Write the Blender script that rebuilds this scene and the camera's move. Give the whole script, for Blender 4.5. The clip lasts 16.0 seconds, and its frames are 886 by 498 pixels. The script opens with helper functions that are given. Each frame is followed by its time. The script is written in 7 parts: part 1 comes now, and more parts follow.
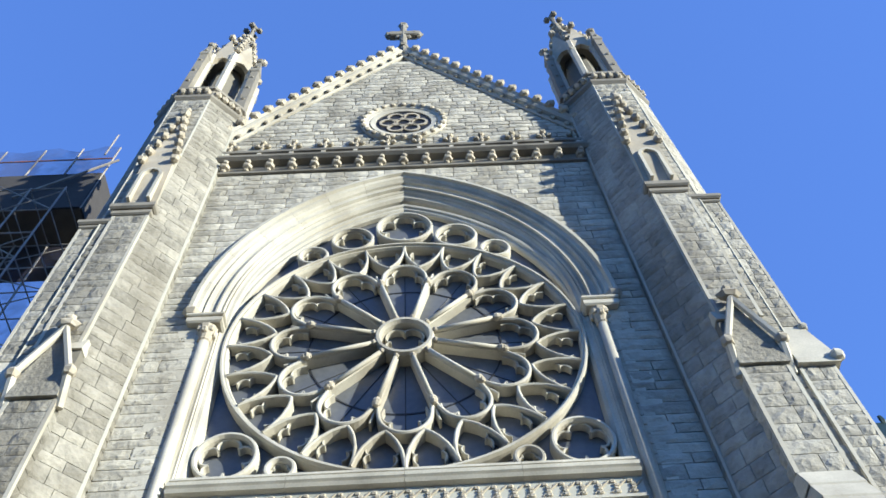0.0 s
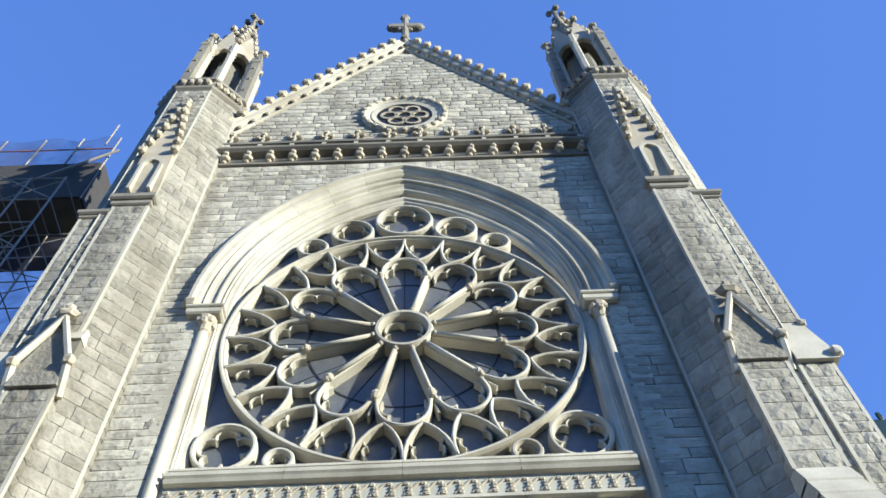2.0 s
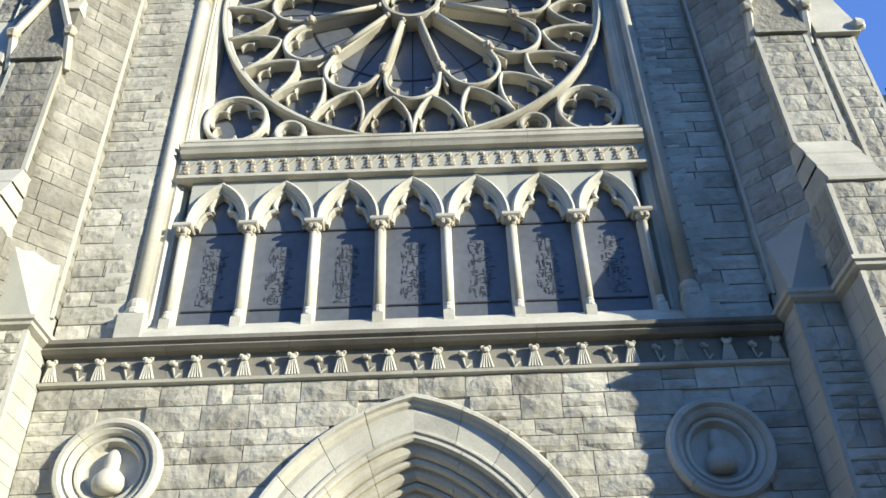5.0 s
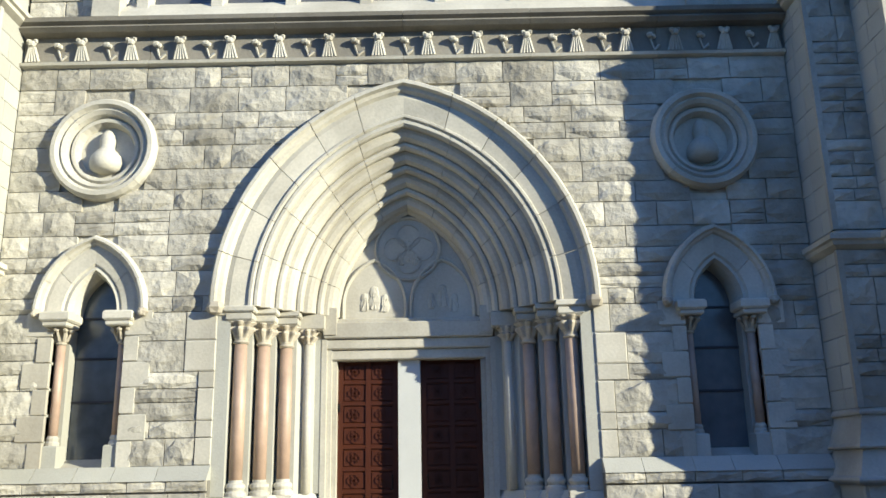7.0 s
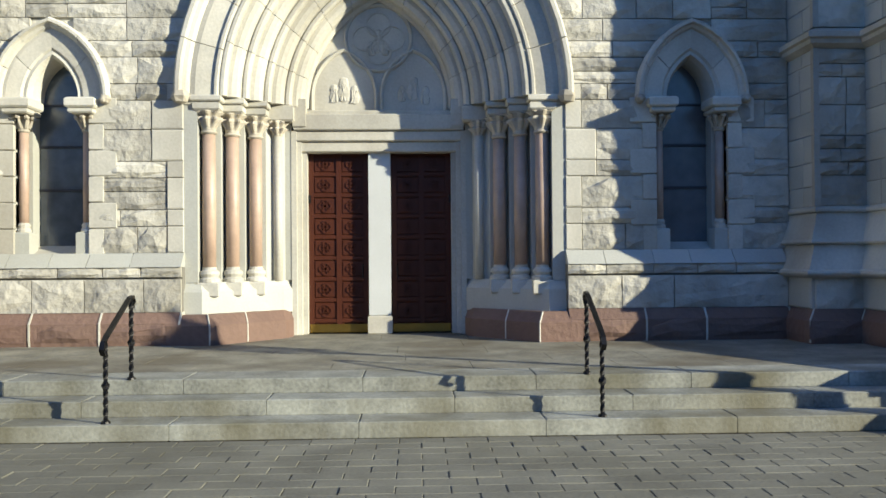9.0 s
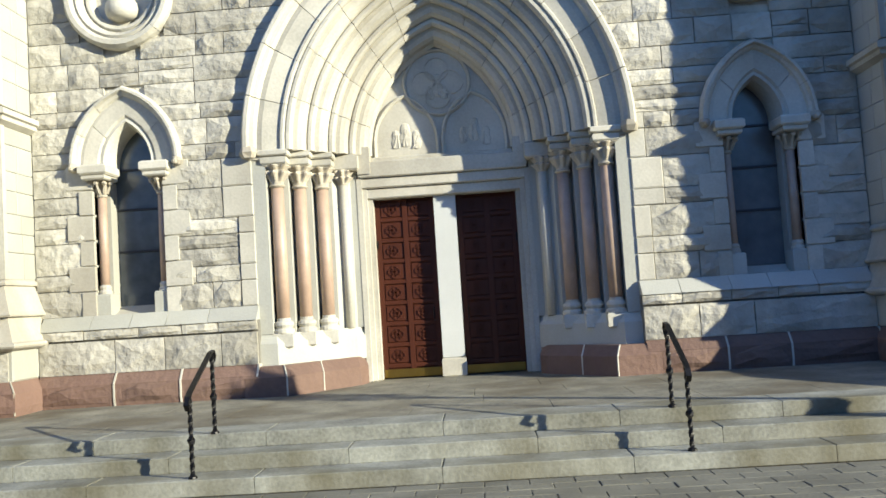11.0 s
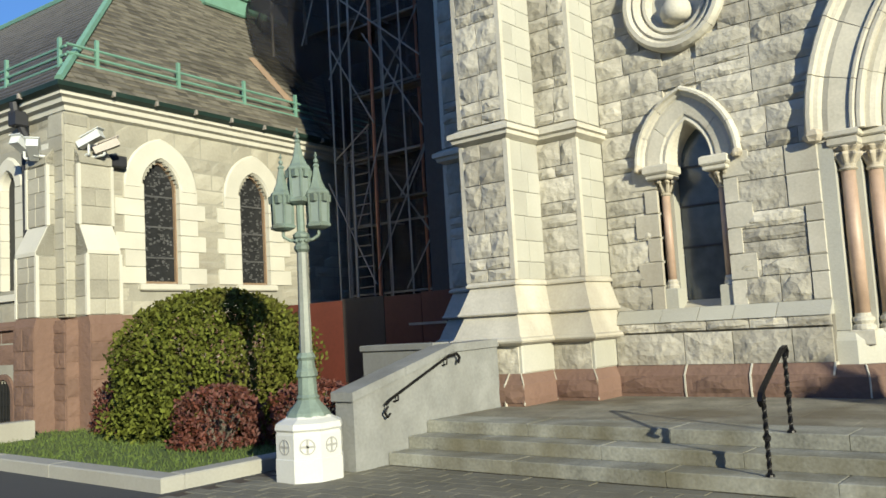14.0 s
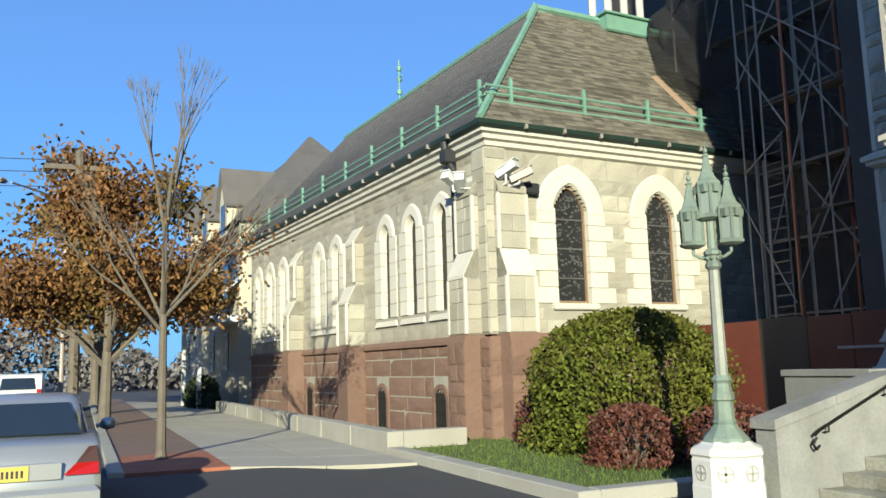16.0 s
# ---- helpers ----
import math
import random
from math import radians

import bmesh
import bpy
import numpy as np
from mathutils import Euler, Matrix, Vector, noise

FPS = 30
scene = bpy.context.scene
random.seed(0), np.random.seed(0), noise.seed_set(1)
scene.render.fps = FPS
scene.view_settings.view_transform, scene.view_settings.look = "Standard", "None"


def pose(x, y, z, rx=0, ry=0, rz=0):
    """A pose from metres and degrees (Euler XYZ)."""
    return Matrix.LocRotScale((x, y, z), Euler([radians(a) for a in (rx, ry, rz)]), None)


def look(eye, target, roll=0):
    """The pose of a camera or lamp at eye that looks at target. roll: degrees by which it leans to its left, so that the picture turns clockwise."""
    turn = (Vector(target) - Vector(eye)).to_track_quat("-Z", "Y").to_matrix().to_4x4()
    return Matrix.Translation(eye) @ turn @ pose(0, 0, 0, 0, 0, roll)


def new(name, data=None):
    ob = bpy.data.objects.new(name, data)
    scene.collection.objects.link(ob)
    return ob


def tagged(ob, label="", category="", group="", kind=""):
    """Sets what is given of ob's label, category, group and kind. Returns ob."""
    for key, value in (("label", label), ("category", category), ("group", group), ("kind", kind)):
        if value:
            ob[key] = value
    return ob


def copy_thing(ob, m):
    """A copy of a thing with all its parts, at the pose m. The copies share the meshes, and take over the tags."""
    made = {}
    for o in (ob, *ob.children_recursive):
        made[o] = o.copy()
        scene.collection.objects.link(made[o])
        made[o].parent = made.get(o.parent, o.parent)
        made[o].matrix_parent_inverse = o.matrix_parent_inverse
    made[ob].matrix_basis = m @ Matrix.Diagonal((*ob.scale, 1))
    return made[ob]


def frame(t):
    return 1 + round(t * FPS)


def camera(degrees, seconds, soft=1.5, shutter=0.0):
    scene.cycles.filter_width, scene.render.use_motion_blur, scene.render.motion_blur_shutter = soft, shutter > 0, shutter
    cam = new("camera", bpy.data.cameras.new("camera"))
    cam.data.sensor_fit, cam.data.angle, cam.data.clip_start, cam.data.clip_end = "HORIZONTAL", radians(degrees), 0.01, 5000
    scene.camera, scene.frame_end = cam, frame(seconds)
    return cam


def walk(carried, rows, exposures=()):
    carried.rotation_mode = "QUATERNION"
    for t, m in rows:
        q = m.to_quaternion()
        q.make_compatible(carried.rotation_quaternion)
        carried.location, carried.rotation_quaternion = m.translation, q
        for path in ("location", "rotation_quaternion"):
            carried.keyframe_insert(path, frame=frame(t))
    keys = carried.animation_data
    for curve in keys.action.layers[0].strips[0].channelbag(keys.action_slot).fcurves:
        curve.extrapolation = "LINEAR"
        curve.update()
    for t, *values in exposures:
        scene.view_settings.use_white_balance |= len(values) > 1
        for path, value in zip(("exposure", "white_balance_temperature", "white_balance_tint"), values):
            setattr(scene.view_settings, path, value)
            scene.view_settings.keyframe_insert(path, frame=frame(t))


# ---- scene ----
cam = camera(55.71, 16.0, soft=1.6)
walk(cam, [
    (0, look((0.616, -13.304, 1.320), (0.838, -8.048, 9.825), -4.52)),
    (0.5, look((0.616, -13.304, 1.320), (0.880, -8.241, 9.940), -4.72)),
    (1, look((0.616, -13.304, 1.320), (0.881, -8.220, 9.927), -4.62)),
    (1.5, look((0.616, -13.304, 1.320), (0.883, -8.159, 9.891), -4.62)),
    (2, look((0.616, -13.304, 1.320), (0.836, -7.979, 9.782), -3.96)),
    (2.5, look((0.616, -13.304, 1.320), (0.768, -7.670, 9.581), -3.21)),
    (3, look((0.616, -13.304, 1.320), (0.739, -7.189, 9.231), -3.06)),
    (3.2, look((0.616, -13.304, 1.320), (0.656, -6.820, 8.933), -2.67)),
    (5.3, look((0.616, -13.304, 1.320), (0.590, -4.794, 6.572), -1.64)),
    (5.5, look((0.616, -13.304, 1.320), (0.590, -4.503, 6.067), -1.35)),
    (6, look((0.616, -13.304, 1.320), (0.557, -4.138, 5.316), -1.14)),
    (6.5, look((0.616, -13.304, 1.320), (0.575, -3.841, 4.553), -1.57)),
    (7, look((0.616, -13.304, 1.320), (0.622, -3.628, 3.844), -1.10)),
    (7.5, look((0.616, -13.304, 1.320), (0.738, -3.460, 3.075), -0.82)),
    (8, look((0.616, -13.304, 1.320), (0.890, -3.349, 2.218), -0.51)),
    (8.5, look((0.616, -13.304, 1.320), (0.947, -3.312, 1.548), -0.52)),
    (8.7, look((0.616, -13.304, 1.320), (0.943, -3.310, 1.418), -0.41)),
    (10.8, look((0.534, -13.263, 1.323), (0.560, -3.273, 1.770), -3.04)),
    (11, look((0.530, -13.264, 1.323), (0.114, -3.291, 1.926), -3.66)),
    (11.5, look((0.519, -13.265, 1.323), (-0.942, -3.419, 2.288), -4.04)),
    (12, look((0.508, -13.266, 1.324), (-2.141, -3.690, 2.457), -3.66)),
    (12.5, look((0.497, -13.267, 1.324), (-3.238, -4.059, 2.448), -3.09)),
    (13, look((0.486, -13.268, 1.324), (-4.043, -4.416, 2.392), -2.69)),
    (13.5, look((0.475, -13.269, 1.324), (-4.870, -4.879, 2.346), -2.94)),
    (14, look((0.464, -13.271, 1.325), (-5.850, -5.572, 2.257), -3.29)),
    (14.5, look((0.453, -13.272, 1.325), (-6.587, -6.254, 2.416), -2.83)),
    (15, look((0.441, -13.273, 1.325), (-7.161, -6.906, 2.617), -2.22)),
    (15.5, look((0.430, -13.274, 1.325), (-8.017, -8.099, 2.689), -2.39)),
    (16, look((0.419, -13.275, 1.326), (-8.680, -9.359, 2.695), -1.67)),
], exposures=[(0, 1.04, 6400, 2), (3.2, 1.02, 6650, 1), (5.5, 1.0, 6850, 1), (7, 0.97, 6900, 1), (8.7, 0.97, 6900, 1), (11, 1.1, 6900, 1), (11.5, 1.0, 7050, 0), (12, 0.76, 7150, -1), (12.5, 0.66, 7200, -1), (14, 0.64, 7200, -1), (15, 0.71, 7050, -2), (16, 0.91, 7250, -2)])

# ---- light ----
SUN = Vector((2.94, -1.5, 0.9)).normalized()
world = bpy.data.worlds.new("world")
scene.world = world
world.use_nodes = True
wn = world.node_tree.nodes
sky = wn.new("ShaderNodeTexSky")
sky.sky_type, sky.sun_disc = "NISHITA", False
sky.sun_elevation = math.asin(SUN.z)
sky.sun_rotation = math.atan2(SUN.x, SUN.y)
sky.air_density, sky.dust_density, sky.ozone_density = 1.0, 0.4, 2.5
gam = wn.new("ShaderNodeGamma")
gam.inputs[1].default_value = 0.3
tint = wn.new("ShaderNodeVectorMath")
tint.operation = "MULTIPLY"
coord = wn.new("ShaderNodeTexCoord")
axis = wn.new("ShaderNodeSeparateXYZ")
haze = wn.new("ShaderNodeMapRange")
haze.interpolation_type = "SMOOTHSTEP"
haze.inputs[1].default_value, haze.inputs[2].default_value = 0.0, 0.75
mixer = wn.new("ShaderNodeMix")
mixer.data_type = "RGBA"
mixer.inputs[6].default_value, mixer.inputs[7].default_value = (0.84, 2.08, 4.55, 1), (0.82, 1.5, 3.9, 1)
world.node_tree.links.new(coord.outputs["Generated"], axis.inputs[0])
world.node_tree.links.new(axis.outputs[2], haze.inputs[0])
world.node_tree.links.new(haze.outputs[0], mixer.inputs[0])
world.node_tree.links.new(mixer.outputs[2], tint.inputs[1])
world.node_tree.links.new(sky.outputs[0], gam.inputs[0])
world.node_tree.links.new(gam.outputs[0], tint.inputs[0])
world.node_tree.links.new(tint.outputs[0], wn["Background"].inputs[0])
wn["Background"].inputs[1].default_value = 0.087
sun = new("sun", bpy.data.lights.new("sun", "SUN"))
sun.data.energy, sun.data.angle, sun.data.color = 5.0, radians(0.5), (1.0, 0.94, 0.84)
sun.matrix_world = look(SUN * 100, (0, 0, 0))


# ---- materials ----
def mat(name, color, rough=0.8, metal=0.0, var=0.25, scale=3.0, fine=40.0, bump=0.3, stain=None, stain_amt=0.0,
        island=0.0, obrand=0.0, spec=0.5, dist=0.01):
    """A surface with large stains, fine grain, per-piece tone and fine relief."""
    m = bpy.data.materials.new(name)
    m.use_nodes = True
    nt = m.node_tree
    n, l = nt.nodes, nt.links
    bs = n["Principled BSDF"]
    bs.inputs["Roughness"].default_value, bs.inputs["Metallic"].default_value = rough, metal
    bs.inputs["Specular IOR Level"].default_value = spec
    geo = n.new("ShaderNodeNewGeometry")
    pos = geo.outputs["Position"]
    n1 = n.new("ShaderNodeTexNoise")
    n1.inputs["Scale"].default_value, n1.inputs["Detail"].default_value = scale, 5
    l.new(pos, n1.inputs["Vector"])
    n2 = n.new("ShaderNodeTexNoise")
    n2.inputs["Scale"].default_value, n2.inputs["Detail"].default_value = fine, 6
    l.new(pos, n2.inputs["Vector"])

    def math_node(op, a, b):
        q = n.new("ShaderNodeMath")
        q.operation = op
        for i, v in enumerate((a, b)):
            if isinstance(v, (int, float)):
                q.inputs[i].default_value = v
            else:
                l.new(v, q.inputs[i])
        return q.outputs[0]
    f = math_node("ADD", math_node("MULTIPLY", n1.outputs[0], 0.6), math_node("MULTIPLY", n2.outputs[0], 0.4))
    f = math_node("SUBTRACT", f, 0.5)
    f = math_node("MULTIPLY", f, var * 3.0)
    if island:
        f = math_node("ADD", f, math_node("MULTIPLY", math_node("SUBTRACT", geo.outputs["Random Per Island"], 0.5), island))
    if obrand:
        oi = n.new("ShaderNodeObjectInfo")
        f = math_node("ADD", f, math_node("MULTIPLY", math_node("SUBTRACT", oi.outputs["Random"], 0.5), obrand))
    f = math_node("ADD", f, 1.0)
    vm = n.new("ShaderNodeVectorMath")
    vm.operation = "SCALE"
    vm.inputs[0].default_value = color
    l.new(f, vm.inputs["Scale"])
    out = vm.outputs[0]
    if stain:
        n3 = n.new("ShaderNodeTexNoise")
        n3.inputs["Scale"].default_value, n3.inputs["Detail"].default_value = scale * 0.35, 7
        mp = n.new("ShaderNodeMapping")
        mp.inputs["Scale"].default_value = (1, 1, 0.35)
        mp.inputs["Location"].default_value = (7, 3, 1)
        l.new(pos, mp.inputs[0])
        l.new(mp.outputs[0], n3.inputs["Vector"])
        rp = n.new("ShaderNodeValToRGB")
        rp.color_ramp.elements[0].position, rp.color_ramp.elements[1].position = 0.46, 0.66
        l.new(n3.outputs[0], rp.inputs[0])
        mx = n.new("ShaderNodeMix")
        mx.data_type = "RGBA"
        l.new(math_node("MULTIPLY", rp.outputs[0], stain_amt), mx.inputs[0])
        l.new(out, mx.inputs[6])
        mx.inputs[7].default_value = (*stain, 1)
        out = mx.outputs[2]
    l.new(out, bs.inputs["Base Color"])
    if bump:
        bp = n.new("ShaderNodeBump")
        bp.inputs["Strength"].default_value, bp.inputs["Distance"].default_value = bump, dist
        l.new(n2.outputs[0], bp.inputs["Height"])
        l.new(bp.outputs[0], bs.inputs["Normal"])
    return m


M_ROCK = mat("rock_faced_granite", (0.385, 0.362, 0.300), 0.85, var=0.42, scale=2.6, fine=6.5, bump=0.7, island=0.46, obrand=0.5,
             stain=(0.180, 0.162, 0.120), stain_amt=0.5, dist=0.07)
# weathered stone, its base also darkened to deepen the turrets' shade
M_TURRET = mat("weathered_shade_granite", (0.295, 0.28, 0.236), 0.9, var=0.5, scale=1.8, fine=7, bump=0.8, island=0.38, obrand=0.4,
               stain=(0.125, 0.112, 0.085), stain_amt=0.6, dist=0.07)
M_SHAFT = mat("dressed_granite", (0.370, 0.364, 0.315), 0.8, var=0.18, scale=1.2, fine=30, bump=0.35, island=0.16, obrand=0.18,
              stain=(0.228, 0.216, 0.156), stain_amt=0.3)
M_LIME = mat("pale_limestone", (0.455, 0.430, 0.358), 0.75, var=0.32, scale=1.6, fine=22, bump=0.35, island=0.18, obrand=0.2,
             stain=(0.17, 0.14, 0.095), stain_amt=0.45)
M_CARVE = mat("carved_limestone", (0.40, 0.355, 0.275), 0.8, var=0.2, scale=3, fine=30, bump=0.5, island=0.15,
              stain=(0.120, 0.108, 0.084), stain_amt=0.45)
M_WEATHER = mat("weathered_cornice_stone", (0.215, 0.198, 0.162), 0.85, var=0.3, scale=1.5, fine=20, bump=0.5, island=0.15,
                stain=(0.078, 0.072, 0.060), stain_amt=0.6)
# darkened below the mortar's own tone to imitate shadow in the joints
M_MORTAR_SHADE = mat("mortar", (0.15, 0.14, 0.115), 0.9, var=0.25, scale=2, fine=30, bump=0.4)
M_MORTARL = mat("pale_mortar", (0.27, 0.26, 0.215), 0.9, var=0.25, scale=2, fine=30, bump=0.4)
M_BROWN = mat("brownstone", (0.150, 0.092, 0.068), 0.85, var=0.22, scale=1.8, fine=10, bump=1.0, island=0.25, obrand=0.28,
              stain=(0.132, 0.072, 0.054), stain_amt=0.4, dist=0.02)
M_PINK = mat("pink_polished_granite", (0.376, 0.266, 0.196), 0.5, var=0.35, scale=4, fine=60, bump=0.05)
M_GLASS = mat("dark_leaded_glass", (0.024, 0.032, 0.042), 0.12, var=0.5, scale=1.5, fine=9, bump=0.25, spec=0.8, dist=0.004)
M_ROSE = mat("grey_leaded_glass", (0.105, 0.112, 0.124), 0.35, var=0.45, scale=0.8, fine=7, bump=0.2, spec=0.5, dist=0.004)
# base colour lifted to imitate pale sky mirrored in the flank panes
M_FLANK = mat("reflection_pale_glass", (0.085, 0.098, 0.102), 0.2, var=0.7, scale=0.9, fine=5, bump=0.12, spec=0.7, dist=0.004)
M_DGLASS = mat("dim_window_glass", (0.02, 0.021, 0.022), 0.45, var=0.6, scale=5, fine=14, bump=0.4, spec=0.25, dist=0.006)
M_LEAD = mat("lead_bar", (0.020, 0.021, 0.025), 0.6, var=0.2)
M_WOOD = mat("varnished_oak_door", (0.056, 0.0145, 0.006), 0.5, var=0.3, scale=2, fine=18, bump=0.3, spec=0.25)
M_BRASS = mat("brass_kick_plate", (0.302, 0.196, 0.049), 0.4, 1.0, var=0.3)
M_IRON = mat("black_iron", (0.012, 0.011, 0.010), 0.45, 0.6, var=0.4, scale=12, bump=0.3)
M_STEP = mat("worn_granite_step", (0.24, 0.24, 0.20), 0.8, var=0.8, scale=2.4, fine=26, bump=0.4, obrand=0.3,
             stain=(0.10, 0.085, 0.04), stain_amt=0.75)
M_TERR = mat("terrace_flagstone", (0.19, 0.178, 0.135), 0.75, var=0.9, scale=2.2, fine=18, bump=0.3, obrand=0.12,
             stain=(0.085, 0.065, 0.035), stain_amt=0.7)
M_CONC = mat("grey_concrete_wall", (0.195, 0.20, 0.19), 0.85, var=0.4, scale=2.2, fine=25, bump=0.35, stain=(0.12, 0.118, 0.10), stain_amt=0.6)
M_PAVER = mat("grey_paver", (0.150, 0.143, 0.108), 0.85, var=0.6, scale=1.6, fine=30, bump=0.5, island=0.2, obrand=0.2, stain=(0.085, 0.078, 0.05), stain_amt=0.6)
# tree colour greyed and lightened to imitate distance haze
M_FAR = mat("hazed_far_trees", (0.13, 0.12, 0.115), 0.9, var=0.4, scale=0.2, bump=0, island=0.5)
M_EMBLEM = mat("grey_emblem_stone", (0.30, 0.30, 0.28), 0.8, var=0.2)
M_ASPH = mat("asphalt", (0.040, 0.042, 0.043), 0.9, var=0.3, scale=0.5, fine=60, bump=0.5, stain=(0.054, 0.053, 0.051), stain_amt=0.5)

M_WHITE = mat("white_stone_pedestal", (0.484, 0.490, 0.462), 0.7, var=0.12, scale=2, fine=40, bump=0.15)
M_VERD = mat("verdigris_bronze", (0.155, 0.205, 0.172), 0.65, 0.15, var=0.4, scale=5, fine=30, bump=0.3, stain=(0.060, 0.054, 0.036), stain_amt=0.6)
M_POST = mat("weathered_lamp_column", (0.25, 0.258, 0.228), 0.6, 0.2, var=0.35, scale=4, fine=30, bump=0.3, stain=(0.096, 0.156, 0.126), stain_amt=0.5)
M_COPPER = mat("green_copper", (0.148, 0.294, 0.224), 0.6, 0.2, var=0.25, scale=3, fine=20, bump=0.2)
M_GUTTER = mat("dark_green_gutter", (0.020, 0.042, 0.035), 0.45, 0.3, var=0.4, scale=2, fine=15, bump=0.2)
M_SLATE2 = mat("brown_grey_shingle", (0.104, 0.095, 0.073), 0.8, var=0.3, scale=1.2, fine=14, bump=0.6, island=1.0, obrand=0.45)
M_RED = mat("red_brown_plywood", (0.108, 0.025, 0.015), 0.6, var=0.3, scale=1.5, fine=12, bump=0.2)
M_RED2 = mat("dark_hoarding_door", (0.040, 0.032, 0.028), 0.6, var=0.3, scale=1.5, fine=12, bump=0.2)
M_POLE = mat("galvanised_scaffold_pole", (0.30, 0.27, 0.24), 0.6, 0.2, var=0.5, scale=3, bump=0.1)
M_RUST = mat("rusty_scaffold_pole", (0.38, 0.13, 0.06), 0.6, 0.1, var=0.4, scale=3, bump=0.1)
M_PLANK = mat("scaffold_plank", (0.134, 0.105, 0.070), 0.8, var=0.35, scale=2, fine=15, bump=0.3)
# near-black base holds the side tower's shade; the platform boards share it
M_DARK = mat("shade_toned_dark", (0.048, 0.044, 0.042), 0.9, var=0.4, scale=0.8, fine=9, bump=0.4)
M_CREAM = mat("cream_stone_wall", (0.305, 0.29, 0.235), 0.85, var=0.3, scale=1.2, fine=20, bump=0.4, island=0.3, obrand=0.36, stain=(0.20, 0.17, 0.12), stain_amt=0.45)
M_CREAM_D = mat("cream_dressed_stone", (0.49, 0.475, 0.405), 0.8, var=0.15, scale=1.5, fine=35, bump=0.2, obrand=0.1)
M_GRASS = mat("lawn", (0.07, 0.105, 0.02), 0.9, var=0.5, scale=2, fine=50, bump=0.6)
M_SOIL = mat("soil", (0.047, 0.035, 0.025), 0.95, var=0.4, scale=2, fine=30, bump=0.5)
M_LEAF = mat("green_yellow_leaf", (0.072, 0.084, 0.015), 0.75, var=0.6, scale=1.3, fine=6, bump=0, island=1.2, spec=0.1, stain=(0.085, 0.06, 0.02), stain_amt=0.45)
M_LEAFR = mat("dark_red_leaf", (0.075, 0.020, 0.011), 0.7, var=0.5, scale=1.5, fine=6, bump=0, island=0.8)
M_LEAFO = mat("orange_brown_leaf", (0.150, 0.076, 0.032), 0.7, var=0.5, scale=0.8, fine=5, bump=0, island=1.2, spec=0.15, stain=(0.115, 0.088, 0.022), stain_amt=0.8)
M_BARK = mat("grey_bark", (0.114, 0.098, 0.077), 0.9, var=0.4, scale=3, fine=20, bump=0.6)
M_WALK = mat("concrete_pavement", (0.336, 0.322, 0.266), 0.85, var=0.2, scale=0.8, fine=30, bump=0.3, stain=(0.216, 0.198, 0.162), stain_amt=0.4)
# brick dulled to brown-grey, which puts the trees' shade into its colour
M_BRICKP = mat("shade_dulled_brick", (0.155, 0.105, 0.08), 0.85, var=0.35, scale=2, fine=20, bump=0.4)
M_KERB = mat("concrete_kerb", (0.31, 0.305, 0.265), 0.85, var=0.2, scale=1.2, fine=25, bump=0.3, stain=(0.204, 0.186, 0.144), stain_amt=0.4)
M_SILVER = mat("silver_car_paint", (0.370, 0.385, 0.378), 0.3, 0.6, var=0.04, bump=0)
M_CARGLASS = mat("car_glass", (0.013, 0.021, 0.028), 0.08, var=0.1, bump=0, spec=0.9)
M_TAIL = mat("red_tail_light", (0.302, 0.007, 0.007), 0.2, var=0.1, bump=0)
M_AMBER = mat("smoked_lamp_glass", (0.067, 0.035, 0.028), 0.2, var=0.1, bump=0)
M_RUBBER = mat("tyre_rubber", (0.013, 0.014, 0.014), 0.8, var=0.2, bump=0.1)
M_PLATE = mat("yellow_plate", (0.504, 0.385, 0.070), 0.5, var=0.05, bump=0)
M_WHITEP = mat("white_paint", (0.524, 0.546, 0.532), 0.4, var=0.05, bump=0)
M_BEIGE = mat("beige_render", (0.417, 0.392, 0.308), 0.85, var=0.12, scale=1, fine=20, bump=0.2)
M_GRATE = mat("window_grille_iron", (0.020, 0.020, 0.018), 0.6, 0.4, var=0.3)
M_STAIN = mat("old_stained_glass", (0.060, 0.059, 0.052), 0.35, var=0.8, scale=6, fine=16, bump=0.6, dist=0.01)
M_LEADGREY = mat("grey_window_leading", (0.075, 0.076, 0.076), 0.6, var=0.4, scale=8)
M_TAN = mat("tan_window_frame", (0.22, 0.15, 0.095), 0.7, var=0.2)
def netting(name, color, lo, hi):
    """Debris netting: part cloth, part see-through, uneven."""
    m = mat(name, color, 0.9, var=0.3, bump=0)
    nt = m.node_tree
    tr = nt.nodes.new("ShaderNodeBsdfTransparent")
    mixn = nt.nodes.new("ShaderNodeMixShader")
    wv = nt.nodes.new("ShaderNodeTexNoise")
    wv.inputs["Scale"].default_value = 1.3
    mr = nt.nodes.new("ShaderNodeMapRange")
    mr.inputs[1].default_value, mr.inputs[2].default_value, mr.inputs[3].default_value, mr.inputs[4].default_value = 0.35, 0.65, lo, hi
    nt.links.new(wv.outputs[0], mr.inputs[0])
    nt.links.new(mr.outputs[0], mixn.inputs[0])
    nt.links.new(tr.outputs[0], mixn.inputs[1])
    nt.links.new(nt.nodes["Principled BSDF"].outputs[0], mixn.inputs[2])
    nt.links.new(mixn.outputs[0], nt.nodes["Material Output"].inputs[0])
    return m


M_NET = netting("black_debris_netting", (0.048, 0.040, 0.037), 0.42, 0.8)
M_NET3 = netting("dense_black_netting", (0.009, 0.008, 0.008), 0.62, 0.92)
M_VEIL = netting("thin_black_netting", (0.035, 0.028, 0.026), 0.08, 0.32)
M_NET2 = netting("blue_black_debris_netting", (0.03, 0.03, 0.06), 0.2, 0.5)


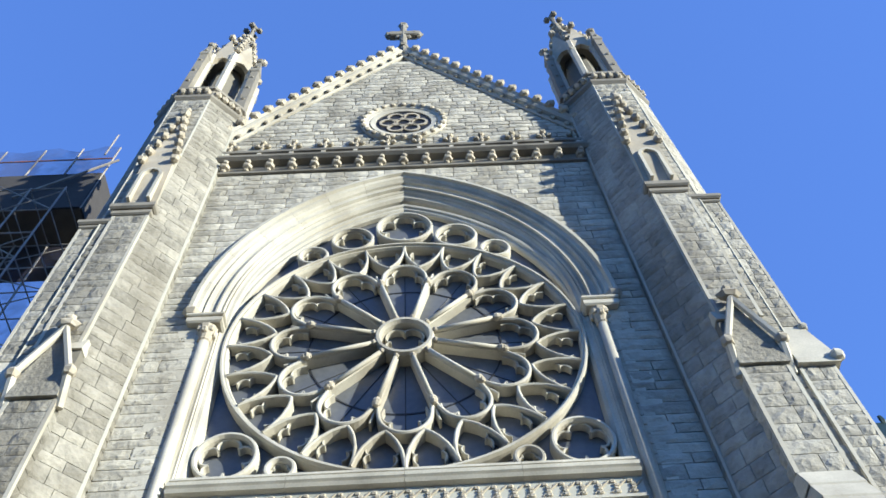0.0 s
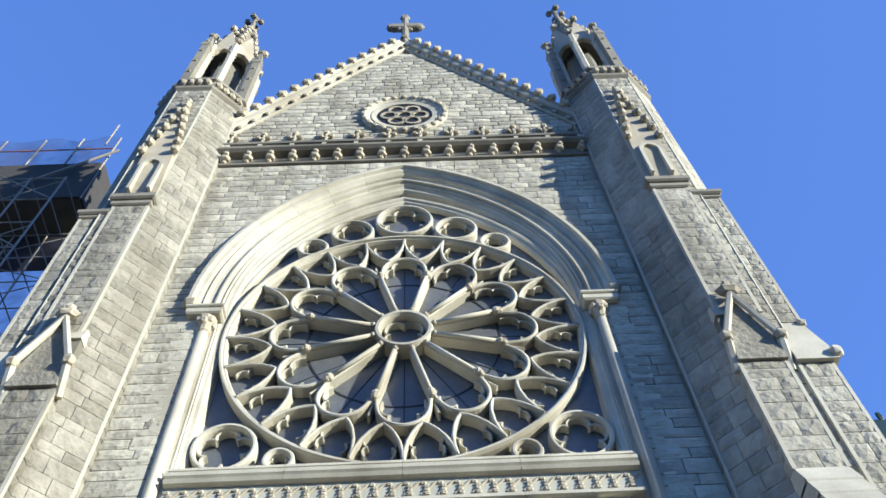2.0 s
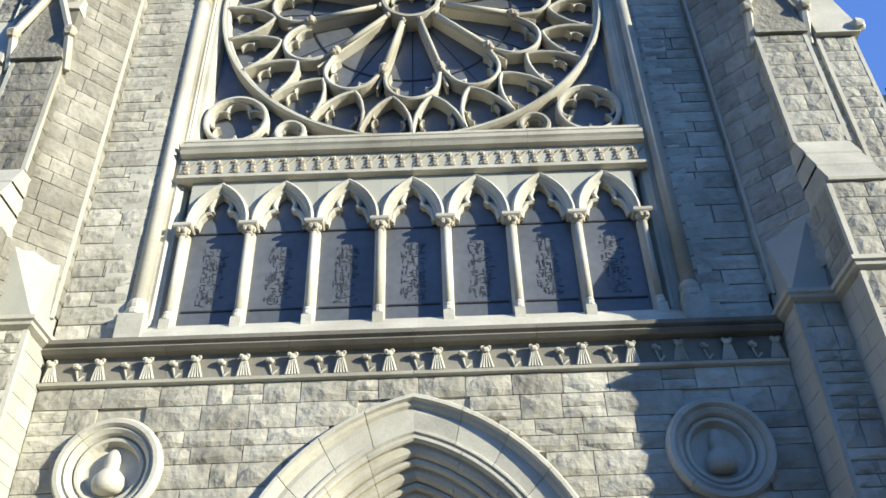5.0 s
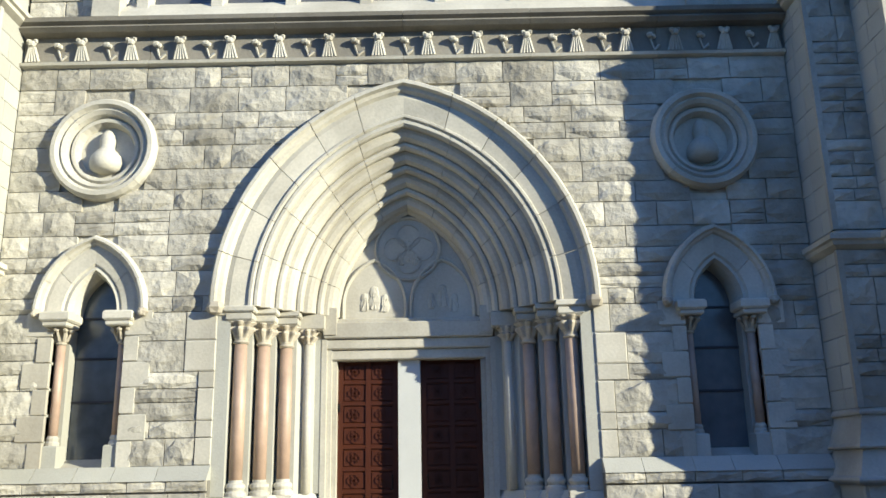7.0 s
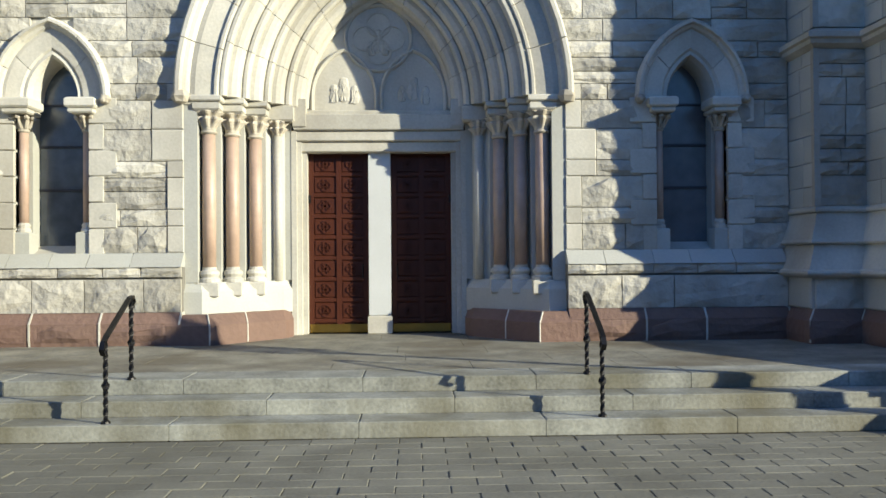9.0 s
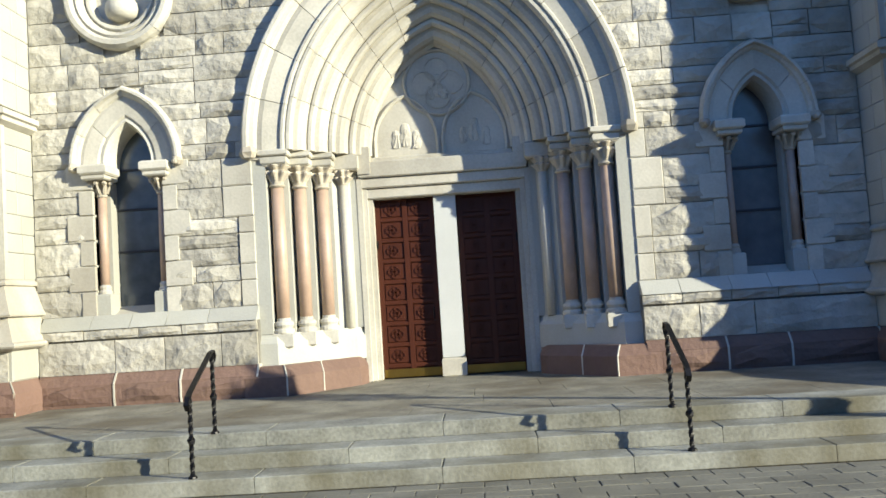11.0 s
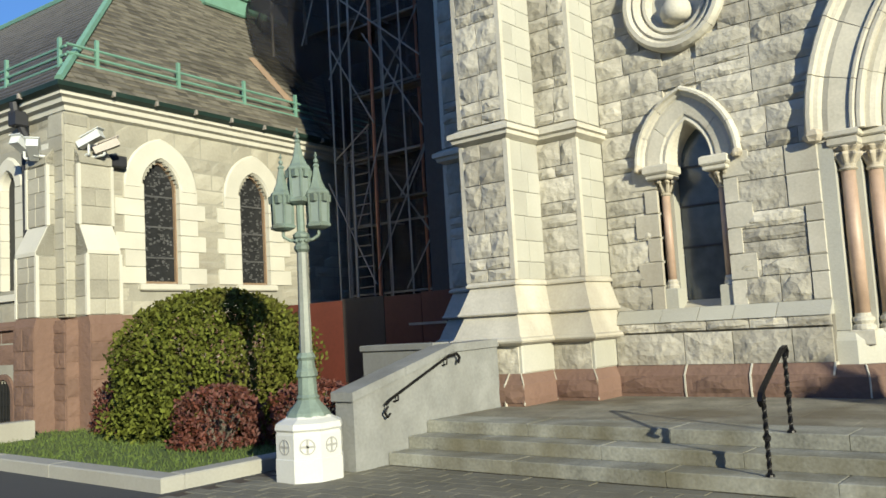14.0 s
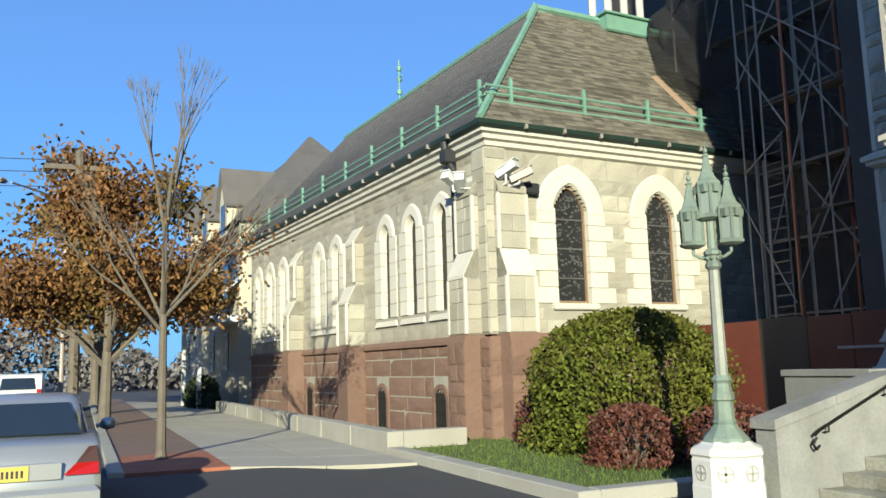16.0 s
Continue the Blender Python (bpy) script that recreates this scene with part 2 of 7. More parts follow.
# ---- mesh helpers ----
class G:
    """Collects vertices and faces for one mesh."""

    def __init__(self):
        self.v, self.f = [], []

    def add(self, vs, fs):
        k = len(self.v)
        self.v += [tuple(p) for p in vs]
        self.f += [tuple(i + k for i in f) for f in fs]
        return self

    def box(self, x0, x1, y0, y1, z0, z1):
        return self.add([(x, y, z) for z in (z0, z1) for y in (y0, y1) for x in (x0, x1)],
                        [(0, 2, 3, 1), (4, 5, 7, 6), (0, 1, 5, 4), (2, 6, 7, 3), (0, 4, 6, 2), (1, 3, 7, 5)])

    def bevel_box(self, x0, x1, y0, y1, z0, z1, b=0.02):
        return self.loft([[(x0 + b, y0 + b, z0), (x1 - b, y0 + b, z0), (x1 - b, y1 - b, z0), (x0 + b, y1 - b, z0)],
                          [(x0, y0, z0 + b), (x1, y0, z0 + b), (x1, y1, z0 + b), (x0, y1, z0 + b)],
                          [(x0, y0, z1 - b), (x1, y0, z1 - b), (x1, y1, z1 - b), (x0, y1, z1 - b)],
                          [(x0 + b, y0 + b, z1), (x1 - b, y0 + b, z1), (x1 - b, y1 - b, z1), (x0 + b, y1 - b, z1)]])

    def loft(self, rings, cap=True, closed=True):
        n, k = len(rings[0]), len(rings)
        vs = [p for r in rings for p in r]
        fs = []
        for i in range(k - 1):
            for j in range(n if closed else n - 1):
                a, b = i * n + j, i * n + (j + 1) % n
                fs.append((a, b, b + n, a + n))
        if cap:
            fs.append(tuple(range(n - 1, -1, -1)))
            fs.append(tuple(range((k - 1) * n, k * n)))
        return self.add(vs, fs)

    def prism(self, poly, z0, z1):
        return self.loft([[(x, y, z0) for x, y in poly], [(x, y, z1) for x, y in poly]])

    def prism_y(self, poly, y0, y1):
        return self.loft([[(x, y1, z) for x, z in poly], [(x, y0, z) for x, z in poly]])

    def lathe(self, prof, cx, cy, n=16):
        return self.loft([[(cx + r * math.cos(2 * math.pi * i / n), cy + r * math.sin(2 * math.pi * i / n), z)
                           for i in range(n)] for r, z in prof])

    def tube(self, a, b, r, n=6, r2=None):
        a, b = Vector(a), Vector(b)
        d = (b - a).normalized()
        u = d.orthogonal().normalized()
        w = d.cross(u)
        r2 = r if r2 is None else r2
        return self.loft([[p + (u * math.cos(2 * math.pi * i / n) + w * math.sin(2 * math.pi * i / n)) * q for i in range(n)]
                          for p, q in ((a, r), (b, r2))])

    def pipe(self, pts, r, n=6):
        for a, b in zip(pts, pts[1:]):
            self.tube(a, b, r, n)
        return self

    def blob(self, c, rx, ry=None, rz=None, n=6, jit=0.15, rnd=random):
        ry, rz = ry or rx, rz or rx
        rings = []
        for k in (0.25, 0.5, 0.75):
            a = math.pi * k
            rings.append([(c[0] + rx * math.sin(a) * math.cos(2 * math.pi * i / n) * (1 + rnd.uniform(-jit, jit)),
                           c[1] + ry * math.sin(a) * math.sin(2 * math.pi * i / n) * (1 + rnd.uniform(-jit, jit)),
                           c[2] + rz * math.cos(a)) for i in range(n)])
        k = len(self.v)
        self.loft(rings, cap=False)
        t, bt = len(self.v), len(self.v) + 1
        self.v += [(c[0], c[1], c[2] + rz), (c[0], c[1], c[2] - rz)]
        for i in range(n):
            self.f.append((t, k + i, k + (i + 1) % n))
            self.f.append((bt, k + 2 * n + (i + 1) % n, k + 2 * n + i))
        return self

    def arch(self, cx, a, c, zs, prof, n=14, leg=None, t0=0.0, t1=1.0, sides=(-1, 1)):
        """A pointed-arch moulding: prof is a closed list of (outward offset, y); leg: how far down straight legs go."""
        steps = [t0 + (t1 - t0) * i / n for i in range(n + 1)]
        both = len(sides) == 2
        rings = []

        def ring(s, t):
            out = []
            for dr, y in prof:
                r = a + c + dr
                th = math.pi + (math.acos(max(-1, -c / r)) - math.pi) * t
                out.append((cx - s * (c + r * math.cos(th)), y, zs + r * math.sin(th)))
            return out
        for s in sides:
            part_rings = [ring(s, t) for t in steps]
            if leg is not None and t0 == 0:
                part_rings.insert(0, [(x, y, leg) for x, y, z in part_rings[0]])
            if s == sides[-1] and both:
                part_rings = part_rings[::-1][1:]
            rings += part_rings
        return self.loft(rings)

    def ring(self, cx, cz, r, prof, n=32, a0=0.0, a1=2 * math.pi):
        """A moulding round a circle in the wall's plane; prof: closed list of (outward offset, y)."""
        full = abs(a1 - a0) > 6.28
        rings = []
        for i in range(n + (0 if full else 1)):
            th = a0 + (a1 - a0) * i / n
            rings.append([(cx + (r + dr) * math.cos(th), y, cz + (r + dr) * math.sin(th)) for dr, y in prof])
        if full:
            rings.append(rings[0])
        return self.loft(rings, cap=not full)

    def bar(self, p, q, w, y0, y1, ch=0.3):
        """A straight tracery bar in the wall's plane from p to q with chamfered front."""
        p, q = Vector(p), Vector(q)
        d = (q - p).normalized()
        s = Vector((-d.y, d.x))
        prof = [(-w, y1), (-w, y0 + w * ch * 2), (-w * ch, y0), (w * ch, y0), (w, y0 + w * ch * 2), (w, y1)]
        return self.loft([[((e + s * o).x, y, (e + s * o).y) for o, y in prof] for e in (p, q)])

    def curve_bar(self, pts, w, y0, y1, ch=0.3):
        prof = [(-w, y1), (-w, y0 + w * ch * 2), (-w * ch, y0), (w * ch, y0), (w, y0 + w * ch * 2), (w, y1)]
        rings = []
        for i, p in enumerate(pts):
            a, b = Vector(pts[max(i - 1, 0)]), Vector(pts[min(i + 1, len(pts) - 1)])
            d = (b - a).normalized()
            s = Vector((-d.y, d.x))
            p = Vector(p)
            rings.append([((p + s * o).x, y, (p + s * o).y) for o, y in prof])
        return self.loft(rings)

    def mesh(self, name, smooth=False):
        me = bpy.data.meshes.new(name)
        me.from_pydata(self.v, [], self.f)
        me.update()
        bm = bmesh.new()
        bm.from_mesh(me)
        bmesh.ops.recalc_face_normals(bm, faces=bm.faces)
        bm.to_mesh(me)
        bm.free()
        if smooth:
            for p in me.polygons:
                p.use_smooth = True
        return me


def part(name, g, material, parent=None, label="", smooth=False):
    me = g.mesh(name, smooth) if isinstance(g, G) else g
    if not me.materials:
        me.materials.append(material)
    ob = new(name, me)
    if parent is not None:
        ob.parent = parent
    if label:
        ob["label"] = label
    return ob


def thing(name, label, category, at=(0, 0, 0), kind="", group=""):
    ob = new(name)
    ob.location = at
    ob.empty_display_size = 0.2
    return tagged(ob, label, category, group, kind)


RND = random.Random(5)


def rough_stone(seed, depth=1.0):
    """A unit rock-faced block: 1 wide, 1 high, bulging to -y."""
    r = random.Random(seed)
    g = G()
    nx, nz = 4, 4
    vs, fs = [], []
    for j in range(nz):
        for i in range(nx):
            edge = i in (0, nx - 1) or j in (0, nz - 1)
            px = i / (nx - 1) + (0 if i in (0, nx - 1) else r.uniform(-.12, .12))
            pz = j / (nz - 1) + (0 if j in (0, nz - 1) else r.uniform(-.12, .12))
            vs.append((px, -(r.uniform(.22, .42) if edge else r.uniform(.62, .95)), pz))
    for j in range(nz - 1):
        for i in range(nx - 1):
            a = j * nx + i
            fs.append((a, a + 1, a + nx + 1, a + nx))
    loop = list(range(nx)) + [nx * k + nx - 1 for k in range(1, nz)] + [nx * (nz - 1) + k for k in range(nx - 2, -1, -1)] + [nx * k for k in range(nz - 2, 0, -1)]
    k = len(vs)
    for i in loop:
        vs.append((vs[i][0], 0.8, vs[i][2]))
    m = len(loop)
    for i in range(m):
        fs.append((loop[i], k + i, k + (i + 1) % m, loop[(i + 1) % m]))
    return g.add(vs, fs)


def smooth_stone():
    """A unit dressed block with a fine chamfer."""
    g = G()
    b, e = 0.03, 0.05
    g.loft([[(0, .8, 0), (1, .8, 0), (1, .8, 1), (0, .8, 1)], [(0, -.6, 0), (1, -.6, 0), (1, -.6, 1), (0, -.6, 1)],
            [(b, -.9, e), (1 - b, -.9, e), (1 - b, -.9, 1 - e), (b, -.9, 1 - e)]])
    return g


ROUGH = [rough_stone(s) for s in range(12)]
ROUGH_ME = {}
SMOOTH = smooth_stone()


def stone_mesh(material, k):
    key = (material.name, k)
    if key not in ROUGH_ME:
        me = (SMOOTH if k < 0 else ROUGH[k]).mesh("stone")
        me.materials.append(material)
        ROUGH_ME[key] = me
    return ROUGH_ME[key]


class Masonry:
    """Blocks of one wall: the nearest are objects of their own, the rest one joined mesh."""

    def __init__(self, parent, limit=300, name="stone", gap=.007):
        self.gap = gap
        self.parent, self.limit, self.count, self.name = parent, limit, 0, name
        self.rest = {}

    def put(self, m, w, h, d, material, rough=True, gap=None):
        """m: pose whose x runs along the wall, -y out of it, z up; the block's lower left corner at its origin."""
        k = RND.randrange(12) if rough else -1
        gap = gap if gap is not None else (self.gap if rough else .004)
        mm = m @ Matrix.Translation((gap, 0, gap)) @ Matrix.Diagonal((w - 2 * gap, d, h - 2 * gap, 1))
        if self.count < self.limit:
            self.count += 1
            ob = new(self.name, stone_mesh(material, k))
            ob.parent = self.parent
            ob.matrix_basis = mm
        else:
            src = SMOOTH if k < 0 else ROUGH[k]
            self.rest.setdefault(material.name, (material, G()))[1].add([mm @ Vector(p) for p in src.v], src.f)

    def finish(self):
        for material, g in self.rest.values():
            tagged(part("stonework", g, material, self.parent), kind="stuff")


def courses(z0, z1, sizes, rnd):
    out, z = [], z0
    while z < z1 - 0.02:
        h = rnd.choice(sizes)
        if z1 - z < h * 1.5:
            h = z1 - z
        out.append((z, z + h))
        z += h
    return out


def split(x0, x1, lo, hi, rnd):
    out, x = [], x0
    while x < x1 - 0.02:
        w = rnd.uniform(lo, hi)
        if x1 - x < w * 1.6:
            w = x1 - x
        out.append((x, x + w))
        x += w
    return out


def free_spans(x0, x1, blocks):
    """What is left of x0..x1 between the blocked spans."""
    spans = [(x0, x1)]
    for a, b in blocks:
        nxt = []
        for p, q in spans:
            if b <= p or a >= q:
                nxt.append((p, q))
            else:
                if a > p:
                    nxt.append((p, a))
                if b < q:
                    nxt.append((b, q))
        spans = nxt
    return [s for s in spans if s[1] - s[0] > 0.04]


def arch_half(z, a, c, zs):
    """Half-width of a pointed opening at height z."""
    if z <= zs:
        return a
    q = (a + c) ** 2 - (z - zs) ** 2
    return max(0.0, math.sqrt(q) - c) if q > 0 else 0.0


# ---- church: main walls ----
PORTAL = (3.15, 0.84, 3.9)      # half-span, centre offset, springing of the outer hood
ROSE = (5.9, 2.39, 19.9)
XW = 6.62                        # half-width of the wall between the buttresses


def slab_wall(name, x0, x1, z0, z1, y0, y1, holes, step, label):
    g = G()
    k = max(1, round((z1 - z0) / step))
    dz = (z1 - z0) / k
    for i in range(k):
        za, zb = z0 + i * dz, z0 + (i + 1) * dz
        for p, q in free_spans(x0, x1, holes((za + zb) / 2)):
            g.box(p, q, y0, y1, za, zb)
    return tagged(part(name, g, M_MORTAR_SHADE), label, "wall", kind="structure")


def lower_holes(z, pad=0.0):
    out = []
    if z < 7.75:
        w = arch_half(z, PORTAL[0] - 0.14, PORTAL[1], PORTAL[2])
        if w > 0:
            out.append((-w - pad, w + pad))
    for s in (-1, 1):
        if 1.3 < z < 5.0:
            w = arch_half(z, 0.78, 0.41, 3.85) if z > 3.85 else 0.62
            out.append((s * 5.05 - w - pad, s * 5.05 + w + pad))
        q = 0.8 ** 2 - (z - 6.62) ** 2
        if q > 0:
            out.append((s * 5.06 - math.sqrt(q), s * 5.06 + math.sqrt(q)))
    return out


def upper_holes(z):
    out = []
    if z < 27.6:
        w = arch_half(z, ROSE[0] - 0.2, ROSE[1], ROSE[2]) if z > 19.9 else 5.3
        out.append((-w, w))
    return out


wall_lower = slab_wall("wall_lower", -XW, XW, 0.0, 8.17, 0.03, 0.75, lower_holes, 0.1,
                       "rock-faced grey granite church front around the portal")
wall_lower.data.materials[0] = M_ROCK
wall_upper = slab_wall("wall_upper", -XW, XW, 8.17, 28.4, 0.03, 0.9, upper_holes, 0.15,
                       "coursed grey granite church front around the rose window")
GAB_TOP, GAB_SLOPE = 41.0, 1.43
g = G()
g.prism_y([(-XW - .3, 28.4), (XW + .3, 28.4), (XW + .3, 30.9), (0, GAB_TOP - .3), (-XW - .3, 30.9)], 0.03, 0.9)
wall_gable = tagged(part("wall_gable", g, M_MORTAR_SHADE), "grey granite gable wall with a small rosette", "wall", kind="structure")

# body of the church behind the front, with its steep roof
g = G()
g.box(-XW, XW, 2.0, 40, 0, 27)
nave = tagged(part("wall_nave", g, M_ROCK), "grey granite nave walls behind the front", "wall", kind="structure")
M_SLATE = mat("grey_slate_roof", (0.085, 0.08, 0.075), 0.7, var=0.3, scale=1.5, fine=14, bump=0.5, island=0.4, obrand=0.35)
g = G()
g.prism_y([(-6.9, 27), (6.9, 27), (0, 39.5)], 0.9, 40)
tagged(part("roof_nave", g, M_SLATE), "steep dark slate nave roof", "roof", kind="structure")


def profile_hood(w, y0, proud):
    """Closed hood profile: outward offset from 0 inwards to -w."""
    return [(0.0, y0), (0.0, -proud * .55), (-w * .2, -proud), (-w * .45, -proud), (-w * .55, -proud * .6), (-w * .8, -proud * .5), (-w, -proud * .1), (-w, y0)]


def voussoirs(parent, cx, a, c, zs, prof, k, material, name="voussoir", n=3, gap=0.004, label=""):
    for s in (-1, 1):
        for i in range(k):
            q = gap / ((a + c) * 1.2)
            t0, t1 = i / k + (q if i else 0), (i + 1) / k - (q if i < k - 1 else 0)
            part(name, G().arch(cx, a, c, zs, prof, n=n, t0=t0, t1=t1, sides=(s,)), material, parent, label)


# ---- portal ----
portal = thing("portal", "deep pale stone pointed-arch portal with pink columns and carved tympanum", "portal")
a, c, zs = PORTAL
voussoirs(portal, 0, a, c, zs, profile_hood(0.24, 0.1, 0.2), 6, M_LIME, "hood_stone", gap=.006)
voussoirs(portal, 0, a - 0.26, c, zs, [(.03, .3), (.03, -.03), (-.06, -.05), (-.34, -.01), (-.36, -.05), (-.40, -.05), (-.43, .0), (-.44, .3)], 6, M_LIME, gap=.005)
orders = [(2.46, 0.02), (2.16, 0.30), (1.86, 0.58), (1.56, 0.86)]
for ao, yo in orders:
    pr = [(.02, yo + .62), (.02, yo + .05), (.012, yo - .01), (-.02, yo - .045), (-.07, yo - .045), (-.105, yo - .005), (-.11, yo + .05), (-.10, yo + .10), (-.17, yo + .10), (-.24, yo + .13), (-.285, yo + .20), (-.30, yo + .32), (-.31, yo + .62)]
    voussoirs(portal, 0, ao, c, zs, pr, 5, M_LIME, n=4, gap=.004)
# label stops at the springing
for s in (-1, 1):
    part("label_stop", G().blob((s * 3.03, -.12, 3.86), .15, .13, .12), M_CARVE, portal)
# tympanum
g = G()
pts = []
for i in range(13):
    t = i / 12
    r = 1.32 + c
    th = math.pi + (math.acos(-c / r) - math.pi) * t
    pts.append((c + r * math.cos(th), zs + r * math.sin(th)))
pts = [(-1.32, 3.7)] + pts + [(-x, z) for x, z in pts[-2::-1]] + [(1.32, 3.7)]
g.prism_y(pts, 1.27, 1.5)
tymp = part("tympanum", g, M_LIME, portal, "carved stone tympanum")
pr = [(.035, 1.28), (.035, 1.235), (.005, 1.215), (-.025, 1.235), (-.035, 1.28)]
part("border", G().arch(0, 1.26, c, zs, [(.05, 1.28), (.05, 1.19), (.0, 1.17), (-.05, 1.21), (-.05, 1.28)], 14), M_LIME, tymp)
part("roundel", G().ring(0, 5.14, .57, pr, 36), M_LIME, tymp)
for s in (-1, 1):
    part("arch_rib", G().arch(s * .60, .55, .3, 4.13, pr, 10, leg=3.86), M_LIME, tymp)
part("base_ledge", G().bevel_box(-1.3, 1.3, 1.16, 1.4, 3.78, 3.87, .02), M_LIME, tymp)
g = G()
rl = random.Random(3)
for k in range(4):
    th = k * math.pi / 2
    g.ring(.24 * math.cos(th), 5.14 + .24 * math.sin(th), .21, [(.016, 1.28), (.016, 1.245), (-.016, 1.245), (-.016, 1.28)], 16)
# worn relief: seated forms in folds of cloth, kept as plain shapes
for cx, cz, sc_ in ((0, 5.12, 1.0), (-.12, 4.98, .6), (.13, 4.98, .6), (-.78, 4.2, .8), (-.6, 4.28, 1.05), (-.42, 4.18, .8), (.40, 4.2, .7), (.60, 4.3, 1.0), (.80, 4.17, .8)):
    g.blob((cx, 1.275, cz - .1 * sc_), .12 * sc_, .028, .17 * sc_, 8, .2, rl)
    g.blob((cx + rl.uniform(-.02, .02), 1.275, cz + .06 * sc_), .09 * sc_, .032, .12 * sc_, 8, .15, rl)
    for j in range(3):
        x_ = cx + rl.uniform(-.09, .09) * sc_
        g.tube((x_, 1.265, cz - .22 * sc_), (cx + rl.uniform(-.05, .05), 1.255, cz + .05 * sc_), .02, 5, .012)
tagged(part("relief", g, M_LIME, tymp, "worn shallow carved relief"), kind="stuff")
# lintel and door frame
part("lintel", G().bevel_box(-1.45, 1.45, 1.0, 1.6, 3.5, 3.78, .02), M_LIME, portal)
part("lintel_moulding", G().bevel_box(-1.42, 1.42, 1.06, 1.6, 3.32, 3.5, .02), M_LIME, portal)
part("lintel_moulding", G().bevel_box(-1.38, 1.38, 1.12, 1.6, 3.14, 3.32, .02), M_LIME, portal)
for s in (-1, 1):
    g = G()
    for k, (xo, yo) in enumerate(((1.40, 1.04), (1.32, 1.10), (1.24, 1.17))):
        x0, x1 = sorted((s * xo, s * (xo + .09)))
        g.bevel_box(x0, x1, yo, 1.6, 0, 3.5 - k * .17, .015)
    part("jamb_moulding", g, M_LIME, portal)
cols = [(2.66, 0.15), (2.35, 0.43), (2.03, 0.71)]
for s in (-1, 1):
    # stepped jamb between the columns
    g = G()
    poly = [(3.05, -.02), (2.80, -.02), (2.80, .26), (2.50, .26), (2.50, .54), (2.18, .54), (2.18, .82), (1.88, .82), (1.80, .93), (1.66, .93), (1.60, 1.05), (1.48, 1.05), (1.48, 1.5), (3.05, 1.5)]
    poly = [(s * x, y) for x, y in poly]
    g.prism(poly, .95, 3.75)
    part("splayed_jamb", g, M_SHAFT, portal)
    part("impost_course", G().prism([(x, y - .02) for x, y in poly], 3.752, 3.93), M_LIME, portal)
    g = G()
    base = [(3.2, -.10), (2.72, -.10), (1.60, .88), (1.48, 1.04), (1.46, 1.5), (3.2, 1.5)]
    g.loft([[(s * x, y, z) for x, y in base] for z in (.42, .80)])
    g.loft([[(s * (x + dx), y + dy, z) for x, y in base] for z, dx, dy in ((.80, 0, 0), (.86, .02, .05), (.95, .03, .10))])
    part("splayed_base", g, M_SHAFT, portal)
    g = G()
    base = [(3.2, -.38), (2.52, -.44), (1.54, .66), (1.46, .9), (1.46, 1.5), (3.2, 1.5)]
    g.loft([[(s * x, y, z) for x, y in base] for z in (0, .30)] + [[(s * (x + .07), y + .16, .46) for x, y in base]])
    for xj, yj in ((2.52, -.44), (2.05, .09)):
        part("foot_joint", G().tube((s * xj, yj, .01), (s * xj, yj, .30), .014, 5).tube((s * xj, yj, .30), (s * (xj + .07), yj + .16, .462), .014, 5), M_LIME, portal, "pale mortar joint")
    part("brownstone_base", g, M_BROWN, portal, "brownstone plinth")
    for x, y in cols:
        cx = s * x
        part("column", G().lathe([(.105, 1.18), (.108, 2.2), (.10, 3.32)], cx, y, 16), M_PINK, portal, "polished pink granite column", True)
        part("column_base", G().lathe([(.17, .95), (.17, 1.0), (.13, 1.03), (.16, 1.08), (.15, 1.12), (.11, 1.15), (.11, 1.19)], cx, y, 16), M_LIME, portal)
        part("pedestal", G().bevel_box(cx - .17, cx + .17, y - .17, y + .25, .72, .95, .02), M_LIME, portal)
        g = G().loft([[(cx + r * (1 + w * math.cos(8 * th)) * math.cos(th), y + r * (1 + w * math.cos(8 * th)) * math.sin(th), z) for th in [2 * math.pi * q / 48 for q in range(48)]]
                      for r, w, z in ((.11, 0, 3.30), (.135, 0, 3.325), (.11, 0, 3.36), (.115, .05, 3.40), (.15, .16, 3.47), (.19, .2, 3.53), (.185, .18, 3.57), (.15, .06, 3.58), (.18, .12, 3.61), (.215, .14, 3.645), (.2, .05, 3.665))])
        part("capital", g, M_CARVE, portal, "carved leaf capital")
        part("abacus", G().bevel_box(cx - .21, cx + .21, y - .21, y + .28, 3.66, 3.80, .03).bevel_box(cx - .24, cx + .24, y - .24, y + .28, 3.80, 3.9, .02), M_LIME, portal)
    # inner pilaster and its capital
    g = G().tube((s * 1.70, .93, .95), (s * 1.70, .93, 3.4), .075, 10)
    part("pilaster_shaft", g, M_LIME, portal, smooth=True)
    g = G().loft([[(s * 1.70 + r * (1 + w * math.cos(8 * th)) * math.cos(th), .93 + r * (1 + w * math.cos(8 * th)) * math.sin(th), z) for th in [2 * math.pi * q / 48 for q in range(48)]]
                  for r, w, z in ((.08, 0, 3.38), (.09, .1, 3.42), (.15, .22, 3.5), (.12, .08, 3.53), (.16, .2, 3.6), (.14, .05, 3.64))])
    xa, xb = sorted((s * 1.235, s * 1.455))
    part("impost_return", G().box(xa, xb, .972, 1.47, 3.56, 4.03), M_LIME, portal)
    part("pilaster_capital", g, M_CARVE, portal, "carved leaf capital")
    x0, x1 = sorted((s * 1.42, s * 1.9))
    part("pilaster_abacus", G().bevel_box(x0, x1, .8, 1.5, 3.62, 3.9, .03), M_LIME, portal)

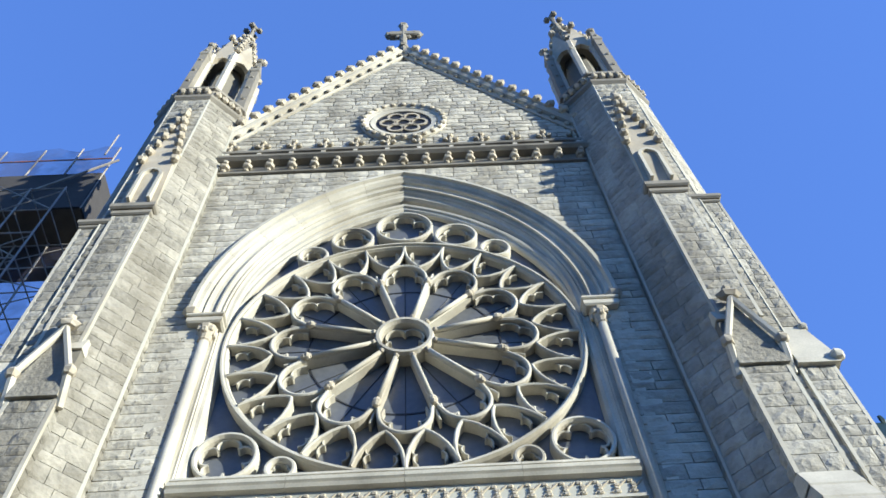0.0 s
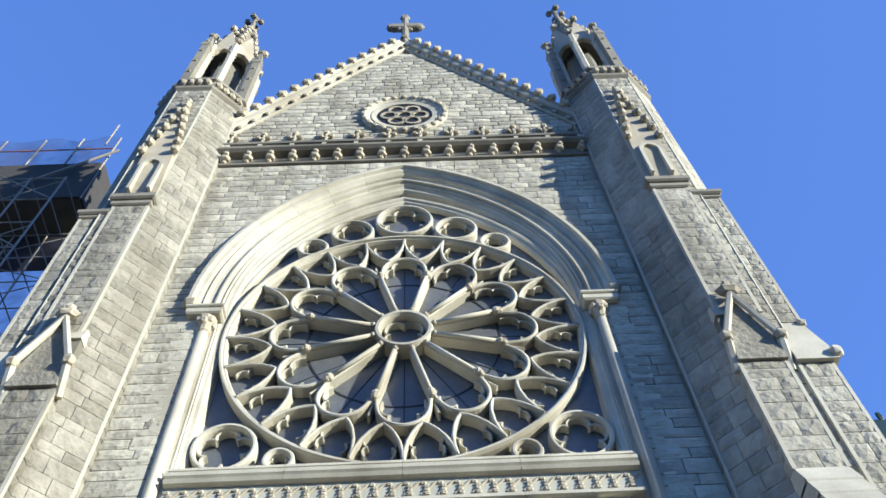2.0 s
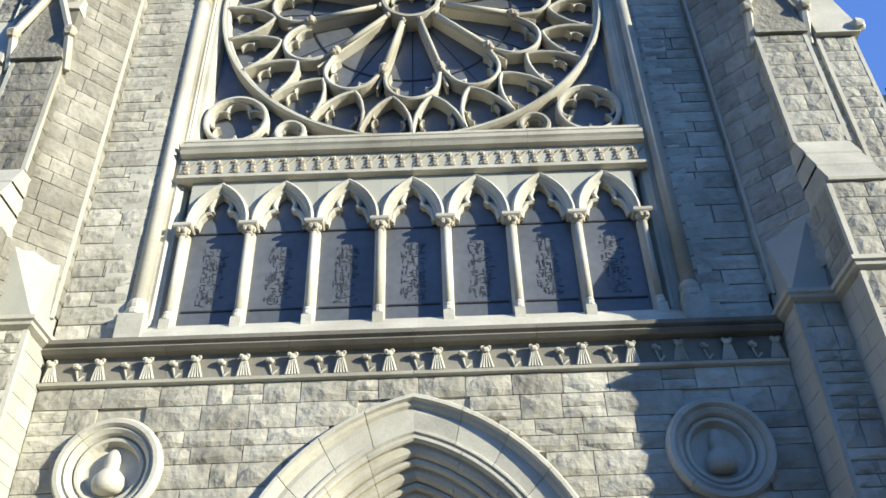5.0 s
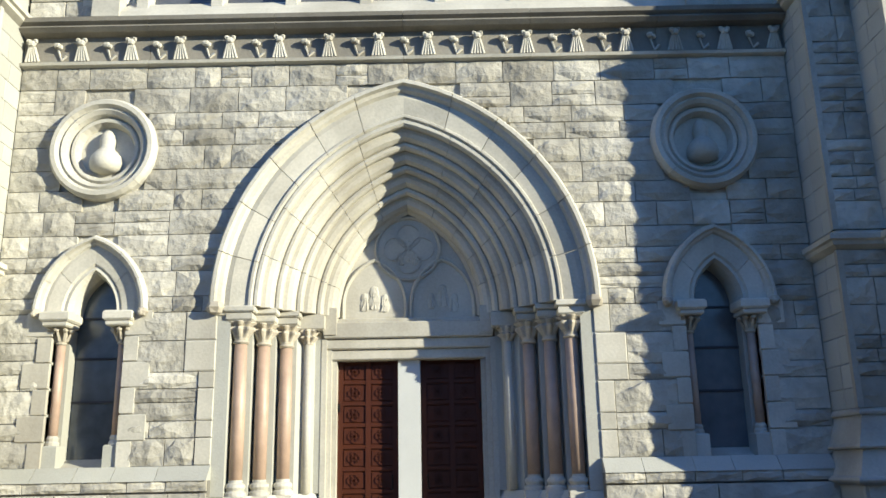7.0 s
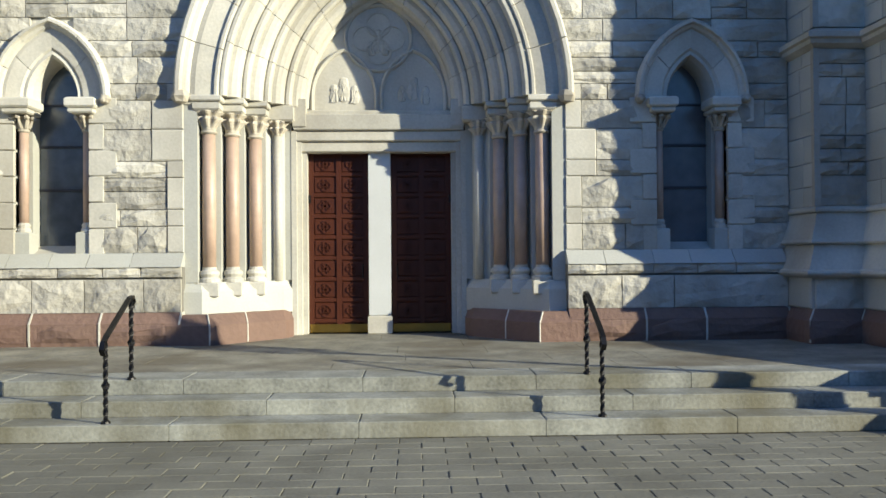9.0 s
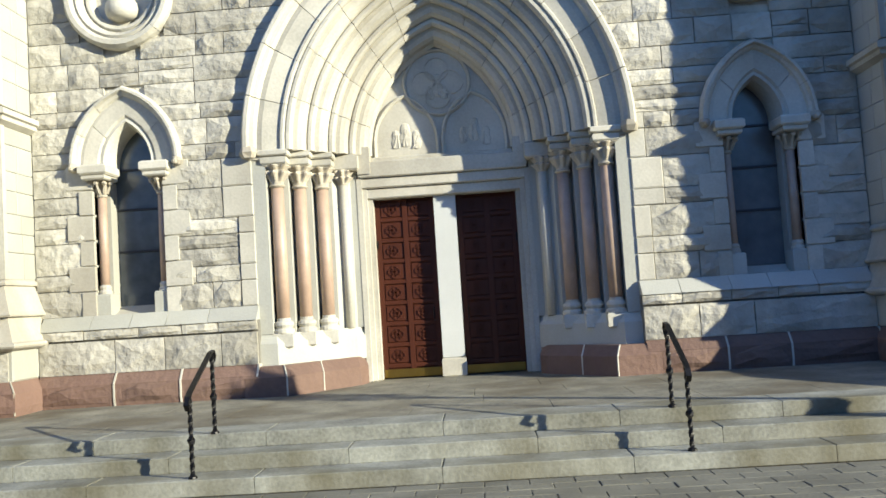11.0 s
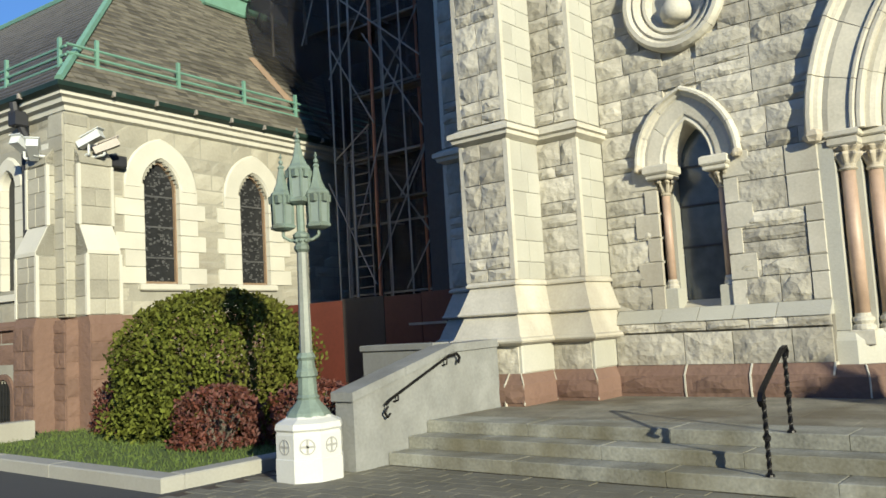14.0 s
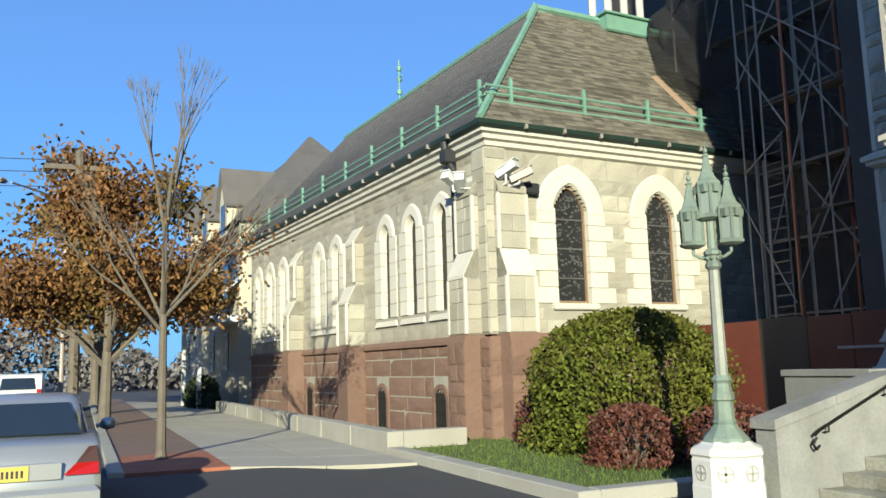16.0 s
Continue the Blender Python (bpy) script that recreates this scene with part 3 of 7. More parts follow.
# ---- doors ----
door_mullion = thing("door_mullion", "white painted stone post between the two doors", "post")
part("post", G().bevel_box(-.19, .19, 1.22, 1.5, 0.32, 3.16, .015), M_WHITE, door_mullion)
part("foot", G().bevel_box(-.21, .21, 1.19, 1.5, 0, .32, .02), M_LIME, door_mullion)
for s in (-1, 1):
    d = thing("door", "closed dark red-brown panelled oak church door with brass kick plate", "door", (0, 0, 0), group="portal doors")
    x0, x1 = sorted((s * .2, s * 1.24))
    g = G().box(x0, x1, 1.40, 1.46, 0.02, 3.15)
    for q in (x0, x0 + .48, x1 - .09):
        g.bevel_box(q, q + .09, 1.365, 1.42, .02, 3.15, .01)
    leaf = part("leaf", g, M_WOOD, d)
    for i in range(8):
        z = .22 + i * .365
        for q in (x0 + .09, x0 + .57):
            w = .39 if q < x0 + .3 else .38
            g = G().bevel_box(q + .02, q + w - .02, 1.385, 1.41, z + .05, z + .32, .012)
            pc = (q + w / 2, z + .185)
            for k in range(4):
                th = k * math.pi / 2
                g.ring(pc[0] + .055 * math.cos(th), pc[1] + .055 * math.sin(th), .05, [(.012, 1.40), (.012, 1.368), (-.012, 1.368), (-.012, 1.40)], 10)
            part("panel", g, M_WOOD, leaf)
        part("rail", G().bevel_box(x0, x1, 1.37, 1.42, z - .03, z + .04, .01), M_WOOD, leaf)
    part("kick_plate", G().box(x0 + .02, x1 - .02, 1.355, 1.37, .03, .17), M_BRASS, d, "brass kick plate")
    hx = s * .30
    part("door_handle", G().pipe([(hx, 1.38, .98), (hx, 1.31, 1.0), (hx, 1.31, 1.18), (hx, 1.38, 1.2)], .014, 6), M_IRON, d, "dark metal pull handle")
    part("hinge", G().bevel_box(s * 1.22 - .02, s * 1.22 + .02, 1.33, 1.40, 2.28, 2.42, .005), M_IRON, d)
g = G().box(-1.5, 1.5, 1.46, 1.56, 0, 3.5)
tagged(part("wall_behind_doors", g, M_MORTAR_SHADE), "plain wall closing the doorway", "wall", kind="structure")


# ---- flanking windows ----
def flank_window(cx, lit):
    w = thing("window_flank", "narrow pointed window with stone hood, colonnettes and dark leaded glass", "window", kind="structure", group="flanking windows")
    voussoirs(w, cx, .92, .41, 3.85, profile_hood(.17, .1, .17), 3, M_LIME, "hood_stone")
    voussoirs(w, cx, .75, .41, 3.85, [(.02, .3), (.02, -.04), (-.04, -.05), (-.26, -.03), (-.31, .02), (-.33, .3)], 2, M_LIME, gap=.005)
    part("inner_arch", G().arch(cx, .42, .41, 3.85, [(.03, .55), (.03, .0), (-.02, -.01), (-.06, .1), (-.09, .3), (-.09, .55)], 10), M_LIME, w)
    for s in (-1, 1):
        part("label_stop", G().blob((cx + s * .85, -.12, 3.82), .09, .1, .085, 8, .2, rl).blob((cx + s * .85, -.2, 3.80), .04, .04, .04, 6, .1, rl), M_CARVE, w)
        x = cx + s * .50
        part("colonnette", G().lathe([(.075, 1.9), (.072, 3.35)], x, .12, 12), M_PINK, w, "pink granite colonnette", True)
        part("colonnette_base", G().lathe([(.11, 1.76), (.11, 1.8), (.09, 1.83), (.1, 1.87), (.075, 1.91)], x, .12, 12), M_LIME, w)
        g = G().lathe([(.075, 3.33), (.095, 3.35), (.085, 3.38), (.10, 3.46), (.12, 3.58)], x, .12, 12)
        for k in range(8):
            ca, sa = math.cos(k * math.pi / 4), math.sin(k * math.pi / 4)
            g.tube((x + .085 * ca, .12 + .085 * sa, 3.40), (x + .16 * ca, .10 + .18 * sa, 3.55), .028, 5, .02)
            g.blob((x + .165 * ca, .09 + .19 * sa, 3.555), .045, .045, .035, 6, .2, rl)
        part("capital", g, M_CARVE, w, "carved leaf capital")
        part("abacus", G().bevel_box(x - .19, x + .19, -.2, .3, 3.60, 3.68, .02).bevel_box(x - .23, x + .23, -.24, .3, 3.68, 3.84, .03), M_LIME, w)
        part("jamb", G().box(cx + min(s * .40, s * .58), cx + max(s * .40, s * .58), .21, .55, 1.35, 3.6).box(cx + min(s * .58, s * .68), cx + max(s * .58, s * .68), .02, .55, 1.35, 3.6).bevel_box(cx + min(s * .36, s * .60), cx + max(s * .36, s * .60), -.02, .3, 1.35, 1.76, .02), M_SHAFT, w)
        for k in range(6):
            z = 1.40 + k * .41
            xa, xb = sorted((cx + s * .58, cx + s * (1.0 if k % 2 else .80)))
            part("quoin", G().bevel_box(xa, xb, -.06, .2, z + .005, z + .40, .012), M_LIME, w)
    g = G().loft([[(cx - .62, -.12, 1.27), (cx + .62, -.12, 1.27), (cx + .62, .45, 1.27), (cx - .62, .45, 1.27)],
                  [(cx - .42, -.10, 1.32), (cx + .42, -.10, 1.32), (cx + .42, .45, 1.55), (cx - .42, .45, 1.55)]])
    part("window_sill", g, M_LIME, w)
    part("pane", G().box(cx - .42, cx + .42, .46, .48, 1.4, 4.75), M_FLANK, w, "dark leaded glass")
    g = G()
    for z in (2.45, 3.15, 3.82):
        g.box(cx - .42, cx + .42, .43, .46, z - .018, z + .018)
    part("glazing_bar", g, M_LEAD, w)
    part("wall_reveal", G().box(cx - .7, cx + .7, .5, .74, 1.3, 4.9), M_MORTAR_SHADE, w)
    return w


for s in (-1, 1):
    flank_window(s * 5.05, s)


# ---- medallions ----
def medallion(cx):
    m = thing("medallion", "round pale stone medallion with a moulded rim and a carved bust", "medallion", (0, 0, 0), group="portal medallions")
    cz = 6.62
    for k in range(4):
        a0 = math.pi / 4 + k * math.pi / 2 + .004
        part("rim_stone", G().ring(cx, cz, .9, [(0, .2), (0, -.12), (-.05, -.2), (-.12, -.2), (-.17, -.12), (-.21, -.15), (-.27, -.1), (-.30, -.02), (-.30, .2)], 10, a0, a0 + math.pi / 2 - .008), M_LIME, m)
    part("inner_rim", G().ring(cx, cz, .60, [(0, .15), (0, -.0), (-.04, -.05), (-.09, -.04), (-.14, .1), (-.14, .2)], 28), M_LIME, m)
    part("field", G().ring(cx, cz, .5, [(0, .12), (0, .2), (-.499, .2), (-.499, .12)], 28), M_LIME, m, "recessed round stone field")
    g = G().lathe([(.12, cz - .38), (.24, cz - .33), (.27, cz - .22), (.25, cz - .1), (.18, cz - .01), (.12, cz + .04), (.125, cz + .11), (.135, cz + .19), (.11, cz + .29), (.075, cz + .35), (.03, cz + .39)], cx, .06, 14)
    part("bust", g, M_LIME, m, "plain carved bust shape", True)
    return m


medallion(-5.06), medallion(5.06)


# ---- string courses ----
def band(name, x0, x1, zlist, material, label, y_back=.2, parent=None):
    """A moulded horizontal band: zlist of (z, projection)."""
    g = G()
    prof = [(-p, z) for z, p in zlist] + [(y_back, zlist[-1][0]), (y_back, zlist[0][0])]
    n = max(1, round((x1 - x0) / 2.2))
    for i in range(n):
        xa, xb = x0 + (x1 - x0) * i / n + .004, x0 + (x1 - x0) * (i + 1) / n - .004
        g.loft([[(xa, y, z) for y, z in prof], [(xb, y, z) for y, z in prof]])
    if parent is None:
        return tagged(part(name, g, material), label, "moulding", kind="structure")
    return part(name, g, material, parent, label)


string1 = band("trim_string_course", -XW, XW, [(8.72, .06), (8.74, .22), (8.80, .3), (8.86, .24), (8.90, .32), (8.97, .34), (9.02, .1)], M_WEATHER,
               "weathered stone string course with carved leaf frieze above the portal")
band("bed_moulding", -XW, XW, [(8.15, .02), (8.17, .12), (8.22, .14), (8.26, .04)], M_LIME, "", parent=string1)
band("frieze", -XW, XW, [(8.26, .03), (8.72, .05)], M_WEATHER, "", parent=string1)
gl = G()
for k in range(5):
    gl.tube(((k - 2) * .055, -.02, 0.0), ((k - 2) * .02, -.07, .26), .03, 5)
gl.blob((0, -.09, .31), .075, .07, .06, rnd=rl).blob((-.06, -.09, .36), .045, rnd=rl).blob((.06, -.09, .36), .045, rnd=rl)
leaf_me = gl.mesh("leaf_boss")
leaf_me.materials.append(M_LIME)
gl = G().blob((0, -.06, .28), .07, .06, .055, rnd=rl).blob((.06, -.06, .25), .045, rnd=rl).tube((.01, -.03, .22), (.07, -.01, .02), .022, 5, .012).tube((.07, -.01, .02), (.16, -.02, .1), .02, 5, .03)
bud_me = gl.mesh("bud")
bud_me.materials.append(M_LIME)
for i in range(31):
    o = part("leaf_boss" if i % 2 == 0 else "bud", leaf_me if i % 2 == 0 else bud_me, M_LIME, string1)
    o.location = (-6.45 + i * .43, -.04, 8.27)

# ---- lancet range ----
lanc = thing("window_lancets", "row of seven pointed lancet windows with stone mullions under the rose", "window", kind="structure")
part("sill", G().loft([[(-5.0, -.2, 9.02), (5.0, -.2, 9.02), (5.0, .5, 9.02), (-5.0, .5, 9.02)], [(-5.0, -.12, 9.2), (5.0, -.12, 9.2), (5.0, .5, 9.2), (-5.0, .5, 9.2)], [(-4.9, .1, 9.44), (4.9, .1, 9.44), (4.9, .5, 9.44), (-4.9, .5, 9.44)]]), M_LIME, lanc)
PIT = 1.323
for i in range(7):
    cx = (i - 3) * PIT
    la = tagged(part("lancet_arch", G().arch(cx, .60, .55, 11.78, [(.05, .3), (.05, .02), (.0, -.03), (-.06, 0), (-.10, .08), (-.16, .10), (-.19, .3)], 9), M_LIME, lanc), "")
    # cusped inner head
    g = G()
    for s in (-1, 1):
        g.curve_bar([(cx + s * .44, 11.75), (cx + s * .40, 11.98), (cx + s * .30, 12.12), (cx + s * .18, 12.16)], .05, .12, .28)
        g.curve_bar([(cx + s * .18, 12.16), (cx + s * .22, 12.32), (cx + s * .14, 12.52), (cx, 12.70)], .05, .12, .28)
    part("cusp", g, M_LIME, la)
    part("pane", G().box(cx - .56, cx + .56, .30, .32, 9.4, 12.85), M_ROSE, lanc, "dark blue-grey leaded glass")
    g = G()
    for z in (9.85, 11.7):
        g.box(cx - .5, cx + .5, .275, .295, z - .015, z + .015)
    part("glazing_bar", g, M_LEAD, lanc)
    g = G()
    for k in range(150):
        xx, zz = cx + rl.uniform(-.24, .2), rl.uniform(9.95, 11.3)
        if k % 2:
            g.box(xx - .004, xx + .004, .288, .299, zz, zz + rl.uniform(.04, .16))
        else:
            g.box(xx, xx + rl.uniform(.03, .09), .288, .299, zz - .004, zz + .004)
    tagged(part("leading", g, M_LEADGREY, lanc), kind="stuff")
    part("spandrel", G().prism_y([(cx - .66, 11.9), (cx - .66, 12.95), (cx, 12.95), (cx, 12.82), (cx - .31, 12.55), (cx - .52, 12.2), (cx - .59, 11.9)], .1, .29), M_SHAFT, lanc)
    part("spandrel", G().prism_y([(cx + .66, 11.9), (cx + .66, 12.95), (cx, 12.95), (cx, 12.82), (cx + .31, 12.55), (cx + .52, 12.2), (cx + .59, 11.9)], .1, .29), M_SHAFT, lanc)
for i in range(8):
    x = (i - 3.5) * PIT
    g = G().loft([[(x + o, y, z) for o, y in ((-.11, .32), (-.11, .2), (-.05, .12), (.05, .12), (.11, .2), (.11, .32))] for z in (9.4, 11.6)])
    part("mullion", g, M_LIME, lanc)
    part("mullion_shaft", G().lathe([(.07, 9.72), (.066, 11.5)], x, .08, 10), M_LIME, lanc, "", True)
    part("mullion_foot", G().bevel_box(x - .10, x + .10, -.02, .3, 9.2, 9.55, .02).lathe([(.1, 9.55), (.1, 9.6), (.08, 9.64), (.09, 9.68), (.07, 9.72)], x, .08, 10), M_LIME, lanc)
    g = G().lathe([(.08, 11.5), (.1, 11.52), (.15, 11.66)], x, .08, 8)
    for k in range(6):
        g.blob((x + .11 * math.cos(k * 1.05), .06 + .11 * math.sin(k * 1.05), 11.6), .05, .05, .07, rnd=rl)
    part("capital", g, M_CARVE, lanc, "carved leaf capital")
    part("abacus", G().bevel_box(x - .19, x + .19, -.06, .3, 11.68, 11.8, .03), M_LIME, lanc)
part("lancet_backing", G().box(-5.2, 5.2, .42, .9, 9.02, 13.0), M_MORTAR_SHADE, lanc)

string2 = band("trim_rose_sill", -4.95, 4.95, [(13.55, .02), (13.57, .12), (13.64, .17), (13.69, .07), (13.75, .15), (13.83, .17), (13.87, .05), (13.94, .0), (13.96, .07), (14.02, .07), (14.06, -.1), (14.13, -.3)], M_LIME,
               "moulded stone sill with carved vine frieze under the rose", y_back=.5)
band("bed_moulding", -4.95, 4.95, [(12.93, .0), (12.95, .06), (13.02, .07), (13.06, -.02)], M_LIME, "", .4, string2)
band("frieze", -4.95, 4.95, [(13.06, -.04), (13.55, -.02)], M_SHAFT, "", .4, string2)
gl = G()
for k in range(4):
    gl.blob((rl.uniform(-.13, .13), -.02, .1 + k * .09), .08, .05, .05, rnd=rl)
gl.tube((-.16, 0, .08), (.16, -.03, .38), .03, 5)
vine_me = gl.mesh("vine_leaf")
vine_me.materials.append(M_CARVE)
for i in range(28):
    o = part("vine_leaf", vine_me, M_CARVE, string2)
    o.location = (-4.75 + i * .352, .04, 13.06)

# ---- rose window ----
rose = thing("window_rose", "great round stone tracery rose window with twelve spokes and dark glass", "window", kind="structure")
a, c, zs = ROSE
voussoirs(rose, 0, a, c, zs, profile_hood(.42, .1, .26), 7, M_LIME, "hood_stone", n=4)
voussoirs(rose, 0, a - .42, c, zs, [(0, .3), (0, -.04), (-.05, -.09), (-.10, -.05), (-.13, .03), (-.29, .07), (-.32, -.01), (-.37, -.01), (-.40, .1), (-.46, .13), (-.49, .08), (-.53, .12), (-.54, .3)], 7, M_LIME, n=4)
part("inner_order", G().arch(0, a - .95, c, zs, [(.03, .6), (.03, .16), (-.04, .12), (-.1, .18), (-.18, .2), (-.25, .3), (-.3, .6)], 20, leg=14.0), M_LIME, rose)
for s in (-1, 1):
    x = s * 5.2
    part("label_stop", G().blob((s * 5.72, -.15, 19.9), .24, .2, .2), M_CARVE, rose)
    # jamb with its shaft
    part("jamb", G().loft([[(s * q, y, z) for q, y in ((5.45, .0), (5.40, .0), (5.34, .12), (5.02, .12), (4.96, .1), (4.90, .18), (4.84, .2), (4.78, .32), (4.78, .6), (5.45, .6))] for z in (9.4, 19.3)]), M_LIME, rose)
    part("jamb_shaft", G().lathe([(.15, 9.95), (.14, 18.75)], x, .02, 14), M_LIME, rose, "", True)
    part("jamb_shaft_base", G().bevel_box(x - .24, x + .24, -.2, .3, 9.03, 9.6, .03).lathe([(.22, 9.6), (.22, 9.68), (.18, 9.74), (.2, 9.82), (.19, 9.87), (.15, 9.95)], x, .02, 14), M_LIME, rose)
    g = G().lathe([(.14, 18.75), (.18, 18.8), (.15, 18.86), (.28, 19.3)], x, .02, 10)
    for k in range(8):
        g.blob((x + .2 * math.cos(k * .785), .02 + .2 * math.sin(k * .785), 19.1 + .1 * (k % 2)), .1, .1, .13, rnd=rl)
    part("capital", g, M_CARVE, rose, "carved leaf capital")
    xa, xb = sorted((s * 4.8, s * 5.75))
    part("abacus", G().bevel_box(xa, xb, -.25, .5, 19.35, 19.6, .05).bevel_box(xa - .03, xb + .03, -.29, .5, 19.6, 19.72, .03), M_LIME, rose)
    # smooth quoins beside the shaft
    for k in range(24):
        z = 9.05 + k * .43
        qa, qb = sorted((s * 5.42, s * (5.95 if k % 2 else 5.68)))
        part("quoin", G().bevel_box(qa, qb, -.03, .2, z + .006, z + .424, .012), M_LIME, rose)
for s in (-1, 1):
    part("innermost_order", G().arch(0, 4.74, 2.4, 19.2, [(.34, .5), (.34, .28), (.26, .22), (.18, .24), (.14, .3), (.06, .3), (.0, .36), (.0, .5)], 14, leg=14.0, sides=(s,)), M_LIME, rose)
HZ = 18.82
Y0, Y1 = .16, .52
part("outer_ring", G().ring(0, HZ, 4.66, [(.10, Y1), (.10, Y0 + .08), (.07, Y0 - .02), (.02, Y0 - .02), (.0, Y0 + .05), (-.05, Y0 + .05), (-.09, Y0 + .14), (-.09, Y1)], 96), M_LIME, rose)
hub = part("hub", G().ring(0, HZ, .68, [(.10, Y1), (.10, Y0), (.06, Y0 - .10), (-.02, Y0 - .10), (-.07, Y0), (-.09, Y1)], 40), M_LIME, rose)


def foils(g, cx, cz, r, n, w, rot=0.0, y0=Y0 + .06, y1=Y1, skip=()):
    """The cusps between the n lobes of a foiled circle of radius r, each with its two half lobes."""
    for i in range(n):
        if i in skip:
            continue
        th = rot + 2 * math.pi * (i + .5) / n
        for d in (-1, 1):
            pts = []
            for u in (0, .25, .5, .7, .85, .95, 1.0):
                q = r * (.62 + .38 * math.sqrt(1 - u * u))
                a = th + d * (1 - u) * math.pi / n
                pts.append((cx + q * math.cos(a), cz + q * math.sin(a)))
            g.curve_bar(pts, w, y0, y1)


def circ_pts(cx, cz, r, a0, a1, n):
    return [(cx + r * math.cos(a0 + (a1 - a0) * i / n), cz + r * math.sin(a0 + (a1 - a0) * i / n)) for i in range(n + 1)]


def polar(r, th):
    return (r * math.cos(th), HZ + r * math.sin(th))


g = G()
foils(g, 0, HZ, .58, 4, .026, math.pi / 4, Y0 + .14)
part("hub_quatrefoil", g, M_LIME, hub)
for i in range(12):
    th = math.pi / 2 + math.pi / 12 + i * math.pi / 6
    sp = part("spoke", G().bar(polar(.76, th), polar(2.75, th), .062, Y0 + .03, Y1), M_LIME, rose)
    a_, b_ = polar(.80, th), polar(2.5, th)
    part("spoke_shaft", G().tube((a_[0], Y0 - .02, a_[1]), (b_[0], Y0 - .02, b_[1]), .062, 8), M_LIME, sp, "", True)
    g = G()
    for rr_, sz in ((2.5, .085), (2.57, .12), (2.65, .10)):
        p = polar(rr_, th)
        g.blob((p[0], Y0 - .02, p[1]), sz, sz, sz, 8, .12, rl)
    p = polar(.83, th)
    g.blob((p[0], Y0 - .02, p[1]), .09, .09, .09, 8, .05, rl)
    part("spoke_capital", g, M_CARVE, sp, "small carved capital")
    # round trefoiled head of the petal between this spoke and the next
    ph = th + math.pi / 12
    pc = polar(2.86, ph)
    r = .62
    head = part("petal_head", G().curve_bar([polar(2.62, th + .015), polar(2.72, th + .022)] + circ_pts(pc[0], pc[1], r, ph - 1.45, ph + 1.45, 16) + [polar(2.72, th + math.pi / 6 - .022), polar(2.62, th + math.pi / 6 - .015)], .05, Y0, Y1), M_LIME, rose)
    g = G()
    foils(g, pc[0], pc[1], r - .04, 3, .026, ph, Y0 + .12, skip=(1,))
    part("trefoil", g, M_LIME, head)
    # dagger light beyond the capital
    part("dagger", G().bar(polar(2.72, th), polar(3.18, th), .03, Y0 + .08, Y1), M_LIME, head)
for i in range(24):
    ph = math.pi / 2 + math.pi / 24 + i * math.pi / 12
    h = math.pi / 24
    side = [[polar(4.60, ph + k * h), polar(4.32, ph + k * h * .97), polar(4.0, ph + k * h * .84), polar(3.72, ph + k * h * .58), polar(3.55, ph + k * h * .3), polar(3.44, ph)] for k in (-1, 1)]
    o = part("outer_light", G().curve_bar(side[0], .042, Y0 + .01, Y1).curve_bar(side[1], .042, Y0 + .01, Y1), M_LIME, rose)
    g = G()
    pc = polar(4.08, ph)
    foils(g, pc[0], pc[1], .43, 4, .020, ph + math.pi / 4, Y0 + .14, skip=(1, 3))
    part("quatrefoil", g, M_LIME, o)
for cx, cz, r, n in ((-3.98, 14.86, .68, 5), (3.98, 14.86, .68, 5), (0, 24.62, .86, 5), (-1.62, 23.98, .62, 3), (1.62, 23.98, .62, 3), (-2.78, 23.12, .42, 3), (2.78, 23.12, .42, 3), (-2.72, 14.42, .30, 3), (2.72, 14.42, .30, 3)):
    o = part("spandrel_roundel", G().ring(cx, cz, r, [(.06, Y1), (.06, Y0 + .05), (.03, Y0), (-.02, Y0), (-.06, Y0 + .08), (-.06, Y1)], 32), M_LIME, rose)
    g = G()
    foils(g, cx, cz, r - .05, n, .03, math.pi / 2, Y0 + .14)
    part("foils", g, M_LIME, o)
part("pane", G().prism_y([(-5.0, 14.0), (5.0, 14.0), (5.0, 20.0), (4.6, 22.4), (3.2, 24.6), (1.6, 26.0), (0, 26.8), (-1.6, 26.0), (-3.2, 24.6), (-4.6, 22.4), (-5.0, 20.0)], .525, .555), M_ROSE, rose, "dark leaded glass of the rose")
for k in range(12):
    th = math.pi / 2 + k * math.pi / 6
    part("glazing_bar", G().bar(polar(.8, th), polar(3.3, th), .012, .505, .53), M_LEAD, rose)
part("glazing_ring", G().ring(0, HZ, 2.55, [(.02, .53), (.02, .505), (-.02, .505), (-.02, .53)], 48), M_LEAD, rose)
part("rose_backing", G().box(-5.6, 5.6, .6, .9, 13.0, 27.6), M_MORTAR_SHADE, rose)

# ---- main cornice, parapet, gable ----
cornice = band("trim_cornice", -XW - .1, XW + .1, [(28.35, .02), (28.37, .12), (28.46, .14), (28.5, .02), (28.95, .05), (29.0, .3), (29.1, .42), (29.2, .44), (29.25, .3), (29.28, .16), (29.75, .18), (29.78, .26), (29.9, .28), (29.95, .1)],
               M_WEATHER, "weathered stone cornice with carved bosses and pierced parapet", .3)
gl = G().blob((0, -.16, .2), .2, .2, .16, rnd=rl).blob((.04, -.3, .32), .11, rnd=rl).blob((-.03, -.1, .05), .1, rnd=rl)
boss_me = gl.mesh("boss")
boss_me.materials.append(M_CARVE)
for i in range(17):
    o = part("boss", boss_me, M_CARVE, cornice)
    o.location = (-6.4 + i * .8, -.02, 28.52)
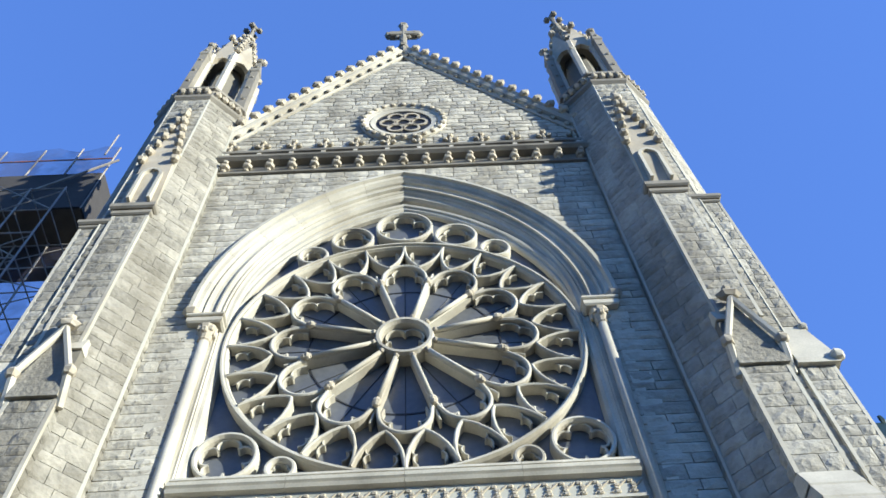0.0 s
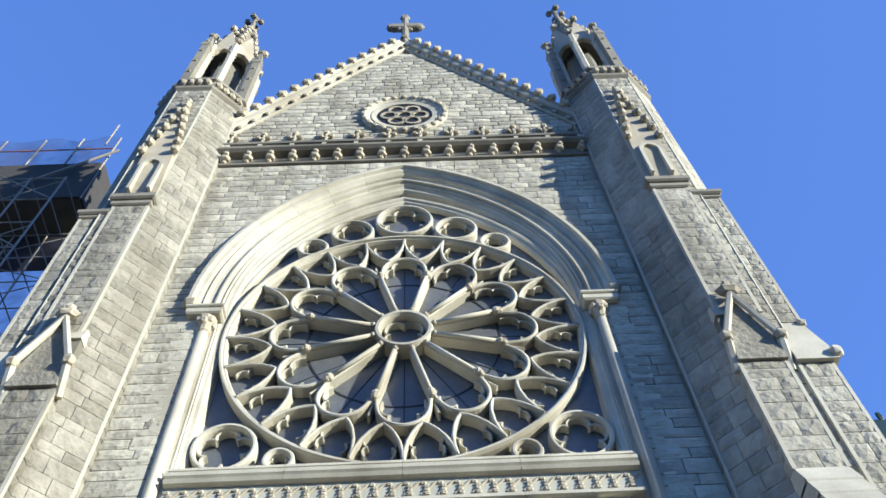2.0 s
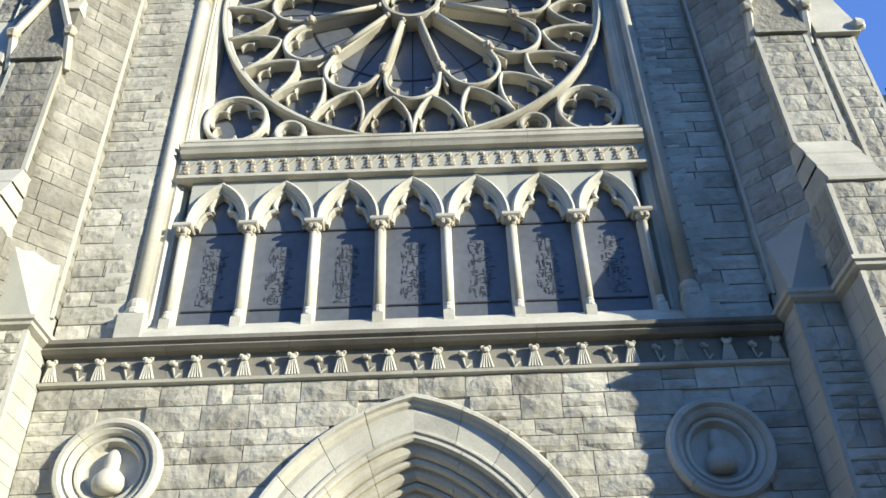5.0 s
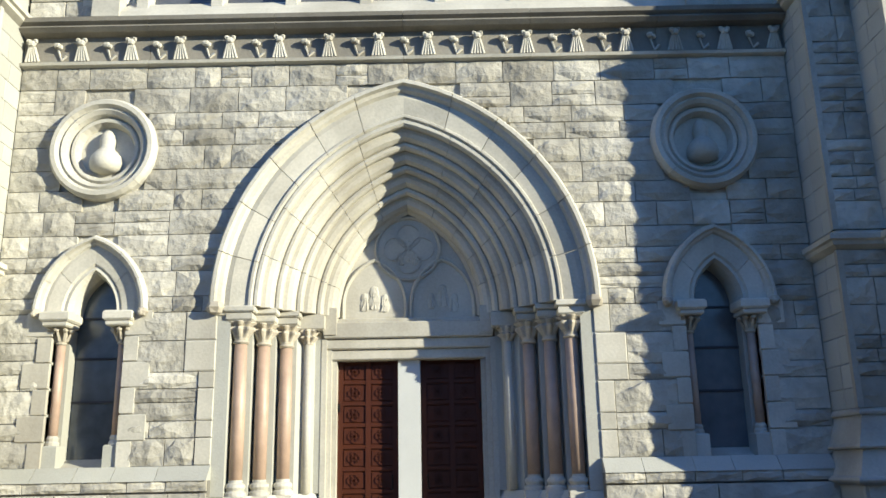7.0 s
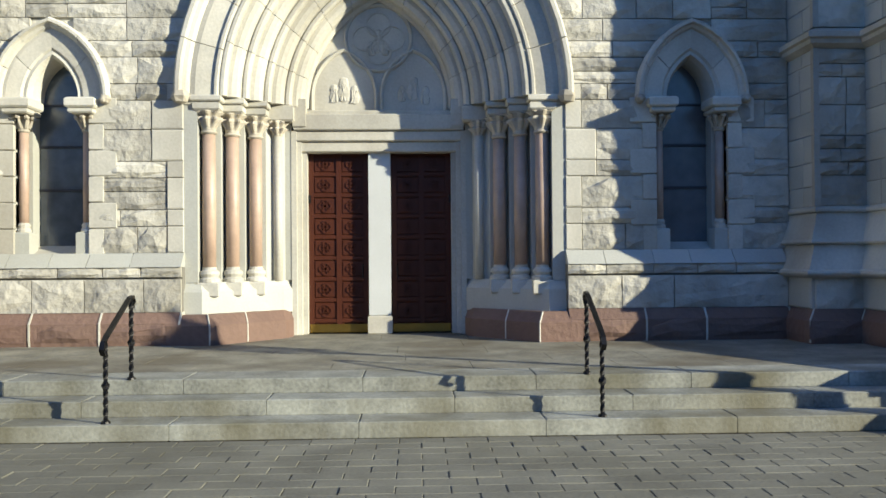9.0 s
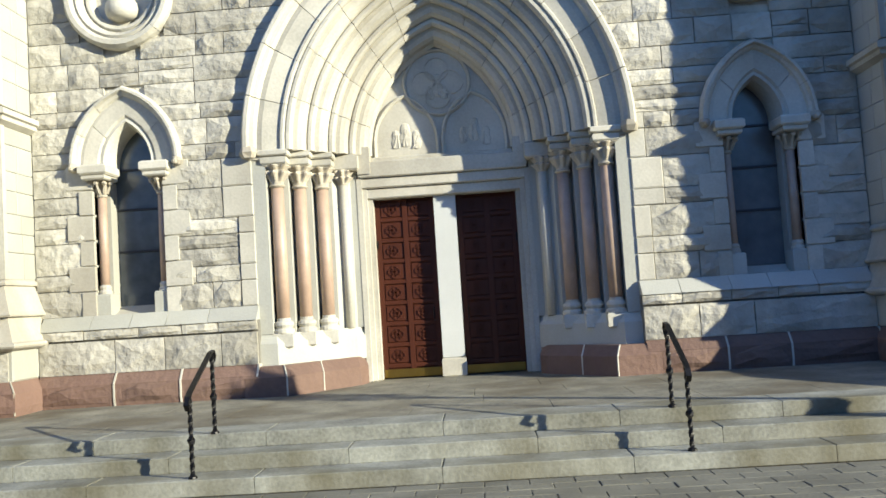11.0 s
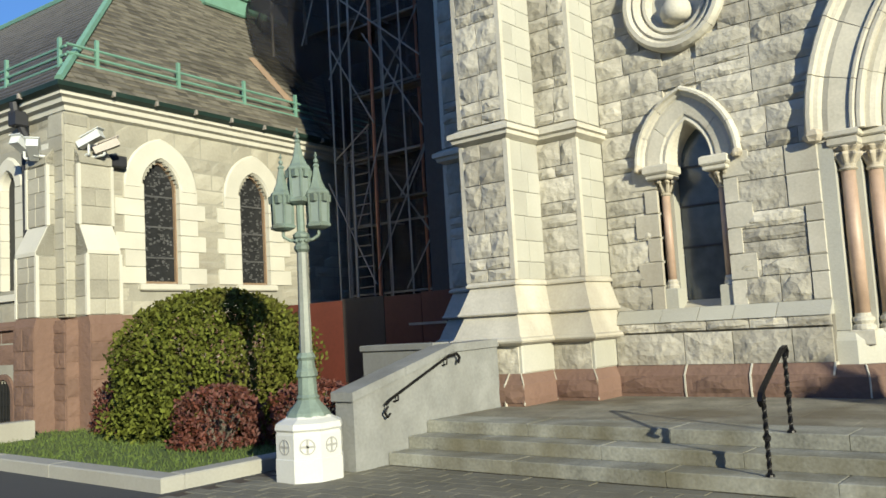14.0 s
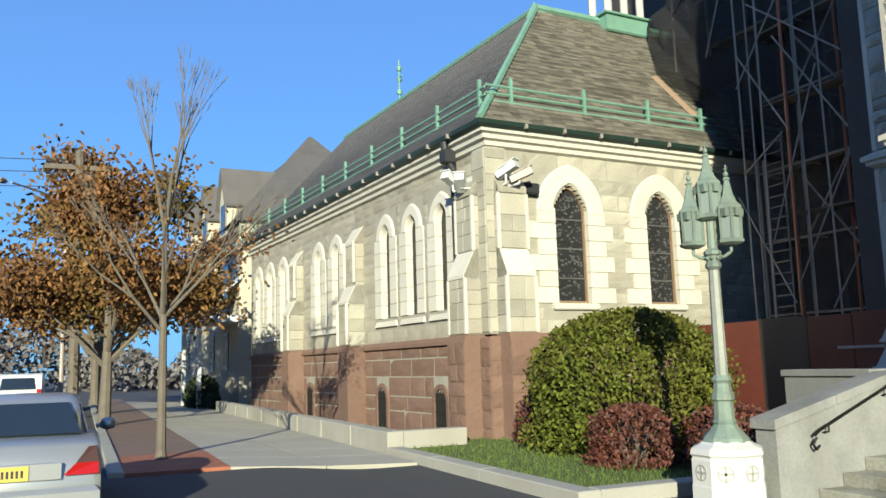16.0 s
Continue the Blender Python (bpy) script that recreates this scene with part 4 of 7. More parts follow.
gl = G().tube((0, 0, -.1), (0, 0, .75), .05, 6).blob((0, 0, .85), .14, rnd=rl).blob((-.2, 0, .55), .13, .1, .11, rnd=rl).blob((.2, 0, .55), .13, .1, .11, rnd=rl).blob((0, 0, .4), .1, rnd=rl)
fle_me = gl.mesh("fleuron")
fle_me.materials.append(M_CARVE)
for i in range(12):
    o = part("fleuron", fle_me, M_CARVE, cornice)
    o.location = (-6.5 + i * 1.182, -.12, 30.0)
    part("parapet_post", G().box(-6.58 + i * 1.182, -6.42 + i * 1.182, -.24, -.1, 29.28, 29.78), M_LIME, cornice)
coping = thing("gable_coping", "pale stone gable coping with crockets and a cross", "coping", kind="structure")
ang = math.atan(GAB_SLOPE)
cr_me = G().blob((0, 0, .12), .22, .2, .2, rnd=rl).blob((0.08, 0, .3), .15, rnd=rl).mesh("crocket")
cr_me.materials.append(M_CARVE)
pel_me = G().blob((0, 0, 0), .13, .08, .13, rnd=rl).mesh("pellet")
pel_me.materials.append(M_CARVE)
LEN = math.hypot(7.0, 7.0 * GAB_SLOPE)
for s in (-1, 1):
    m = Matrix.Translation((0, 0, GAB_TOP)) @ (pose(0, 0, 0, 0, math.degrees(ang), 0) if s > 0 else pose(0, 0, 0, 0, 180 - math.degrees(ang), 0))
    g = G()
    prof = [(-.18, .02), (-.22, .12), (-.22, .2), (-.30, .3), (.9, .3), (.9, -.35), (-.08, -.35), (-.12, -.28), (-.03, -.24), (-.03, -.02)]
    f = 1 if s > 0 else -1
    for i in range(8):
        xa, xb = LEN * i / 8 + .004, LEN * (i + 1) / 8 - .004
        g.loft([[m @ Vector((x, y, z * f)) for y, z in prof] for x in (xa, xb)])
    part("coping_stone", g, M_LIME, coping)
    for i in range(15):
        o = part("crocket", cr_me, M_CARVE, coping)
        o.matrix_basis = Matrix.Translation(m @ Vector((.6 + i * .78, -.3, .32 * f)))
        o = part("pellet", pel_me, M_CARVE, coping)
        o.matrix_basis = Matrix.Translation(m @ Vector((.4 + i * .78, -.1, -.13 * f)))
cross = thing("cross_finial", "weathered stone cross finial on the gable peak", "cross")
g = G().lathe([(.34, 41.0), (.28, 41.4), (.16, 41.7), (.24, 41.9), (.15, 42.1), (.17, 42.9), (.2, 44.6), (.17, 46.0)], 0, .2, 8)
g.bevel_box(-.7, .7, .02, .38, 44.3, 44.85, .06)
for x, z in ((-.72, 44.62), (.72, 44.62), (0, 46.2)):
    g.blob((x, .2, z), .3, .22, .36, rnd=rl)
    g.blob((x * .8, .2, z - (.2 if x == 0 else 0)), .17, .16, .2, rnd=rl)
for k in range(4):
    g.blob((.36 * math.cos(k * 1.57 + .78), .2, 44.58 + .4 * math.sin(k * 1.57 + .78)), .2, .14, .22, rnd=rl)
g.blob((0, .2, 42.7), .3, .3, .22, rnd=rl).blob((0, .2, 43.5), .2, .2, .2, rnd=rl)
part("cross", g, M_WEATHER, cross)
ros = thing("gable_rosette", "small round traceried rosette in the gable", "rosette", kind="structure")
part("rim", G().ring(0, 32.5, 1.6, [(.12, .2), (.12, -.1), (.0, -.2), (-.12, -.12), (-.2, -.1), (-.28, 0), (-.28, .2)], 40), M_LIME, ros)
for i in range(24):
    th = i * math.pi / 12
    o = part("pellet", pel_me, M_CARVE, ros)
    o.location = (1.62 * math.cos(th), -.18, 32.5 + 1.62 * math.sin(th))
part("inner_rim", G().ring(0, 32.5, 1.22, [(.1, .1), (.1, -.10), (-.1, -.07), (-.12, .1)], 36), M_LIME, ros)
g = G()
for k in range(6):
    th = k * math.pi / 3
    g.ring(.62 * math.cos(th), 32.5 + .62 * math.sin(th), .3, [(.05, .1), (.05, -.08), (-.05, -.08), (-.05, .1)], 14)
g.ring(0, 32.5, .3, [(.05, .1), (.05, -.08), (-.05, -.08), (-.05, .1)], 14)
part("tracery", g, M_CARVE, ros)
part("pane", G().ring(0, 32.5, 1.2, [(0, -.03), (0, .02), (-1.199, .02), (-1.199, -.03)], 32), M_DGLASS, ros, "dark glass")


# ---- buttresses with octagonal turrets ----
def face(mas, p0, p1, z0, z1, material, rough, sizes, lo, hi, d=0.07, rnd=RND, trim=None):
    """Lays blocks on an upright face that runs from p0 to p1, left to right as seen from outside."""
    p0, p1 = Vector((*p0, 0)), Vector((*p1, 0))
    x = (p1 - p0).normalized()
    w = (p1 - p0).length
    m = Matrix((x, Vector((0, 0, 1)).cross(x), (0, 0, 1))).transposed().to_4x4()
    for za, zb in courses(z0, z1, sizes, rnd):
        for ua, ub in split(0, w, lo, hi, rnd):
            o = p0 + x * ua
            mas.put(Matrix.Translation((o.x, o.y, za)) @ m, ub - ua, zb - za, d, material, rough)


def inset(poly, k, cx):
    """Moves an outline's front and sides in towards cx by k (negative: outwards)."""
    return [(x + (k if x < cx else -k), y + (k if y < 1.2 else 0)) for x, y in poly]


BASE = [(6.42, 0.05), (6.42, -1.12), (7.2, -1.12), (7.2, -2.1), (8.57, -2.1), (8.57, -1.12), (9.72, -1.12), (9.72, 1.3), (6.42, 1.3)]
SHAFT = [(6.65, 0.05), (6.65, -.9), (7.42, -.9), (7.42, -1.85), (8.35, -1.85), (8.35, -.9), (9.5, -.9), (9.5, 1.3), (6.65, 1.3)]
OCT_C, OCT_A = (8.25, .45), 1.6


def octagon(ap, c=OCT_C):
    r = ap / math.cos(math.pi / 8)
    return [(c[0] + r * math.cos(math.pi / 8 + k * math.pi / 4), c[1] + r * math.sin(math.pi / 8 + k * math.pi / 4)) for k in range(8)]


CROCKET_ME = []
for k in range(3):
    me = G().blob((0, 0, 0), .18, .17, .19, rnd=rl).blob((.08, 0, .12), .1, rnd=rl).mesh("crocket")
    me.materials.append(M_CARVE)
    CROCKET_ME.append(me)


def buttress(s):
    name = "stepped granite corner buttress with octagonal turret, gablets and open pinnacle"
    bt = thing("buttress", name, "buttress", group="front buttresses")

    def mir(poly):
        q = [(s * x, y) for x, y in poly]
        return q if s > 0 else q[::-1]

    def ring(poly, z):
        return [(s * x, y, z) for x, y in poly]
    near = Masonry(bt, 260 if s < 0 else 200)
    # core
    g = G()
    g.loft([ring(inset(BASE, .17, 8.05), 0), ring(inset(BASE, .17, 8.05), 1.0)])
    g.loft([ring(inset(SHAFT, .03, 8.05), 1.0), ring(inset(SHAFT, .03, 8.05), 8.9)])
    part("core", g, M_MORTAR_SHADE, bt)
    # brownstone foot, split where the joints are
    g = G()
    g.loft([ring(BASE, 0.0), ring(inset(BASE, -.02, 8.05), .12), ring(inset(BASE, -.01, 8.05), .34), ring(inset(BASE, .12, 8.05), .51)])
    part("brownstone_foot", g, M_BROWN, bt, "brownstone foot course")
    # sloped plinth
    g = G()
    mid = [((a[0] + b[0]) / 2, (a[1] + b[1]) / 2) for a, b in zip(BASE, SHAFT)]
    prof = [(inset(BASE, .13, 8.05), .96), (inset(BASE, .03, 8.05), .98), (inset(BASE, -.04, 8.05), 1.01), (inset(BASE, -.06, 8.05), 1.04), (inset(BASE, -.05, 8.05), 1.075), (inset(BASE, .0, 8.05), 1.10),
            (inset(mid, .03, 8.05), 1.47), (inset(mid, -.05, 8.05), 1.485), (inset(mid, -.06, 8.05), 1.51), (inset(mid, -.03, 8.05), 1.55), (inset(SHAFT, .0, 8.05), 1.95), (inset(SHAFT, -.05, 8.05), 1.965),
            (inset(SHAFT, -.055, 8.05), 2.0), (inset(SHAFT, -.03, 8.05), 2.03), (SHAFT, 2.06)]
    g.loft([ring(poly, z) for poly, z in prof])
    for x, y in BASE[1:7]:
        kx = .13 if x < 8.05 else -.13
        part("foot_joint", G().tube((s * x, y, .02), (s * x, y, .35), .014, 5).tube((s * x, y, .35), (s * (x + kx), y + .13, .515), .014, 5), M_LIME, bt, "pale mortar joint")
    for xj in (7.55, 8.9):
        yj = -2.1 if xj < 8.5 else -1.12
        part("foot_joint", G().loft([[(s * xj + w, yj + dy, z) for dy, z in ((.1, 0), (-.035, 0), (-.035, .345), (.12, .52), (.3, .52), (.3, 0))] for w in (-.012, .012)]), M_LIME, bt, "pale mortar joint")
    part("sloped_plinth", g, M_LIME, bt, "smooth pale sloped plinth")
    # strings
    for z, nm in ((4.42, "string_course"), (8.85, "upper_string_course")):
        g = G()
        g.loft([ring(inset(SHAFT, .0, 8.05), z), ring(inset(SHAFT, -.12, 8.05), z + .06), ring(inset(SHAFT, -.13, 8.05), z + .12), ring(inset(SHAFT, -.18, 8.05), z + .14),
                ring(inset(SHAFT, -.18, 8.05), z + .22), ring(inset(SHAFT, .02, 8.05), z + .32)])
        part(nm, g, M_LIME, bt)
    # masonry of the lower stages: rock faces to the front, dressed returns
    P = inset(BASE, .15, 8.05)
    S = SHAFT

    def lay(poly, i, z0, z1, material, rough, sizes, lo, hi, mas=near, d=.07):
        a, b = poly[i], poly[i + 1]
        a, b = (s * a[0], a[1]), (s * b[0], b[1])
        # outlines run from the wall outwards; seen from outside this is right to left for s < 0
        if s < 0:
            a, b = b, a
        face(mas, a, b, z0, z1, material, rough, sizes, lo, hi, d)
    for i in (1, 3, 5):
        lay(P, i, .5, .99, M_ROCK, True, [.49], .6, .9)
    for i in (1, 3, 5):
        lay(inset(BASE, .0, 8.05), i, .05, .35, M_BROWN, True, [.3], .6, 1.0, d=.075)
    for i in (0, 2, 4):
        lay(P, i, .5, .99, M_SHAFT, False, [.49], .6, 1.2)
    for z0, z1 in ((2.05, 4.42), (4.74, 8.85)):
        for i in (3, 1, 5):
            lay(S, i, z0, z1, M_ROCK, True, [.2, .42, .46, .22], .36, .52)
        for i in (0, 2, 4):
            lay(S, i, z0, z1, M_SHAFT, False, [.3, .42, .36], .38, .6, d=.02)
        for x, y in (S[1], S[3], S[4], S[6]):
            xx = s * x
            part("corner_margin", G().box(xx - .045, xx + .045, y - .03, y + .06, z0, z1), M_LIME, bt)
    # octagonal turret
    far = Masonry(bt, 0, gap=.007)
    oc = octagon(OCT_A)
    g = G()
    g.loft([ring(octagon(OCT_A - .03), 8.9), ring(octagon(OCT_A - .03), 33.0)])
    part("turret_core", g, M_MORTAR_SHADE, bt)
    q = [(s * x, y) for x, y in oc]
    if s < 0:
        q = q[::-1]
    for k in range(8):
        a, b = q[k], q[(k + 1) % 8]
        mx, my = (a[0] + b[0]) / 2, (a[1] + b[1]) / 2
        if my < .5:
            face(far, a, b, 9.6, 32.9, M_TURRET, True, [.34, .5, .44, .3], .4, .85, .09 if my < -1 else .06)
    for x, y in oc:
        if y < .6:
            part("turret_margin", G().tube((s * x, y, 9.5), (s * x, y, 32.9), .05, 5), M_SHAFT, bt)
    # broach from the square stage to the octagon
    g = G().loft([[(s * x, y, 9.15) for x, y in ((6.66, .05), (6.66, -.85), (7.42, -.85), (7.42, .05))], [(s * x, y, 10.9) for x, y in ((6.70, .0), (6.72, -.22), (7.42, -.95), (7.42, .0))]])
    part("broach", g, M_SHAFT, bt, "smooth pale broach stones")
    # front pier above the second string
    g = G()
    g.box(min(s * 7.44, s * 8.38), max(s * 7.44, s * 8.38), -1.83, .3, 8.9, 10.85)
    g.box(min(s * 7.44, s * 8.43), max(s * 7.44, s * 8.43), -1.28, .3, 10.85, 17.0)
    g.box(min(s * 7.62, s * 8.58), max(s * 7.62, s * 8.58), -1.2, .3, 17.0, 23.6)
    part("pier_core", g, M_MORTAR_SHADE, bt)

    def pier(x0, x1, y, yb, z0, z1):
        xa, xb = sorted((s * x0, s * x1))
        face(far, (xa, y), (xb, y), z0, z1, M_TURRET, True, [.3, .46, .38, .5], .42, .72, .06)
        face(far, (xb, y), (xb, yb), z0, z1, M_TURRET, True, [.36, .42], .3, .5, .06)
        face(far, (xa, yb), (xa, y), z0, z1, M_TURRET, True, [.36, .42], .3, .5, .06)
        for xx in (xa, xb):
            part("corner_margin", G().box(xx - .045, xx + .045, y - .03, y + .06, z0, z1), M_LIME, bt)
    pier(7.42, 8.40, -1.85, -.9, 9.17, 10.8)
    pier(7.42, 8.45, -1.30, -.9, 12.2, 15.3)
    pier(7.60, 8.60, -1.22, -.9, 17.2, 23.5)
    # weathering of three slabs
    for k in range(3):
        za, zb = 10.8 + k * .47, 10.8 + (k + 1) * .47
        ya, yb = -1.92 + k * .2, -1.92 + (k + 1) * .2
        xa, xb = sorted((s * 7.40, s * 8.45))
        part("weathering_slab", G().loft([[(x, y, z) for x in (xx,) for y, z in ((ya - .02, za - .06), (ya - .03, za), (yb, zb), (-.9, zb), (-.9, za - .06))] for xx in (xa, xb)]), M_LIME, bt)
    # gablet
    xm = s * 7.94
    gb = part("gablet", G().prism_y([(xm - .56, 15.3), (xm + .56, 15.3), (xm + .5, 16.0), (xm, 17.5), (xm - .5, 16.0)], -1.42, -.95), M_TURRET, bt, "small stone gablet with ball finials")
    for t in (-1, 1):
        part("gablet_coping", G().tube((xm + t * .62, -1.5, 15.95), (xm, -1.5, 17.62), .09, 6).tube((xm + t * .60, -1.5, 16.0), (xm + t * .60, -1.2, 15.1), .1, 6), M_LIME, gb)
        part("gablet_knob", G().blob((xm + t * .62, -1.5, 15.98), .17, rnd=rl), M_CARVE, gb)
    part("gablet_finial", G().blob((xm, -1.5, 17.75), .3, .18, .16, rnd=rl).blob((xm, -1.5, 17.95), .14, rnd=rl), M_CARVE, gb)
    part("gablet_slope", G().loft([[(xm - .52, -1.35, 17.0), (xm + .52, -1.35, 17.0), (xm + .52, -.9, 17.0), (xm - .52, -.9, 17.0)], [(xm - .5, -1.2, 17.5), (xm + .5, -1.2, 17.5), (xm + .5, -.9, 17.5), (xm - .5, -.9, 17.5)]]), M_LIME, gb)
    # cap and crocketed top of the pier
    xa, xb = sorted((s * 7.42, s * 8.78))
    part("pier_cap", G().bevel_box(xa, xb, -1.42, -.8, 23.75, 24.05, .06).bevel_box(xa + .08, xb - .08, -1.32, -.8, 23.5, 23.75, .05), M_WEATHER, bt)
    xm = s * 8.1
    top = part("pier_top", G().loft([[(xm - .56, -1.2, 24.05), (xm + .56, -1.2, 24.05), (xm + .56, -.9, 24.05), (xm - .56, -.9, 24.05)],
                                     [(xm - .5, -1.34, 27.0), (xm + .5, -1.34, 27.0), (xm + .5, -.9, 27.0), (xm - .5, -.9, 27.0)],
                                     [(xm - .05, -1.22, 30.6), (xm + .05, -1.22, 30.6), (xm + .05, -.9, 30.6), (xm - .05, -.9, 30.6)]]), M_CARVE, bt, "weathered crocketed gablet")
    g = G()
    for t in (-1, 1):
        for k in range(6):
            f = k / 5
            o = part("crocket", CROCKET_ME[k % 3], M_CARVE, top)
            o.matrix_basis = pose(xm + t * (.55 - .45 * f), -1.42 + .1 * f, 27.0 + 3.4 * f, 0, 0, 50 * k)
    g.blob((xm, -1.35, 31.0), .24, .2, .26, rnd=rl).blob((xm, -1.3, 31.5), .14, rnd=rl)
    part("finial", g, M_CARVE, top)
    part("niche", G().arch(xm, .3, .1, 26.0, [(.06, -1.2), (.06, -1.4), (-.04, -1.4), (-.04, -1.2)], 6, leg=24.4), M_LIME, top)
    # side pier, with a weathering half-way up
    g = G()
    xa, xb = sorted((s * 8.72, s * 9.46))
    g.box(xa + .03, xb - .03, -1.07, 1.2, 15.4, 23.0)
    g.box(xa + .03, xb - .03, -1.22, 1.2, 8.9, 15.4)
    part("side_pier_core", g, M_MORTAR_SHADE, bt)
    for y, z0, z1 in ((-1.1, 16.9, 23.0), (-1.25, 9.17, 15.25)):
        face(far, (xa, y), (xb, y), z0, z1, M_TURRET, True, [.3, .46, .38, .5], .36, .5, .055)
        face(far, (xb, y), (xb, 1.2), z0, z1, M_TURRET, True, [.36, .42], .4, .7, .05)
        face(far, (xa, 1.2), (xa, y), z0, z1, M_TURRET, True, [.36, .42], .4, .7, .05)
        for xx in (xa, xb):
            part("corner_margin", G().box(xx - .04, xx + .04, y - .03, y + .06, z0, z1), M_LIME, bt)
    part("side_cap", G().bevel_box(xa - .12, xb + .12, -1.26, 1.3, 23.15, 23.4, .06).bevel_box(xa - .05, xb + .05, -1.18, 1.3, 23.0, 23.15, .04), M_WEATHER, bt)
    xa, xb = sorted((s * 8.66, s * 9.62))
    xc, xd = sorted((s * 8.72, s * 9.46))
    part("side_weathering", G().loft([[(xa, -1.4, 15.25), (xb, -1.4, 15.25), (xb, 1.2, 15.25), (xa, 1.2, 15.25)], [(xa, -1.4, 15.42), (xb, -1.4, 15.42), (xb, 1.2, 15.42), (xa, 1.2, 15.42)],
                                      [(xc, -1.1, 16.9), (xd, -1.1, 16.9), (xd, 1.2, 16.9), (xc, 1.2, 16.9)]]).blob((s * 9.6, -1.38, 15.45), .17, rnd=rl).blob((s * 9.46, -1.1, 16.85), .13, rnd=rl), M_LIME, bt)
    # parapet, lantern and spirelet
    g = G()
    g.loft([ring(octagon(OCT_A - .02), 32.8), ring(octagon(OCT_A + .14), 33.0), ring(octagon(OCT_A + .16), 33.15), ring(octagon(OCT_A + .06), 33.25), ring(octagon(OCT_A + .06), 33.75),
            ring(octagon(OCT_A + .16), 33.8), ring(octagon(OCT_A + .16), 34.0), ring(octagon(OCT_A - .1), 34.05)])
    par = part("parapet", g, M_WEATHER, bt)
    g = G()
    for k in range(8):
        p, r2 = octagon(OCT_A + .1)[k], octagon(OCT_A + .1)[(k + 1) % 8]
        for f in (.16, .39, .61, .84):
            x, y = p[0] + (r2[0] - p[0]) * f, p[1] + (r2[1] - p[1]) * f
            o = part("parapet_foil", CROCKET_ME[k % 3], M_CARVE, par)
            o.matrix_basis = pose(s * x, y, 33.5, 0, 0, 50 * k)
    lan = part("lantern_core", G().loft([ring(octagon(.62), 34.0), ring(octagon(.62), 40.5)]), M_MORTAR_SHADE, bt, "dark hollow lantern core")
    oc = octagon(1.22)
    for k in range(8):
        p, r2 = oc[k], oc[(k + 1) % 8]
        part("lantern_post", G().tube((s * p[0], p[1], 34.0), (s * p[0], p[1], 39.4), .17, 6).blob((s * p[0], p[1], 38.2), .22, .22, .15, rnd=rl), M_LIME, lan)
        mx, my = (p[0] + r2[0]) / 2, (p[1] + r2[1]) / 2
        ux, uy = (r2[0] - p[0]), (r2[1] - p[1])
        n = Vector((mx - OCT_C[0], my - OCT_C[1])).normalized()
        tri = [(-.5, 38.0), (-.42, 38.6), (-.2, 38.9), (0, 39.05), (.2, 38.9), (.42, 38.6), (.5, 38.0), (.5, 39.3), (0, 41.6), (-.5, 39.3)]
        ring0 = [(s * (mx + ux * u + n.x * .05), my + uy * u + n.y * .05, z) for u, z in tri]
        ring1 = [(s * (mx + ux * u - n.x * .15), my + uy * u - n.y * .15, z) for u, z in tri]
        gg = G().loft([ring0, ring1])
        gg.blob((s * (mx + n.x * .1), my + n.y * .1, 41.75), .2, .2, .24, rnd=rl)
        part("lantern_gable", gg, M_CARVE, lan)
        if k % 2 == 0:
            px, py = OCT_C[0] + (p[0] - OCT_C[0]) * 1.24, OCT_C[1] + (p[1] - OCT_C[1]) * 1.24
            gg = G().loft([[(s * (px + dx * w), py + dy * w, z) for dx, dy in ((-1, -1), (1, -1), (1, 1), (-1, 1))] for w, z in ((.17, 34.0), (.17, 38.3), (.22, 38.4), (.05, 40.0))])
            gg.blob((s * px, py, 40.0), .2, rnd=rl)
            for j in range(4):
                gg.blob((s * px, py - .15, 35 + j * 1.3), .1, rnd=rl)
            part("lantern_pinnacle", gg, M_WEATHER, lan)
    sp = part("spirelet", G().loft([ring(octagon(.95), 39.4), ring(octagon(.1), 46.4)]), M_WEATHER, bt, "crocketed stone spirelet")
    g = G()
    for k in range(8):
        th = math.pi / 8 + k * math.pi / 4
        for j in range(6):
            f = j / 6
            r = 1.06 * (1 - f) + .12
            o = part("crocket", CROCKET_ME[(j + k) % 3], M_CARVE, sp)
            o.matrix_basis = pose(s * (OCT_C[0] + r * math.cos(th)), OCT_C[1] + r * math.sin(th), 40.5 + 5.6 * f, 0, 0, 40 * k + 70 * j)
    g = G().tube((s * OCT_C[0], OCT_C[1], 46.2), (s * OCT_C[0], OCT_C[1], 47.4), .12, 6)
    for k in range(4):
        g.blob((s * OCT_C[0] + .34 * math.cos(k * 1.571), OCT_C[1] + .34 * math.sin(k * 1.571), 47.1), .2, .2, .18, rnd=rl)
    g.blob((s * OCT_C[0], OCT_C[1], 47.6), .2, rnd=rl)
    part("finial", g, M_WEATHER, sp)
    near.finish()
    far.finish()
    return bt


buttress(-1)
buttress(1)


# ---- terrace, steps, ground ----
GZ = -0.5


def ground_z(y):
    """The street side lies higher than the forecourt."""
    f = min(1.0, max(0.0, (-8.2 - y) / 2.4))
    return GZ - .02 + .17 * f * f * (3 - 2 * f)


